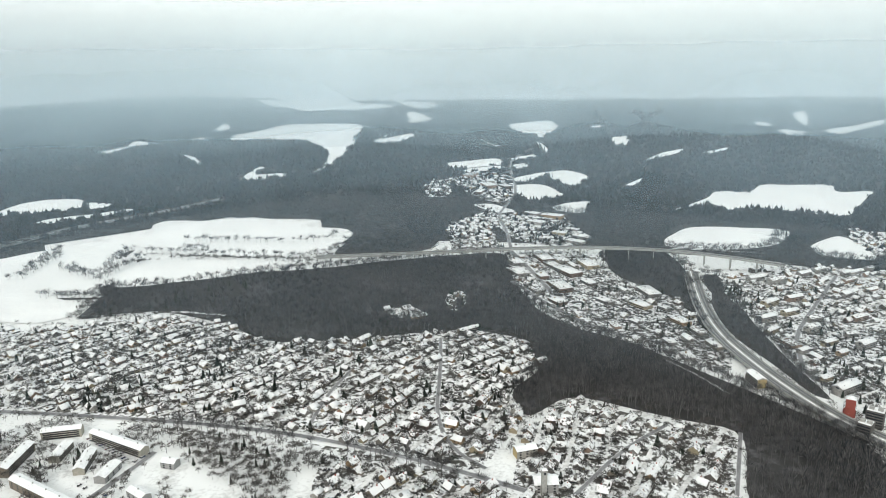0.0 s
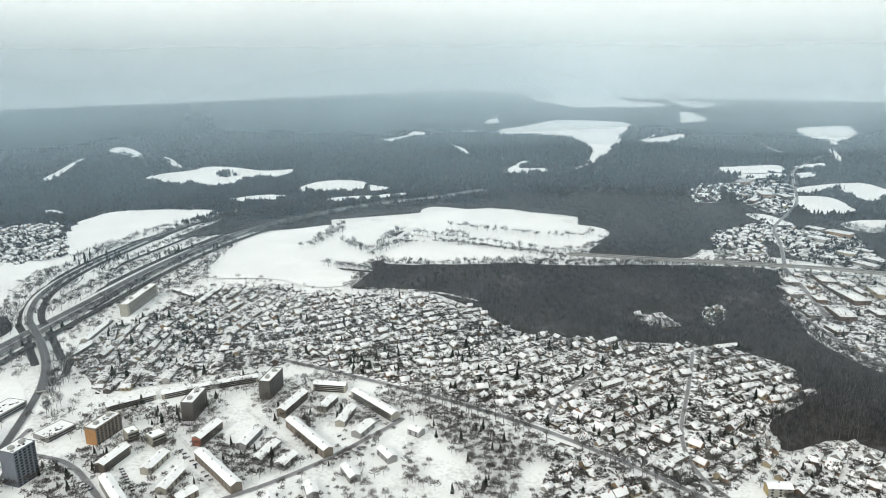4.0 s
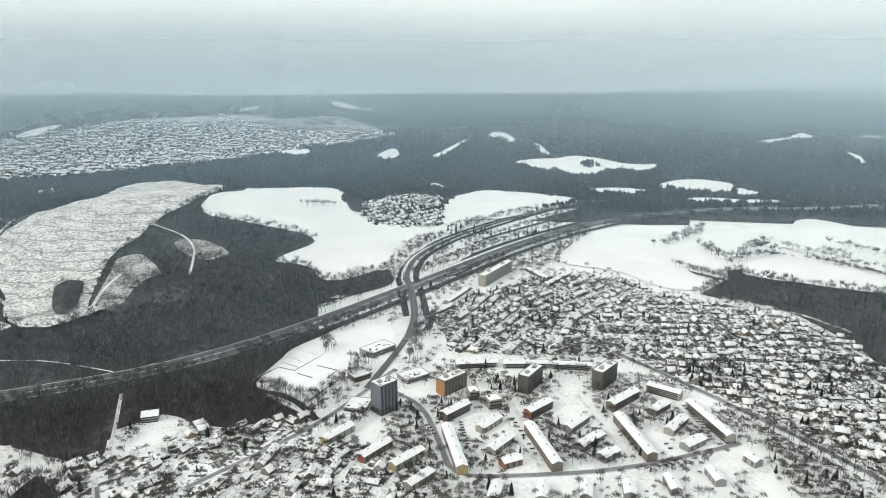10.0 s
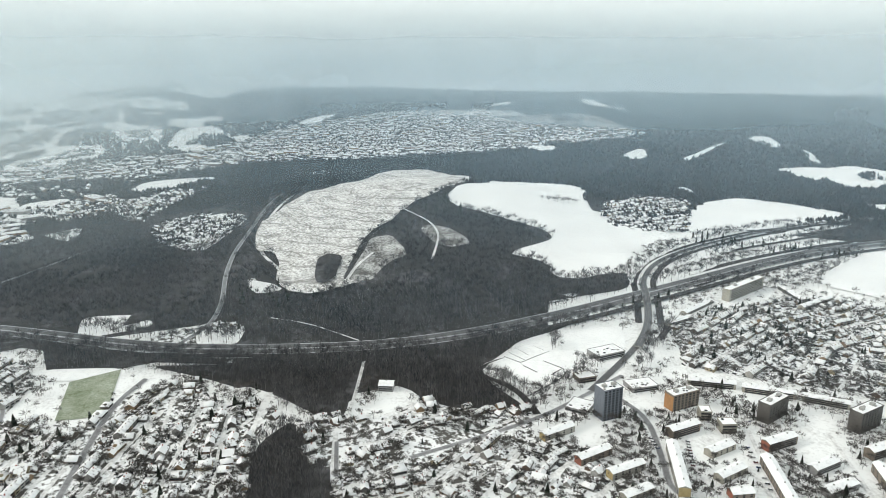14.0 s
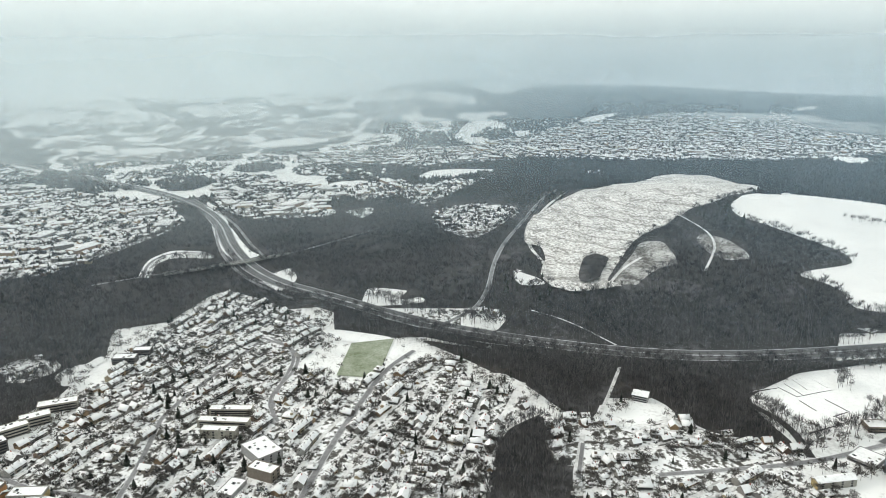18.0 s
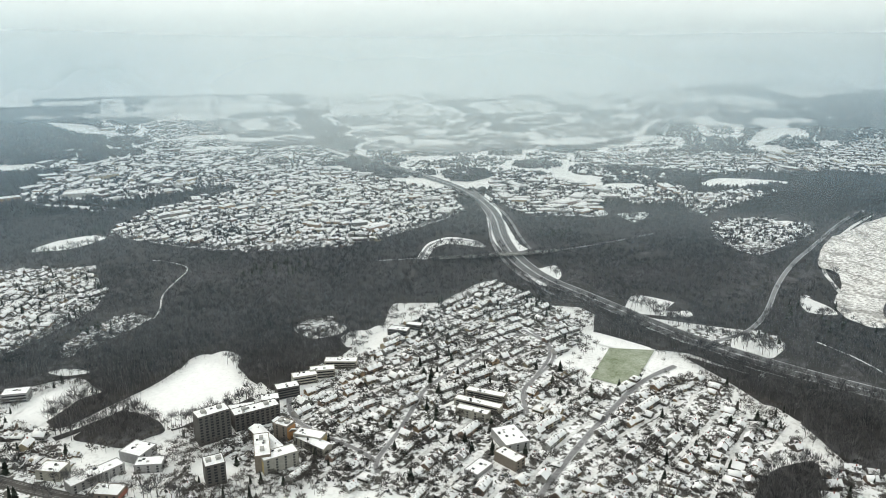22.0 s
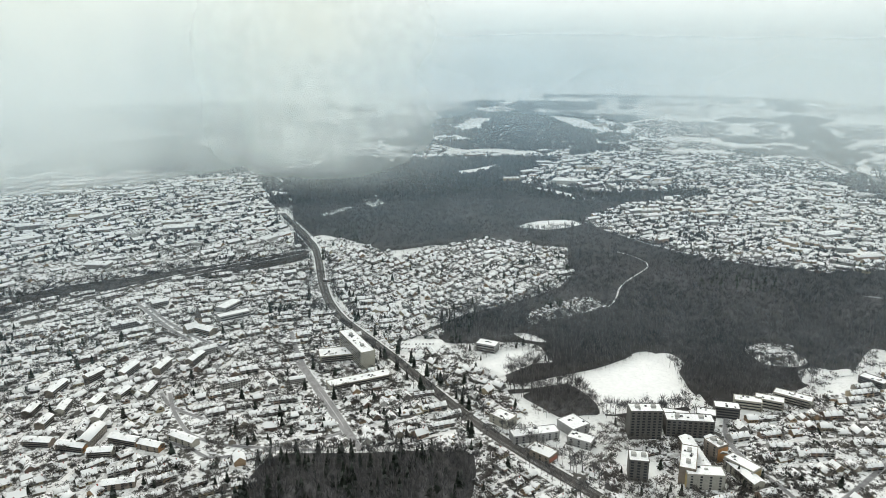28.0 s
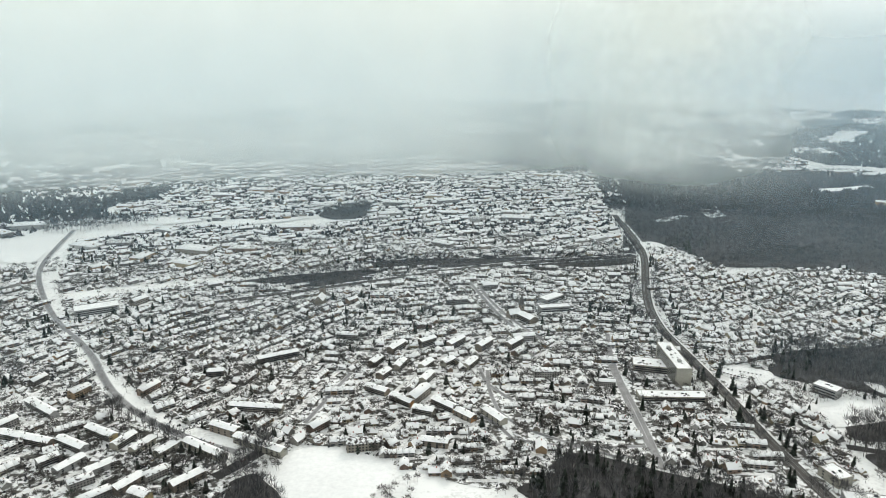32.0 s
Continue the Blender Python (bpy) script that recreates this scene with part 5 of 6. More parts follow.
    if colour in BOLD:
        for e in (-1, 1):
            bm = bmesh.new()
            box(bm, e * l / 2 - 0.15, e * l / 2 + 0.15, -w / 2 + 0.3, w / 2 - 0.3, 0, h - 1.4)
            part("gable_panel", bm, PAINT[colour], ob, COLOUR[colour] + " painted gable end")
    d = math.hypot(x, y)
    tall = name in ("tower_block", "high_block", "slab_tower")
    bays = max(2, int(l / (4.6 if tall else 6.5 if d < 640 else 8)))
    for s in (-1, 1):
        for k in range(storeys):
            z = (k + 0.55) * (h - (0.4 if flat else 1.2)) / storeys
            if d < 670 or tall:
                for i in range(bays):
                    o = new("window", PANE_MESH)
                    o.parent = ob
                    o.location = (-l / 2 + (i + 0.5) * l / bays, s * w / 2, z)
                    o.rotation_euler = (0, 0, math.pi if s > 0 else 0)
                    if tall:
                        o.scale = (1.35, 1, 1.1)
            else:
                o = new("ribbon_window", PANE_MESH)
                o.parent = ob
                o.location, o.scale = (0, s * w / 2, z), (l * 0.45, 1, 1)
    return ob


block("tower_block", "slate", 34, 17, -567, 391, -568, 414)
block("high_block", "dark", 21, 13, -498, 543, -508, 578)
block("high_block", "dark", 22, 13, -450, 613, -456, 649)
block("high_block", "orange", 18, 14, -556, 471, -558, 506)
block("slab_block", "cream", 20, 12, -800, 766, -832, 863)
block("apartment_block", "cream", 12, 12, -411, 655, -374, 663)
block("apartment_block", "cream", 12, 12, -358, 654, -292, 619)
block("apartment_block", "brown", 12, 12, -391, 572, -323, 532)
block("apartment_block", "brown", 12, 12, -438, 488, -370, 453)
block("apartment_block", "yellow", 12, 12, -490, 423, -423, 384)
block("apartment_block", "brown", 12, 12, -509, 435, -512, 471)
block("apartment_block", "red", 12, 12, -456, 505, -458, 542)
block("apartment_block", "brown", 12, 12, -410, 584, -411, 632)
block("corner_flats", "cream", 9, 12, -467, 447, -472, 479)
block("corner_flats", "cream", 9, 12, -431, 427, -437, 460)
block("corner_flats", "red", 9, 13, -409, 420, -404, 439)
block("corner_flats", "grey", 9, 12, -410, 514, -414, 548)
block("corner_flats", "grey", 9, 12, -380, 497, -382, 532)
block("corner_flats", "grey", 9, 13, -355, 497, -354, 519)
block("corner_flats", "cream", 9, 12, -375, 608, -376, 638)
block("corner_flats", "cream", 9, 12, -341, 587, -346, 623)
block("corner_flats", "grey", 9, 13, -315, 573, -312, 600)
block("corner_flats", "grey", 9, 12, -389, 395, -374, 375)
block("corner_flats", "grey", 9, 12, -363, 426, -347, 406)
block("corner_flats", "grey", 9, 12, -338, 455, -324, 436)
block("corner_flats", "grey", 9, 12, -314, 482, -301, 467)
block("corner_flats", "grey", 9, 12, -297, 518, -279, 503)
block("corner_flats", "grey", 9, 12, -279, 557, -261, 544)
block("corner_flats", "grey", 9, 12, -268, 603, -254, 599)
block("row_block", "cream", 8, 10, -598, 531, -569, 573)
block("row_block", "cream", 8, 10, -562, 576, -526, 617)
block("row_block", "cream", 8, 10, -521, 621, -487, 652)
block("apartment_block", "yellow", 10, 11, -549, 316, -556, 353)
block("apartment_block", "red", 10, 11, -500, 326, -507, 364)
block("apartment_block", "yellow", 10, 11, -470, 340, -474, 378)
block("apartment_block", "cream", 9, 11, -437, 332, -441, 362)
block("flat_hall", "grey", 8, 24, -695, 466, -698, 506)
block("flat_hall", "brown", 6, 16, -650, 415, -649, 437)
block("flat_hall", "grey", 5, 22, -611, 459, -608, 491)
block("flat_hall", "grey", 4, 26, -602, 378, -583, 393)
block("flats", "cream", 10, 14, -530, 489, -525, 499)
block("flats", "cream", 10, 14, -501, 490, -496, 504)
block("villa_house", "grey", 9, 14, -713, 198, -706, 213)
block("works_hall", "dark", 7, 18, -909, 545, -889, 560)
block("apartment_block", "cream", 9, 11, -816, 890, -749, 869)
block("apartment_block", "cream", 9, 11, -731, 843, -748, 919)
block("apartment_block", "cream", 9, 11, -774, 668, -802, 740)
block("apartment_block", "cream", 9, 11, -750, 621, -759, 666)
block("school_hall", "grey", 9, 34, -585, -187, -602, -169)
block("school_hall", "brown", 10, 26, -553, -170, -565, -165)
block("school_hall", "grey", 4, 24, -540, -197, -536, -183)
block("apartment_block", "brown", 12, 14, -511, -415, -484, -366)
block("apartment_block", "orange", 12, 13, -532, -403, -517, -376)
block("apartment_block", "cream", 12, 13, -516, -368, -507, -329)
block("terrace_block", "dark", 14, 14, -519, -459, -540, -436)
block("terrace_block", "dark", 14, 14, -554, -439, -566, -425)
block("terrace_block", "dark", 12, 14, -584, -442, -602, -425)
block("terrace_block", "cream", 10, 13, -618, -444, -637, -424)
block("terrace_block", "cream", 10, 13, -641, -435, -657, -412)
block("terrace_block", "cream", 9, 13, -672, -434, -687, -399)
block("flat_block", "dark", 8, 14, -796, -411, -799, -384)
block("flat_block", "dark", 7, 12, -822, -397, -824, -376)
block("terrace_block", "cream", 8, 10, -671, -252, -671, -208)
block("terrace_block", "cream", 8, 10, -648, -256, -645, -204)
block("terrace_block", "cream", 9, 10, -628, -246, -626, -211)
block("slab_tower", "dark", 30, 16, -476, -456, -503, -440)
block("slab_tower", "dark", 18, 15, -511, -441, -548, -414)
block("high_block", "dark", 20, 17, -427, -405, -440, -394)
block("terrace_block", "brown", 16, 14, -492, -393, -461, -368)
block("terrace_block", "yellow", 14, 15, -461, -370, -487, -351)
block("terrace_block", "orange", 16, 13, -519, -393, -518, -377)
block("terrace_block", "yellow", 12, 13, -516, -369, -518, -340)
block("school_hall", "grey", 8, 14, -370, -504, -415, -490)
block("school_hall", "red", 6, 16, -376, -481, -384, -456)
block("school_hall", "grey", 9, 24, -425, -490, -447, -491)
block("school_hall", "grey", 8, 14, -419, -476, -431, -455)
block("school_hall", "cream", 9, 16, -380, -548, -386, -526)
block("hospital", "cream", 22, 17, -320, -798, -317, -722)
block("hospital_wing", "cream", 8, 24, -276, -777, -316, -765)
block("hospital_wing", "cream", 5, 16, -257, -699, -331, -693)
block("church_hall", "brown", 9, 14, -167, -945, -182, -920)
block("school_hall", "grey", 7, 14, -199, -969, -244, -974)
block("school_hall", "grey", 7, 18, -210, -1001, -241, -1025)
block("flats", "grey", 10, 16, -463, -708, -478, -687)
block("apartment_block", "brown", 12, 11, -22, -847, -41, -861)
block("apartment_block", "brown", 12, 11, -58, -837, -78, -861)
block("apartment_block", "brown", 12, 11, -95, -829, -113, -852)
block("apartment_block", "brown", 12, 11, -133, -833, -152, -853)
block("apartment_block", "brown", 11, 11, 16, -827, -1, -852)
block("apartment_block", "cream", 10, 11, -48, -786, -61, -800)
block("apartment_block", "cream", 10, 11, -74, -777, -88, -798)
block("apartment_block", "cream", 10, 11, -22, -777, -34, -795)
block("apartment_block", "cream", 10, 11, 8, -777, -1, -798)
block("apartment_block", "brown", 10, 11, 38, -789, 27, -808)
block("apartment_block", "brown", 10, 11, 27, -756, 17, -772)
block("apartment_block", "cream", 10, 11, -22, -741, -33, -762)
block("apartment_block", "brown", 9, 11, 40, -733, 17, -717)
block("apartment_block", "orange", 9, 11, 12, -710, -10, -690)
block("apartment_block", "cream", 9, 11, -11, -680, -32, -671)
block("apartment_block", "orange", 9, 11, -33, -699, -55, -676)
block("apartment_block", "orange", 9, 11, -56, -673, -72, -655)
block("apartment_block", "cream", 9, 11, -84, -677, -102, -647)
block("apartment_block", "brown", 9, 11, -17, -616, -43, -609)
block("apartment_block", "brown", 11, 11, 190, -653, 162, -637)
block("apartment_block", "cream", 10, 11, 162, -630, 112, -599)
block("apartment_block", "cream", 9, 11, 208, -625, 166, -595)
block("apartment_block", "brown", 10, 11, 200, -549, 178, -572)
block("apartment_block", "brown", 10, 12, 246, -545, 231, -568)
block("apartment_block", "yellow", 10, 12, 231, -544, 214, -535)
block("apartment_block", "yellow", 9, 11, 312, -656, 280, -635)
block("apartment_block", "brown", 9, 11, 393, -649, 335, -627)
block("apartment_block", "grey", 9, 11, 331, -635, 299, -615)
block("apartment_block", "cream", 9, 11, 274, -618, 263, -641)
block("apartment_block", "cream", 9, 11, 254, -609, 242, -631)
block("apartment_block", "cream", 9, 11, 229, -602, 218, -620)
block("apartment_block", "grey", 9, 11, 332, -592, 319, -605)
block("apartment_block", "grey", 9, 11, 310, -578, 295, -602)
block("apartment_block", "grey", 9, 11, 282, -575, 264, -593)
block("apartment_block", "grey", 9, 11, 398, -715, 357, -683)
block("apartment_block", "cream", 9, 11, 183, -695, 126, -685)
block("apartment_block", "dark", 10, 11, 225, -775, 208, -777)
block("apartment_block", "dark", 10, 11, 175, -807, 130, -829)
block("works_hall", "grey", 9, 24, 464, -980, 411, -1005)
block("apartment_block", "yellow", 11, 13, 65, 612, 85, 618)
block("church_hall", "grey", 10, 16, 76, 559, 97, 560)
block("flat_block", "dark", 18, 14, 432, 669, 445, 659)
block("flat_block", "dark", 18, 14, 409, 643, 418, 634)
block("apartment_block", "yellow", 14, 13, 358, 777, 361, 752)
block("works_hall", "brown", 14, 12, -1129, 108, -1150, 126)
block("works_hall", "grey", 8, 10, -1207, 116, -1216, 131)
block("works_hall", "grey", 14, 22, -1187, 113, -1189, 137)


# ---- houses ----
def bent(x, y):
    """Streets are not straight: a gentle warp of the plan."""
    return (x + 16 * math.sin(y / 75 + 1.3 * math.sin(x / 160)) + 7 * math.sin(x / 41), y + 16 * math.sin(x / 82 + 1.1 * math.cos(y / 140)) + 7 * math.cos(y / 37))


def side_streets():
    """Narrow lanes between every other pair of house rows, trodden snow."""
    rows = []
    for style, angle, poly in TOWNS:
        far = math.hypot(sum(p[0] for p in poly) / len(poly), sum(p[1] for p in poly) / len(poly))
        if far > 1700 or style in ("valley_works", "hutments", "far_hamlet"):
            continue
        du, dv, _, _ = STYLE[style]
        c, s = math.cos(radians(angle)), math.sin(radians(angle))
        us = [p[0] * c + p[1] * s for p in poly]
        vs = [-p[0] * s + p[1] * c for p in poly]
        v, row = min(vs), 0
        while v < max(vs):
            row += 1
            gap = dv * (1.28 if row % 2 else 0.9)
            if row % 2:
                w, run = v + gap / 2, []
                for u in np.arange(min(us), max(us), 9.0):
                    x, y = bent(u * c - w * s, u * s + w * c)
                    ok = abs(x) < FAR - 50 and abs(y) < FAR - 50 and cover_at(x, y) == 3
                    if ok:
                        run.append((x, y))
                    if (not ok or u + 9 >= max(us)) and run:
                        if len(run) > 4:
                            rows.append(run)
                        run = []
            v += gap
    return rows


LANES = side_streets()
verts, faces = [], []
for run in LANES:
    p = np.array(run)
    t = np.gradient(p, axis=0)
    t /= np.linalg.norm(t, axis=1)[:, None]
    for k, ((x, y), (u, v)) in enumerate(zip(p, t)):
        z = float(lift(x, y, 0.62))
        verts += [(x - v * 2.3, y + u * 2.3, z), (x + v * 2.3, y - u * 2.3, z)]
        if k:
            n_ = len(verts)
            faces.append((n_ - 4, n_ - 3, n_ - 1, n_ - 2))
    for q in np.linspace(0, 1, len(p) * 3):
        x, y = np.interp(q * (len(p) - 1), np.arange(len(p)), p[:, 0]), np.interp(q * (len(p) - 1), np.arange(len(p)), p[:, 1])
        COVER[cells(x), cells(y)] = 4
me = bpy.data.meshes.new("side_streets")
me.from_pydata(verts, [], faces)
me.materials.append(LANE_SNOW)
tagged(new("side_streets", me), "narrow residential lanes under trodden snow", kind="structure")
PLACED = {k: [] for k in HOUSES}
rng = random.Random(11)
for style, angle, poly in TOWNS:
    du, dv, kinds, size = STYLE[style]
    far = math.hypot(sum(p[0] for p in poly) / len(poly), sum(p[1] for p in poly) / len(poly))
    if far > 2300:
        du, dv = du * 1.2, dv * 1.25
    c, s = math.cos(radians(angle)), math.sin(radians(angle))
    us = [p[0] * c + p[1] * s for p in poly]
    vs = [-p[0] * s + p[1] * c for p in poly]
    row = 0
    v = min(vs)
    while v < max(vs):
        row += 1
        v += dv * (1.28 if row % 2 else 0.9)
        u = min(us) + rng.uniform(0, du)
        while u < max(us):
            r = rng.random()
            for kind, share in kinds:
                r -= share
                if r <= 0:
                    break
            u += du * rng.uniform(0.85, 1.25) if LONG[kind] < 10 else LONG[kind] * 1.1
            x1, y1 = bent(u * c - v * s, u * s + v * c)
            x, y = x1, y1
            x2, y2 = bent(u * c - v * s + c, u * s + v * c + s)
            loose = 9.0 if far > 1700 else 1.6
            x, y = x + rng.gauss(0, loose), y + rng.gauss(0, loose)
            lean = math.atan2(y2 - y1, x2 - x1)
            u += 0 if LONG[kind] < 10 else LONG[kind] * 1.1
            open_lot = math.sin(x / 31 + 2.1 * math.sin(y / 53)) + math.sin(y / 37 + 1.7 * math.sin(x / 59))
            if math.hypot(x, y) > FAR - 100 or rng.random() < (0.55 if open_lot > 1.25 else 0.06):
                continue
            if cover_at(x, y) != 3 or not room(x, y, 3.4 if kind == "hut" else 4.8 if LONG[kind] < 10 else 8.5 if LONG[kind] < 18 else 11 if LONG[kind] < 22 else 15):
                continue
            turn = math.degrees(lean) + rng.gauss(0, 5 if far < 1700 else 25) + (90 if LONG[kind] < 10 and rng.random() < 0.35 else 0)
            PLACED[kind].append((x, y, radians(turn), size * rng.uniform(0.72, 1.18), rng.randrange(len(HOUSES[kind]))))

for x, y, a, k, _ in list(PLACED["house"]):
    if math.hypot(x, y) < 1500 and rng.random() < 0.7:
        b = a + rng.choice((0.6, 1.2, 2.2, 3.6, 4.4))
        x, y = x + 10.5 * math.cos(b), y + 10.5 * math.sin(b)
        if cover_at(x, y) == 3 and room(x, y, 2.6):
            PLACED["hut"].append((x, y, a, rng.uniform(0.8, 1.3), 0))

# the nearest houses are things of their own
near = sorted((p for p in PLACED["house"] if p[4] < 3), key=lambda p: p[0] ** 2 + p[1] ** 2)[:268]
apart = set(near)
PROTO = []
for l, w, h, rise in ((10.5, 8.5, 4.2, 3.2), (12, 9, 4.8, 3.4), (9, 8, 3.8, 3.6)):
    ob = thing("house", pose(0, 0, 0), "plastered family house with a snow-covered gable roof", "house", "family houses of the town")
    bm = bmesh.new()
    gable_walls(bm, l, w, h, rise)
    part("wall", bm, WALL, ob)
    bm = bmesh.new()
    gable_roof(bm, l, w, h, rise, 0.6)
    part("roof", bm, ROOF, ob)
    bm = bmesh.new()
    box(bm, l * 0.2, l * 0.2 + 0.8, -1.0, -0.2, h + rise * 0.5, h + rise + 1.1)
    part("chimney", bm, BRICK, ob)
    bm = bmesh.new()
    box(bm, -0.6, 0.6, -w / 2 - 0.1, -w / 2 + 0.1, 0.1, 2.2)
    part("door", bm, DOOR, ob)
    for sgn, x in ((-1, -l * 0.3), (-1, l * 0.3), (1, -l * 0.3), (1, l * 0.3)):
        o = new("window", PANE_MESH)
        o.parent = ob
        o.location, o.rotation_euler = (x, sgn * w / 2, h * 0.55), (0, 0, math.pi if sgn > 0 else 0)
    PROTO.append(ob)
first = {}
for x, y, a, s, k in near:
    m = pose(x, y, float(relief(x, y)), 0, 0, math.degrees(a)) @ Matrix.Diagonal((s, s, s, 1))
    if k in first:
        copy_thing(PROTO[k], m)
    first.setdefault(k, m)
for k, m in first.items():
    PROTO[k].matrix_world = m

lots = []
for kind, rows in PLACED.items():
    for k in range(len(HOUSES[kind])):
        for tpl, away in ((HOUSES[kind][k], False), (FAR_HOUSES[kind][k], True)):
            pick = [p for p in rows if p[4] == k and p not in apart and (p[0] ** 2 + p[1] ** 2 > 1250 ** 2) == away]
            if pick:
                q = np.array([p[:4] for p in pick])
                lots.append((tpl, np.c_[q[:, :2], relief(q[:, 0], q[:, 1])], q[:, 2], np.repeat(q[:, 3:4], 3, 1)))
crowd("town_houses", lots, (WALLS, ROOFS, GLASS), "many snow-roofed houses, terraces and sheds of the town", "houses")


# ---- trees ----
def bare_tree(seed, twigs, limbs, width, length, spread=0.30, upward=0.6, pale=0.0):
    """A bare tree one metre high: tapered trunk, limbs, and an open crown of long fine twigs."""
    r = random.Random(seed)
    bm = bmesh.new()
    lo = [bm.verts.new((0.016 * math.cos(a), 0.016 * math.sin(a), -0.02)) for a in (0, 2.1, 4.2)]
    hi = [bm.verts.new((0.005 * math.cos(a), 0.005 * math.sin(a), 0.75)) for a in (0, 2.1, 4.2)]
    for i in range(3):
        bm.faces.new((lo[i], lo[(i + 1) % 3], hi[(i + 1) % 3], hi[i])).material_index = 1
    for i in range(limbs + twigs):
        a, twig = r.uniform(0, 6.28), i >= limbs
        if twig:
            e = math.asin(r.uniform(-0.5, 0.95))
            out = Vector((math.cos(a) * math.cos(e), math.sin(a) * math.cos(e), math.sin(e)))
            base = Vector((0, 0, 0.55)) + Vector((out.x * spread, out.y * spread, out.z * 0.30)) * r.uniform(0.15, 0.85)
            way = (out * 0.8 + Vector((r.uniform(-0.5, 0.5), r.uniform(-0.5, 0.5), upward + r.uniform(-0.3, 0.3)))).normalized() * length * r.uniform(0.6, 1.15)
            way.z = min(way.z, 1.0 - base.z)
            wide = width * r.uniform(0.7, 1.3)
        else:
            base, wide = Vector((0, 0, r.uniform(0.25, 0.5))), 0.010
            way = Vector((math.cos(a), math.sin(a), r.uniform(0.7, 1.7))).normalized() * r.uniform(0.3, 0.45)
        side = way.cross(Vector((r.uniform(-1, 1), r.uniform(-1, 1), r.uniform(-0.3, 0.3)))).normalized() * wide
        f = bm.faces.new([bm.verts.new(base - side), bm.verts.new(base + side), bm.verts.new(base + way)])
        f.material_index = 0 if twig and r.random() >= pale else 1
    return template(bm)


def conifer(seed, tiers):
    r = random.Random(seed)
    bm = bmesh.new()
    for t in range(tiers):
        z0 = 0.08 + 0.8 * t / tiers
        z1 = min(1.0, z0 + 1.35 / tiers)
        rad = 0.21 * (1 - z0) + 0.02
        top = bm.verts.new((r.uniform(-0.01, 0.01), r.uniform(-0.01, 0.01), z1))
        ring = [bm.verts.new((rad * q * math.cos(a), rad * q * math.sin(a), z0 - (0.03 if q > 0.8 else 0)))
                for a, q in ((i * 0.785 + r.uniform(-0.2, 0.2), r.uniform(0.85, 1.15) if i % 2 else r.uniform(0.5, 0.75)) for i in range(8))]
        for i in range(8):
            bm.faces.new((ring[i], ring[(i + 1) % 8], top))
    return template(bm)


def clump(seed, k):
    """The top of a far crown: an uneven tuft of upright blades."""
    r = random.Random(seed)
    bm = bmesh.new()
    for i in range(k):
        a, q = r.uniform(0, 6.28), r.uniform(0, 0.42)
        x, y, b = q * math.cos(a), q * math.sin(a), r.uniform(0, 3.14)
        w, z = r.uniform(0.16, 0.3), r.uniform(0.7, 1.0) * (1.05 - 0.6 * q)
        bm.faces.new([bm.verts.new((x - w * math.cos(b), y - w * math.sin(b), 0.05)), bm.verts.new((x + w * math.cos(b), y + w * math.sin(b), 0.05)),
                      bm.verts.new((x + r.uniform(-0.1, 0.1), y + r.uniform(-0.1, 0.1), z))])
    return template(bm)


nrng = np.random.default_rng(3)


def scatter(step, r0, r1, code, share=1.0, az=(-48, 225)):
    """Uneven places on ground of one cover, between two distances."""
    g = np.arange(-r1, r1, step)
    x, y = [q.ravel() for q in np.meshgrid(g, g)]
    x, y = x + nrng.uniform(-0.48, 0.48, x.size) * step, y + nrng.uniform(-0.48, 0.48, x.size) * step
    d, a = np.hypot(x, y), np.degrees(np.arctan2(-x, y))
    a = np.where(a < -60, a + 360, a)
    ok = (d > r0) & (d < r1) & (a > az[0]) & (a < az[1]) & (nrng.random(x.size) < share)
    x, y = x[ok], y[ok]
    ok = cover_at(x, y) == code
    return x[ok], y[ok]


def planted(x, y, low, high, tpls, wide=(0.9, 1.3)):
    """Lots for crowd(): heights between low and high, turned at random."""
    lots, pick = [], nrng.integers(0, len(tpls), len(x))
    for k, tpl in enumerate(tpls):
        m = pick == k
        h = nrng.uniform(low, high, m.sum())
        w = h * nrng.uniform(*wide, m.sum())
        lots.append((tpl, np.c_[x[m], y[m], relief(x[m], y[m])], nrng.uniform(0, 6.28, m.sum()), np.stack([w, w, h], -1)))
    return lots


SOFT = [bare_tree(80 + i, 100, 3, 0.020, 0.19, 0.37, 0.45) for i in range(5)]
FINE = [bare_tree(i, 44, 2, 0.030, 0.19, 0.36, 0.4) for i in range(4)]
EVERGREEN = [bare_tree(90 + i, 44, 0, 0.040, 0.13, 0.30, 0.3) for i in range(4)]
DENSE = [bare_tree(40 + i, 52, 3, 0.009, 0.30, 0.22, 1.2, 0.35) for i in range(8)]
PLAIN = [bare_tree(20 + i, 18, 1, 0.019, 0.34, 0.25, 1.2) for i in range(6)]
TUFT = [clump(i, 5) for i in range(5)]
SHRUB = [clump(30 + i, 7) for i in range(3)]
SPRUCE = [conifer(i, 5) for i in range(4)]

def feathered(x, y, near):
    """Thins out one kind of planting where the next one takes over."""
    k = np.clip((np.hypot(x, y) - 880) / 240, 0, 1)
    ok = nrng.random(len(x)) > (k if near else 1 - k)
    return x[ok], y[ok]


def thinned(x, y):
    """Gaps and looser stands within a wood."""
    f = np.sin(x / 37 + 1.9 * np.sin(y / 61)) + np.sin(y / 43 + 1.4 * np.cos(x / 57)) + 0.6 * np.sin(x / 13 + y / 17)
    ok = nrng.random(len(x)) > np.clip((f - 0.9) * 0.55, 0, 0.75)
    return x[ok], y[ok]


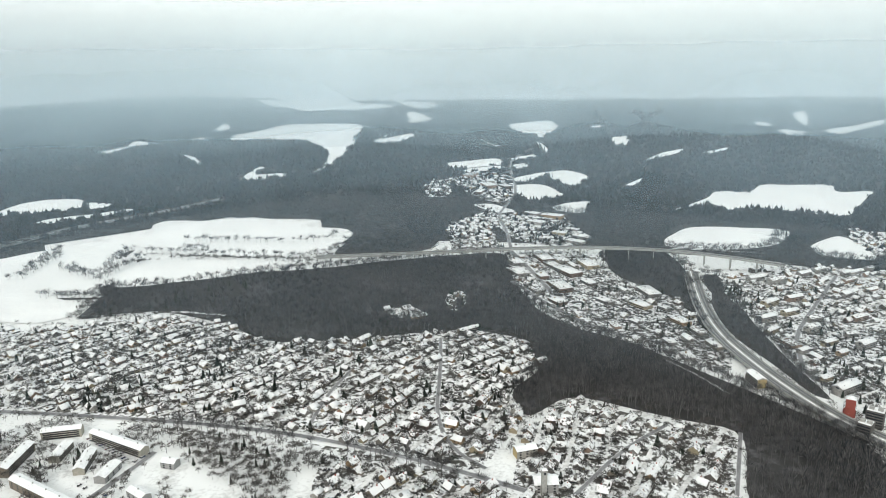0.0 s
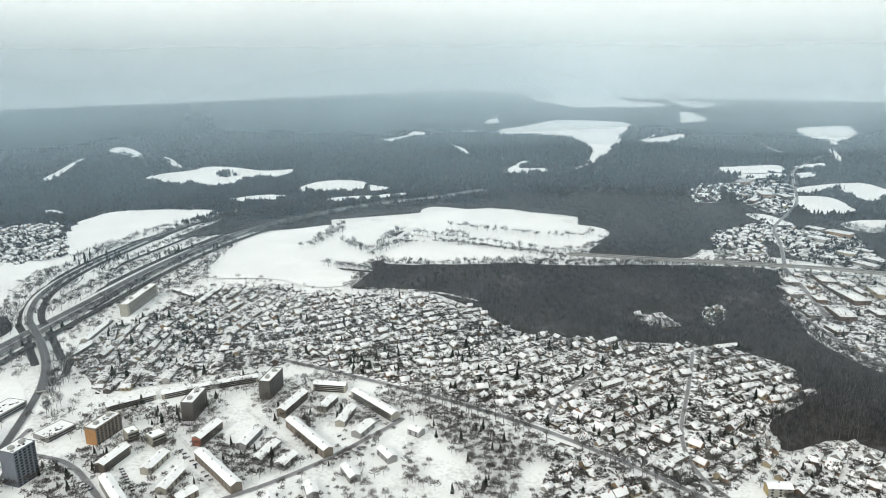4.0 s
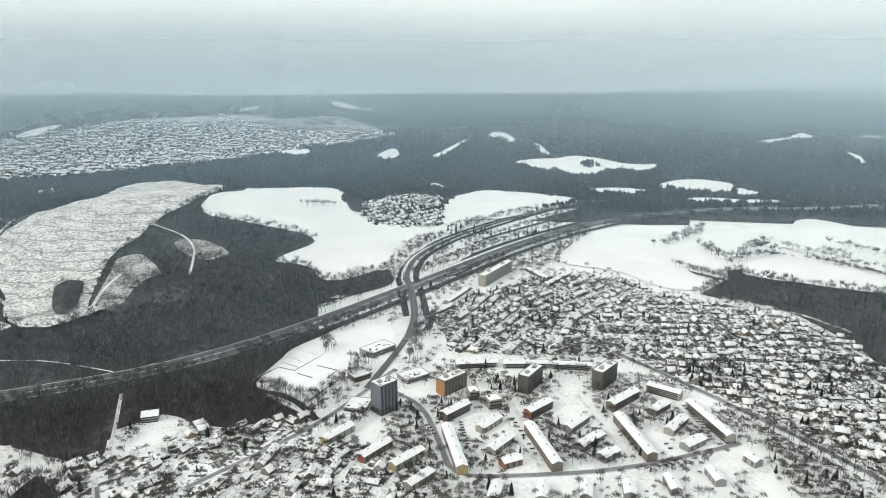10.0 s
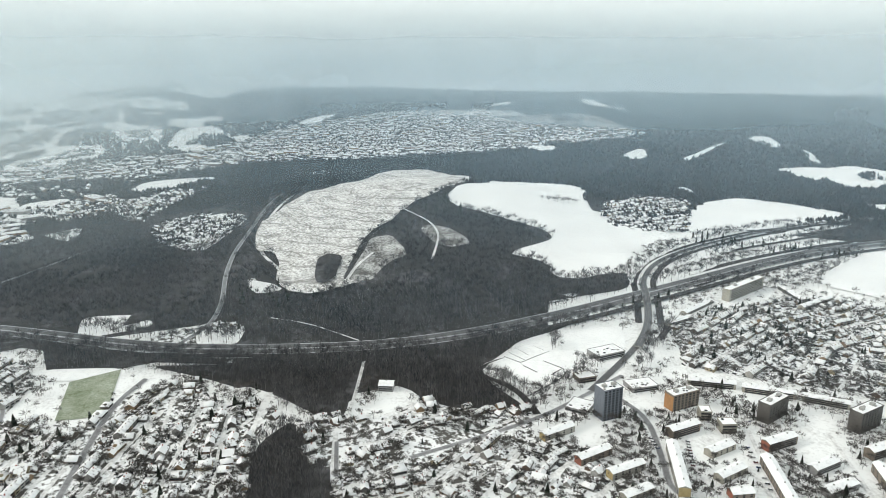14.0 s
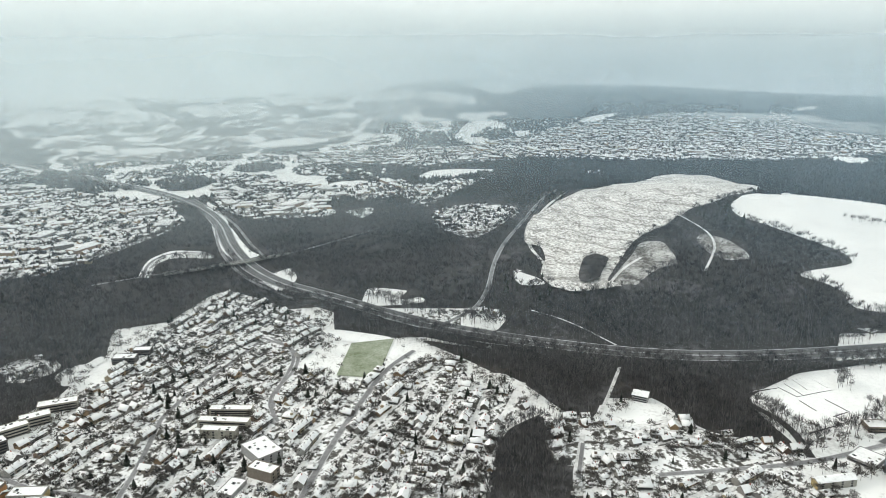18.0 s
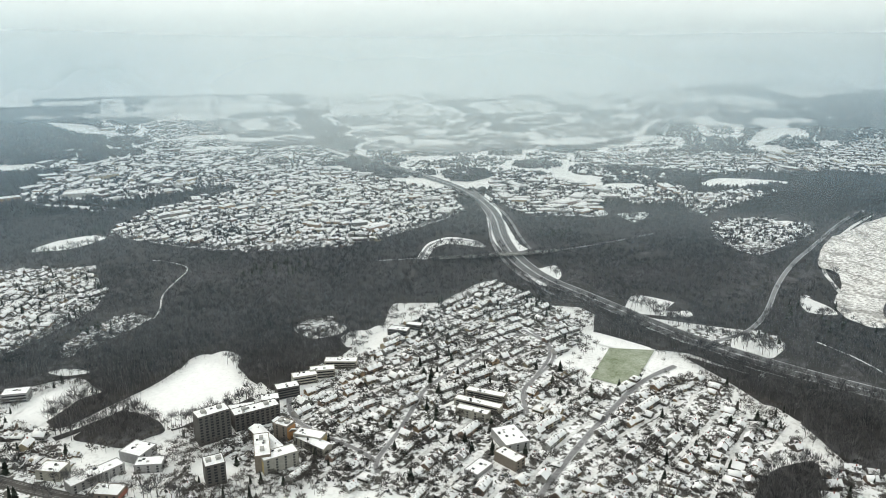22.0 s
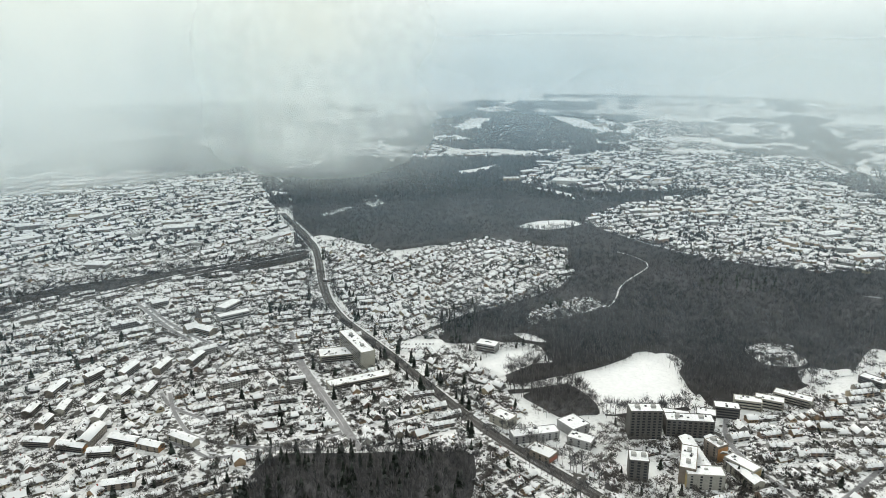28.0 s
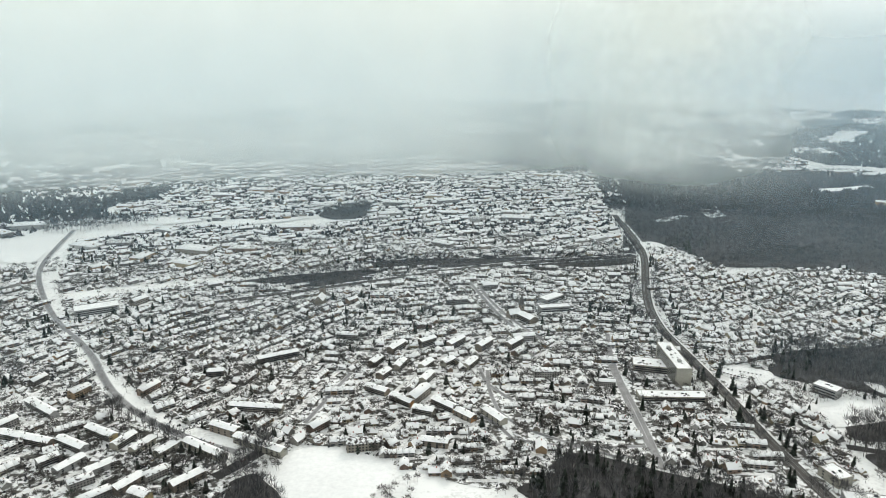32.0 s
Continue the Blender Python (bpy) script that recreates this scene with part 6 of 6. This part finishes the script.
x, y = thinned(*feathered(*scatter(7.4, 400, 1120, 1), True))
dark = (np.abs(np.degrees(np.arctan2(-x, y)) % 360 - 158) < 11) & (nrng.random(len(x)) < 0.3)
crowd("wood_conifers", planted(x[dark], y[dark], 12, 20, SPRUCE), (NEEDLES,), "tall dark conifers at the edge of the near wood", "woodland")
x, y = x[~dark], y[~dark]
crowd("near_wood", planted(x, y, 14, 24, DENSE), (TWIGS, STEMS), "dense bare winter trees of the near woods", "woodland")
x, y = thinned(*feathered(*scatter(10.0, 880, 1700, 1), False))
stand = (np.sin(x / 83 + 1.9 * np.sin(y / 120)) + np.sin(y / 71 + 1.4 * np.cos(x / 97)) > 1.6) & (nrng.random(len(x)) < 0.35)
crowd("spruce_stand", planted(x[stand], y[stand], 10, 16, SPRUCE), (NEEDLES,), "dark spruce stands within the bare woods", "woodland")
x, y = x[~stand], y[~stand]
crowd("middle_wood", planted(x, y, 14, 21, PLAIN, (1.0, 1.4)), (TWIGS, STEMS), "bare winter woodland beyond the town", "woodland")
x, y = scatter(18.5, 1700, FAR - 60, 1)
crowd("far_wood", planted(x, y, 12, 19, TUFT, (1.3, 1.9)), (CANOPY,), "far wooded hills in winter", "woodland")


x, y = scatter(9, 600, 1700, 6, 0.5)
crowd("brush", planted(x, y, 3, 8, PLAIN), (TWIGS, STEMS), "young bare trees and brush on the felled slope", "woodland")


def free(x, y, r):
    ok = []
    for a, b in zip(x, y):
        i, j = int(a // 24), int(b // 24)
        ok.append(all((u - a) ** 2 + (v - b) ** 2 > (q * 0.8 + r) ** 2 for p in (-1, 0, 1) for s in (-1, 0, 1) for u, v, q in TAKEN.get((i + p, j + s), ())))
    return np.array(ok, bool)


x, y = scatter(5.8, 400, 1400, 3)
tuft = np.sin(x / 23 + 1.7 * np.sin(y / 41)) + np.sin(y / 27 + 1.3 * np.sin(x / 47))
rim = np.zeros((N, N), bool)
for di, dj in ((-3, 0), (3, 0), (0, -3), (0, 3), (-2, -2), (2, 2), (-2, 2), (2, -2)):
    rim |= np.roll(COVER == 1, (di, dj), (0, 1))
ok = free(x, y, 1.0) & (nrng.random(len(x)) < np.where(tuft > 0.5, 0.95, np.where(rim[cells(x), cells(y)], 0.7, 0.5)))
x, y = x[ok], y[ok]
kind = nrng.random(len(x))
d = np.hypot(x, y)
order = np.argsort(d)
single = np.zeros(len(x), bool)
single[order[:260:2]] = True
grove_ = np.sin(x / 61 + 1.1 * np.sin(y / 83)) + np.sin(y / 53) > 0.9
needle = kind > np.where(grove_, 0.62, 0.9)
m = ~needle & ~single
crowd("garden_trees", planted(x[m & (d < 680)], y[m & (d < 680)], 6, 13, SOFT) + planted(x[m & (d >= 680) & (d < 1000)], y[m & (d >= 680) & (d < 1000)], 6, 13, FINE) + planted(x[m & (d >= 1000)], y[m & (d >= 1000)], 7, 13, PLAIN), (GARDEN_TWIGS, STEMS), "bare trees and tall shrubs in snowy gardens", "trees")
m = needle & ~single
e = m & (nrng.random(len(x)) < 0.6)
m &= ~e
crowd("garden_evergreens", planted(x[e], y[e], 6, 14, EVERGREEN), (NEEDLES, STEMS), "dark evergreen trees in snowy gardens", "trees")
crowd("garden_conifers", planted(x[m], y[m], 6, 15, SPRUCE, (1.0, 1.6)), (NEEDLES,), "dark green conifers in snowy gardens", "trees")
x2, y2 = scatter(5.0, 400, 1250, 3, 0.42)
ok = free(x2, y2, 0.6)
crowd("garden_shrubs", planted(x2[ok], y2[ok], 1.5, 3.6, SHRUB, (1.0, 2.0)), (TWIGS,), "dark hedges and shrubs in snowy gardens", "shrubs")
x2, y2 = scatter(7.5, 400, 1400, 0)
ok = free(x2, y2, 1.0) & (nrng.random(len(x2)) < np.where(rim[cells(x2), cells(y2)], 0.75, np.where(np.sin(x2 / 29 + 1.7 * np.sin(y2 / 43)) + np.sin(y2 / 33) > 0.35, 0.5, 0.08)))
x2, y2 = x2[ok], y2[ok]
close = np.hypot(x2, y2) < 640
crowd("scattered_trees", planted(x2[close], y2[close], 6, 13, SOFT) + planted(x2[~close], y2[~close], 7, 14, FINE), (GARDEN_TWIGS, STEMS), "bare trees scattered over snowy open ground", "trees")
x2, y2 = scatter(6.2, 400, 1500, 5, 0.95)
tuft = np.sin(x2 / 17 + 1.7 * np.sin(y2 / 31)) + np.sin(y2 / 19 + 1.3 * np.sin(x2 / 37)) + nrng.normal(0, 0.5, len(x2))
ok = free(x2, y2, 0.6) & (tuft > -0.45)
x2, y2 = x2[ok], y2[ok]
m = nrng.random(len(x2)) < 0.93
near_ = np.hypot(x2, y2) < 700
crowd("estate_trees", planted(x2[m & near_], y2[m & near_], 7, 13, SOFT, (0.9, 1.3)) + planted(x2[m & ~near_], y2[m & ~near_], 7, 13, FINE, (0.9, 1.3)), (GARDEN_TWIGS, STEMS), "bare trees in the snowy grounds between the blocks", "trees")
crowd("estate_conifers", planted(x2[~m], y2[~m], 6, 14, SPRUCE), (NEEDLES,), "dark conifers in the snowy grounds between the blocks", "trees")
x2, y2 = scatter(12.5, 1400, 3500, 3, 0.65)
crowd("far_garden_trees", planted(x2, y2, 7, 12, TUFT, (1.1, 1.7)), (CANOPY,), "far garden trees between the houses", "trees")


def tree_thing(tpl, mat, label, kind):
    v, f, _ = tpl
    ob = thing(kind, pose(0, 0, 0), label, "tree", "single garden trees")
    for nm, m, faces in (("trunk", BARK, f[:3]), ("crown", mat, f[3:])):
        me = bpy.data.meshes.new(nm)
        used = sorted({i for q in faces for i in q})
        at = {i: k for k, i in enumerate(used)}
        me.from_pydata([tuple(v[i]) for i in used], [], [[at[i] for i in q] for q in faces])
        me.materials.append(m)
        o = new(nm, me)
        o.parent = ob
    return ob


BIG = [tree_thing(bare_tree(60 + i, 190, 10, 0.007, 0.2, 0.34), GARDEN_TWIGS, "bare deciduous garden tree with fine twigs", "bare_tree") for i in range(3)]
first = {}
for i, (a, b) in enumerate(zip(x[single], y[single])):
    k, h = i % 3, nrng.uniform(8, 14)
    m = pose(a, b, 0, 0, 0, i * 47.0) @ Matrix.Diagonal((h * 1.05, h * 1.05, h, 1))
    if k in first:
        copy_thing(BIG[k], m)
    first.setdefault(k, m)
for k, m in first.items():
    BIG[k].matrix_world = m


# ---- mist and the distance ----
def ring(name, r, z0, z1, mat, label, az0=-70, az1=245, n=160, kind="structure"):
    bm = bmesh.new()
    rows = []
    for i in range(n + 1):
        a = radians(az0 + (az1 - az0) * i / n)
        rows.append([bm.verts.new((-r * math.sin(a), r * math.cos(a), z)) for z in (z0, z1)])
    for a, b in zip(rows, rows[1:]):
        bm.faces.new((a[0], b[0], b[1], a[1]))
    for f in bm.faces:
        f.smooth = True
    return tagged(link(name, bm, mat), label, kind=kind)


# Tinted veils round the viewpoint stand in for distance haze: bluer near, paler far.
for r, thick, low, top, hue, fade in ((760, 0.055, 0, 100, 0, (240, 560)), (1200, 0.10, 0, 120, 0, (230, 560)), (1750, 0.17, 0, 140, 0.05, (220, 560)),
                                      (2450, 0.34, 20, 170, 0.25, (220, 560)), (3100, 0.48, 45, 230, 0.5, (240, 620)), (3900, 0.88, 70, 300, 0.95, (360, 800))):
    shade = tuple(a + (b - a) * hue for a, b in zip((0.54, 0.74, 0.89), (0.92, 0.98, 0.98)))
    ring("mist_veil", r, 0, 1100, mist_material("mist", thick, shade, low, top, 0.0012, fade, uneven=0.3 if thick < 0.4 else 0.1), "tinted veil standing in for the blue haze of distance")


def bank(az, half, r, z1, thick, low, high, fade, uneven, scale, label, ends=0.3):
    """A veil for the mist over one side of the valley, thinning out at its ends."""
    ob = ring("mist_veil", r, 0, z1, mist_material("mist_veil", thick, (0.93, 0.97, 0.93), low, high, scale, fade, r * math.sin(radians(half)), uneven, ends), label, -half, half, 60)
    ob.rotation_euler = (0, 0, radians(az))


bank(112, 33, 2050, 800, 0.36, 0, 130, (240, 560), 0.3, 0.0012, "pale veil standing in for haze over the motorway side of the valley")
bank(108, 33, 1330, 800, 0.13, 0, 110, (240, 560), 0.3, 0.0014, "thin veil standing in for haze over the junction woods")
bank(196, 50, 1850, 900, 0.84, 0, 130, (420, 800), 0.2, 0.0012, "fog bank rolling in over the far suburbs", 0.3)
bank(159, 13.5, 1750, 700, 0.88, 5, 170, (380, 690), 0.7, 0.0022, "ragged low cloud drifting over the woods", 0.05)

BACK = bpy.data.materials.new("cloudy_distance")
BACK.use_nodes = True
n, l = BACK.node_tree.nodes, BACK.node_tree.links
n.remove(n["Principled BSDF"])
em = n.new("ShaderNodeEmission")
tc, sp = n.new("ShaderNodeTexCoord"), n.new("ShaderNodeSeparateXYZ")
l.new(tc.outputs["Object"], sp.inputs[0])
up = n.new("ShaderNodeMapRange")
up.inputs["From Min"].default_value, up.inputs["From Max"].default_value = 180, 720
l.new(sp.outputs["Z"], up.inputs["Value"])
mp = n.new("ShaderNodeMapping")
mp.inputs["Scale"].default_value = (1, 1, 2.6)
l.new(tc.outputs["Object"], mp.inputs["Vector"])
cl = n.new("ShaderNodeTexNoise")
cl.inputs["Scale"].default_value, cl.inputs["Detail"].default_value = 0.0009, 5
l.new(mp.outputs[0], cl.inputs["Vector"])
wob = n.new("ShaderNodeMath")
wob.operation = "MULTIPLY_ADD"
l.new(cl.outputs["Fac"], wob.inputs[0])
wob.inputs[1].default_value = 1.2
half = n.new("ShaderNodeMath")
half.operation = "SUBTRACT"
l.new(up.outputs[0], half.inputs[0])
half.inputs[1].default_value = 0.58
l.new(half.outputs[0], wob.inputs[2])
col = ramp(n, l, wob.outputs[0], (0.0, (0.54, 0.60, 0.62)), (0.25, (0.64, 0.69, 0.70)), (0.5, (0.76, 0.82, 0.815)), (0.85, (0.86, 0.93, 0.915)))
em.inputs["Strength"].default_value = 1.22
col.node.color_ramp.interpolation = "B_SPLINE"
l.new(col, em.inputs["Color"])
l.new(em.outputs[0], n["Material Output"].inputs["Surface"])
ring("backdrop", FAR + 40, -60, 1700, BACK, "pale overcast sky and misty distance")


# ---- bridges ----
def line_mesh(name, line, side, width, z0, z1, mat, parent, label=""):
    """A bar of even section along a line."""
    p, t = smooth(line, 10)
    n = np.stack([-t[:, 1], t[:, 0]], -1)
    bm = bmesh.new()
    rows = []
    for (x, y), (u, v) in zip(p, n):
        rows.append([bm.verts.new((x + u * o, y + v * o, z)) for o, z in ((side - width / 2, z0), (side + width / 2, z0), (side + width / 2, z1), (side - width / 2, z1))])
    for a, b in zip(rows, rows[1:]):
        for i in range(4):
            j = (i + 1) % 4
            bm.faces.new((a[i], a[j], b[j], b[i]))
    for r in (rows[0], rows[-1]):
        bm.faces.new(r)
    bmesh.ops.recalc_face_normals(bm, faces=bm.faces[:])
    return part(name, bm, mat, parent, label)


def bridge(name, line, width, z, gap, label, lanes):
    ob = thing(name, pose(0, 0, 0), label, "bridge")
    deck = line_mesh("deck", line, 0, width, z - 1.8, z, CONCRETE, ob)
    for s in (-1, 1):
        line_mesh("parapet", line, s * (width / 2 - 0.3), 0.4, z + 0.003, z + 1.1, CONCRETE, ob)
    for o, w in lanes:
        line_mesh("lane", line, o, w, z + 0.003, z + 0.05, ASPHALT, deck, "wet dark lane")
    if width > 16:
        line_mesh("snow_strip", line, 0, 1.6, z + 0.003, z + 0.12, SNOW, deck)
    p, t = smooth(line, gap)
    for (x, y), (u, v) in list(zip(p, t))[1:-1]:
        a = math.atan2(v, u)
        for s in (-1, 1):
            bm = bmesh.new()
            box(bm, -0.9, 0.9, -0.8, 0.8, -1.0, z - 1.8)
            bmesh.ops.bevel(bm, geom=[e for e in bm.edges if abs(e.verts[0].co.z - e.verts[1].co.z) > 1], offset=0.25, segments=1, affect="EDGES")
            o = part("pier", bm, CONCRETE, ob)
            o.location, o.rotation_euler = (x - v * s * width * 0.3, y + u * s * width * 0.3, 0), (0, 0, a)
    return ob


bridge("viaduct", [(-233, 1250), (-29, 1273), (124, 1296), (258, 1303), (409, 1276), (511, 1218), (576, 1166)], 14, 24, 42,
       "long grey concrete viaduct over the works in the valley", ((-3.4, 4.4), (3.4, 4.4)))
bridge("elevated_road", [(424, 1188), (381, 1013), (366, 900), (372, 807), (383, 730), (399, 665), (426, 612)], 24, 9, 36,
       "elevated dual carriageway with wet lanes and snow between", ((-9, 3.2), (-5, 3.2), (5, 3.2), (9, 3.2)))
bridge("overpass", [(-696, 534), (-754, 594), (-858, 666), (-917, 699), (-975, 757)], 11, 6.5, 30, "road bridge across the motorway cutting", ((-2.4, 4.6), (2.4, 4.6)))
bridge("overpass", [(-1130, -480), (-1171, -418), (-1215, -349), (-1262, -300)], 13, 6.5, 24, "concrete bridge of the motorway junction", ((-3, 3), (3, 3)))


# ---- churches ----
def church(x, y, turn, body, mat, tower_h, spire_h, label, l=20, w=11, h=8, tw=6):
    ob = thing("church", pose(x, y, 0, 0, 0, turn), label, "church")
    if body:
        bm = bmesh.new()
        gable_walls(bm, l, w, h, w * 0.5)
        part("nave", bm, mat, ob)
        bm = bmesh.new()
        gable_roof(bm, l, w, h, w * 0.5, 0.5, 0.3)
        part("roof", bm, ROOF, ob)
        for s in (-1, 1):
            for k in range(4):
                o = new("window", PANE_MESH)
                o.parent = ob
                o.location, o.scale, o.rotation_euler = (-l / 2 + (k + 0.5) * l / 4, s * w / 2, h * 0.55), (0.6, 1, 2.4), (0, 0, math.pi if s > 0 else 0)
    tx = -l / 2 - tw / 2 - 0.01
    bm = bmesh.new()
    box(bm, tx - tw / 2, tx + tw / 2, -tw / 2, tw / 2, 0, tower_h)
    part("tower", bm, mat, ob)
    bm = bmesh.new()
    v = [bm.verts.new((tx + a * (tw / 2 + 0.3), b * (tw / 2 + 0.3), tower_h + 0.003)) for a, b in ((-1, -1), (1, -1), (1, 1), (-1, 1))]
    top = bm.verts.new((tx, 0, tower_h + spire_h))
    bm.faces.new(v[::-1])
    for i in range(4):
        bm.faces.new((v[i], v[(i + 1) % 4], top))
    part("spire", bm, ROOF if spire_h < 8 else PAINT["dark"], ob)
    for s in (-1, 1):
        o = new("belfry_opening", PANE_MESH)
        o.parent = ob
        o.location, o.scale, o.rotation_euler = (tx, s * tw / 2, tower_h - 3), (0.8, 1, 1.6), (0, 0, math.pi if s > 0 else 0)


church(427, 690, 60, True, BRICK, 24, 3, "red brick church with a stout tower", 16, 12, 9, 9)
church(90, 549, 8, False, CONCRETE, 26, 1.5, "slender pale concrete bell tower beside a church hall", 8, 6, 6, 4.5)
church(-158, -945, 20, True, PAINT["brown"], 18, 17, "church with a tall dark pointed spire", 18, 11, 8, 6)
church(121, -1010, 80, True, PAINT["brown"], 22, 12, "brownstone church with a pointed tower", 20, 13, 10, 8)


# ---- sports ground walls and goals ----
for line in [[(-757, 391), (-743, 392), (-732, 396)],
             [(-746, 377), (-735, 382), (-720, 385)],
             [(-738, 366), (-727, 371), (-715, 377)],
             [(-715, 377), (-726, 407), (-732, 427)],
             [(-706, 376), (-695, 379), (-684, 383)],
             [(-672, 395), (-679, 407), (-683, 417)],
             [(-709, 405), (-696, 410), (-683, 416)],
             [(-640, 356), (-649, 379), (-662, 405)],
             [(-722, 325), (-731, 345), (-735, 364)],
             [(-764, 412), (-761, 401), (-754, 389)],
             [(-764, 412), (-752, 418), (-736, 421)]]:
    ob = thing("low_wall", pose(0, 0, 0), "low dark wall round snowed-up sports courts", "wall", "walls of the sports ground")
    line_mesh("wall", line, 0, 0.8, 0.2, 2.6, PAINT["dark"], ob)
    line_mesh("coping", line, 0, 0.9, 2.603, 2.75, FLAT_ROOF, ob, "snow on the wall")


# ---- parked cars ----
def car_thing():
    ob = thing("car", pose(0, 0, 0), "parked car, partly dusted with snow", "car", "parked cars")
    bm = bmesh.new()
    box(bm, -2.1, 2.1, -0.88, 0.88, 0.3, 0.95, 0, True)
    bmesh.ops.bevel(bm, geom=bm.edges[:], offset=0.12, segments=1, affect="EDGES")
    part("body", bm, CARS, ob)
    bm = bmesh.new()
    v = box(bm, -1.5, 1.0, -0.78, 0.78, 0.95, 1.45, 0)
    for q in v[4:]:
        q.co.x, q.co.y = q.co.x * 0.72, q.co.y * 0.86
    cabin = part("cabin", bm, GLASS, ob)
    bm = bmesh.new()
    box(bm, -1.05, 0.7, -0.66, 0.66, 1.453, 1.53)
    part("roof", bm, FLAT_ROOF, cabin, "snow on the car's roof")
    for x in (-1.3, 1.3):
        for y in (-0.86, 0.86):
            bm = bmesh.new()
            bmesh.ops.create_cone(bm, cap_ends=True, segments=10, radius1=0.32, radius2=0.32, depth=0.2, matrix=Matrix.Rotation(math.pi / 2, 4, "X"))
            o = part("wheel", bm, RUBBER, ob)
            o.location = (x, y, 0.32)
    return ob


CAR = car_thing()
CAR_PLACES = []


def park(n, x0, y0, x1, y1):
    a = math.degrees(math.atan2(y1 - y0, x1 - x0)) + 90
    for i in range(n):
        if rng.random() < 0.2:
            continue
        k = (i + 0.5) / n
        x, y = x0 + (x1 - x0) * k, y0 + (y1 - y0) * k
        CAR_PLACES.append(pose(x, y, float(lift(x, y, 0.9)), 0, 0, a + rng.uniform(-4, 4)))


park(14, -365, 653, -300, 606)
park(11, -401, 608, -321, 563)
park(7, -297, 562, -319, 522)
park(9, -496, 447, -456, 421)
park(11, -554, 428, -492, 410)
park(7, -504, 531, -487, 536)
park(9, -468, 494, -400, 458)
park(7, -299, 606, -290, 624)
park(6, -534, -183, -545, -145)
park(9, -386, -764, -421, -745)
park(9, -377, -755, -405, -731)
park(6, -484, -419, -509, -414)
park(9, 199, -633, 168, -613)
park(7, 154, -596, 126, -583)
park(6, -319, -747, -311, -698)
park(7, -351, 647, -314, 621)
for m in CAR_PLACES[1:]:
    copy_thing(CAR, m)
CAR.matrix_world = CAR_PLACES[0]
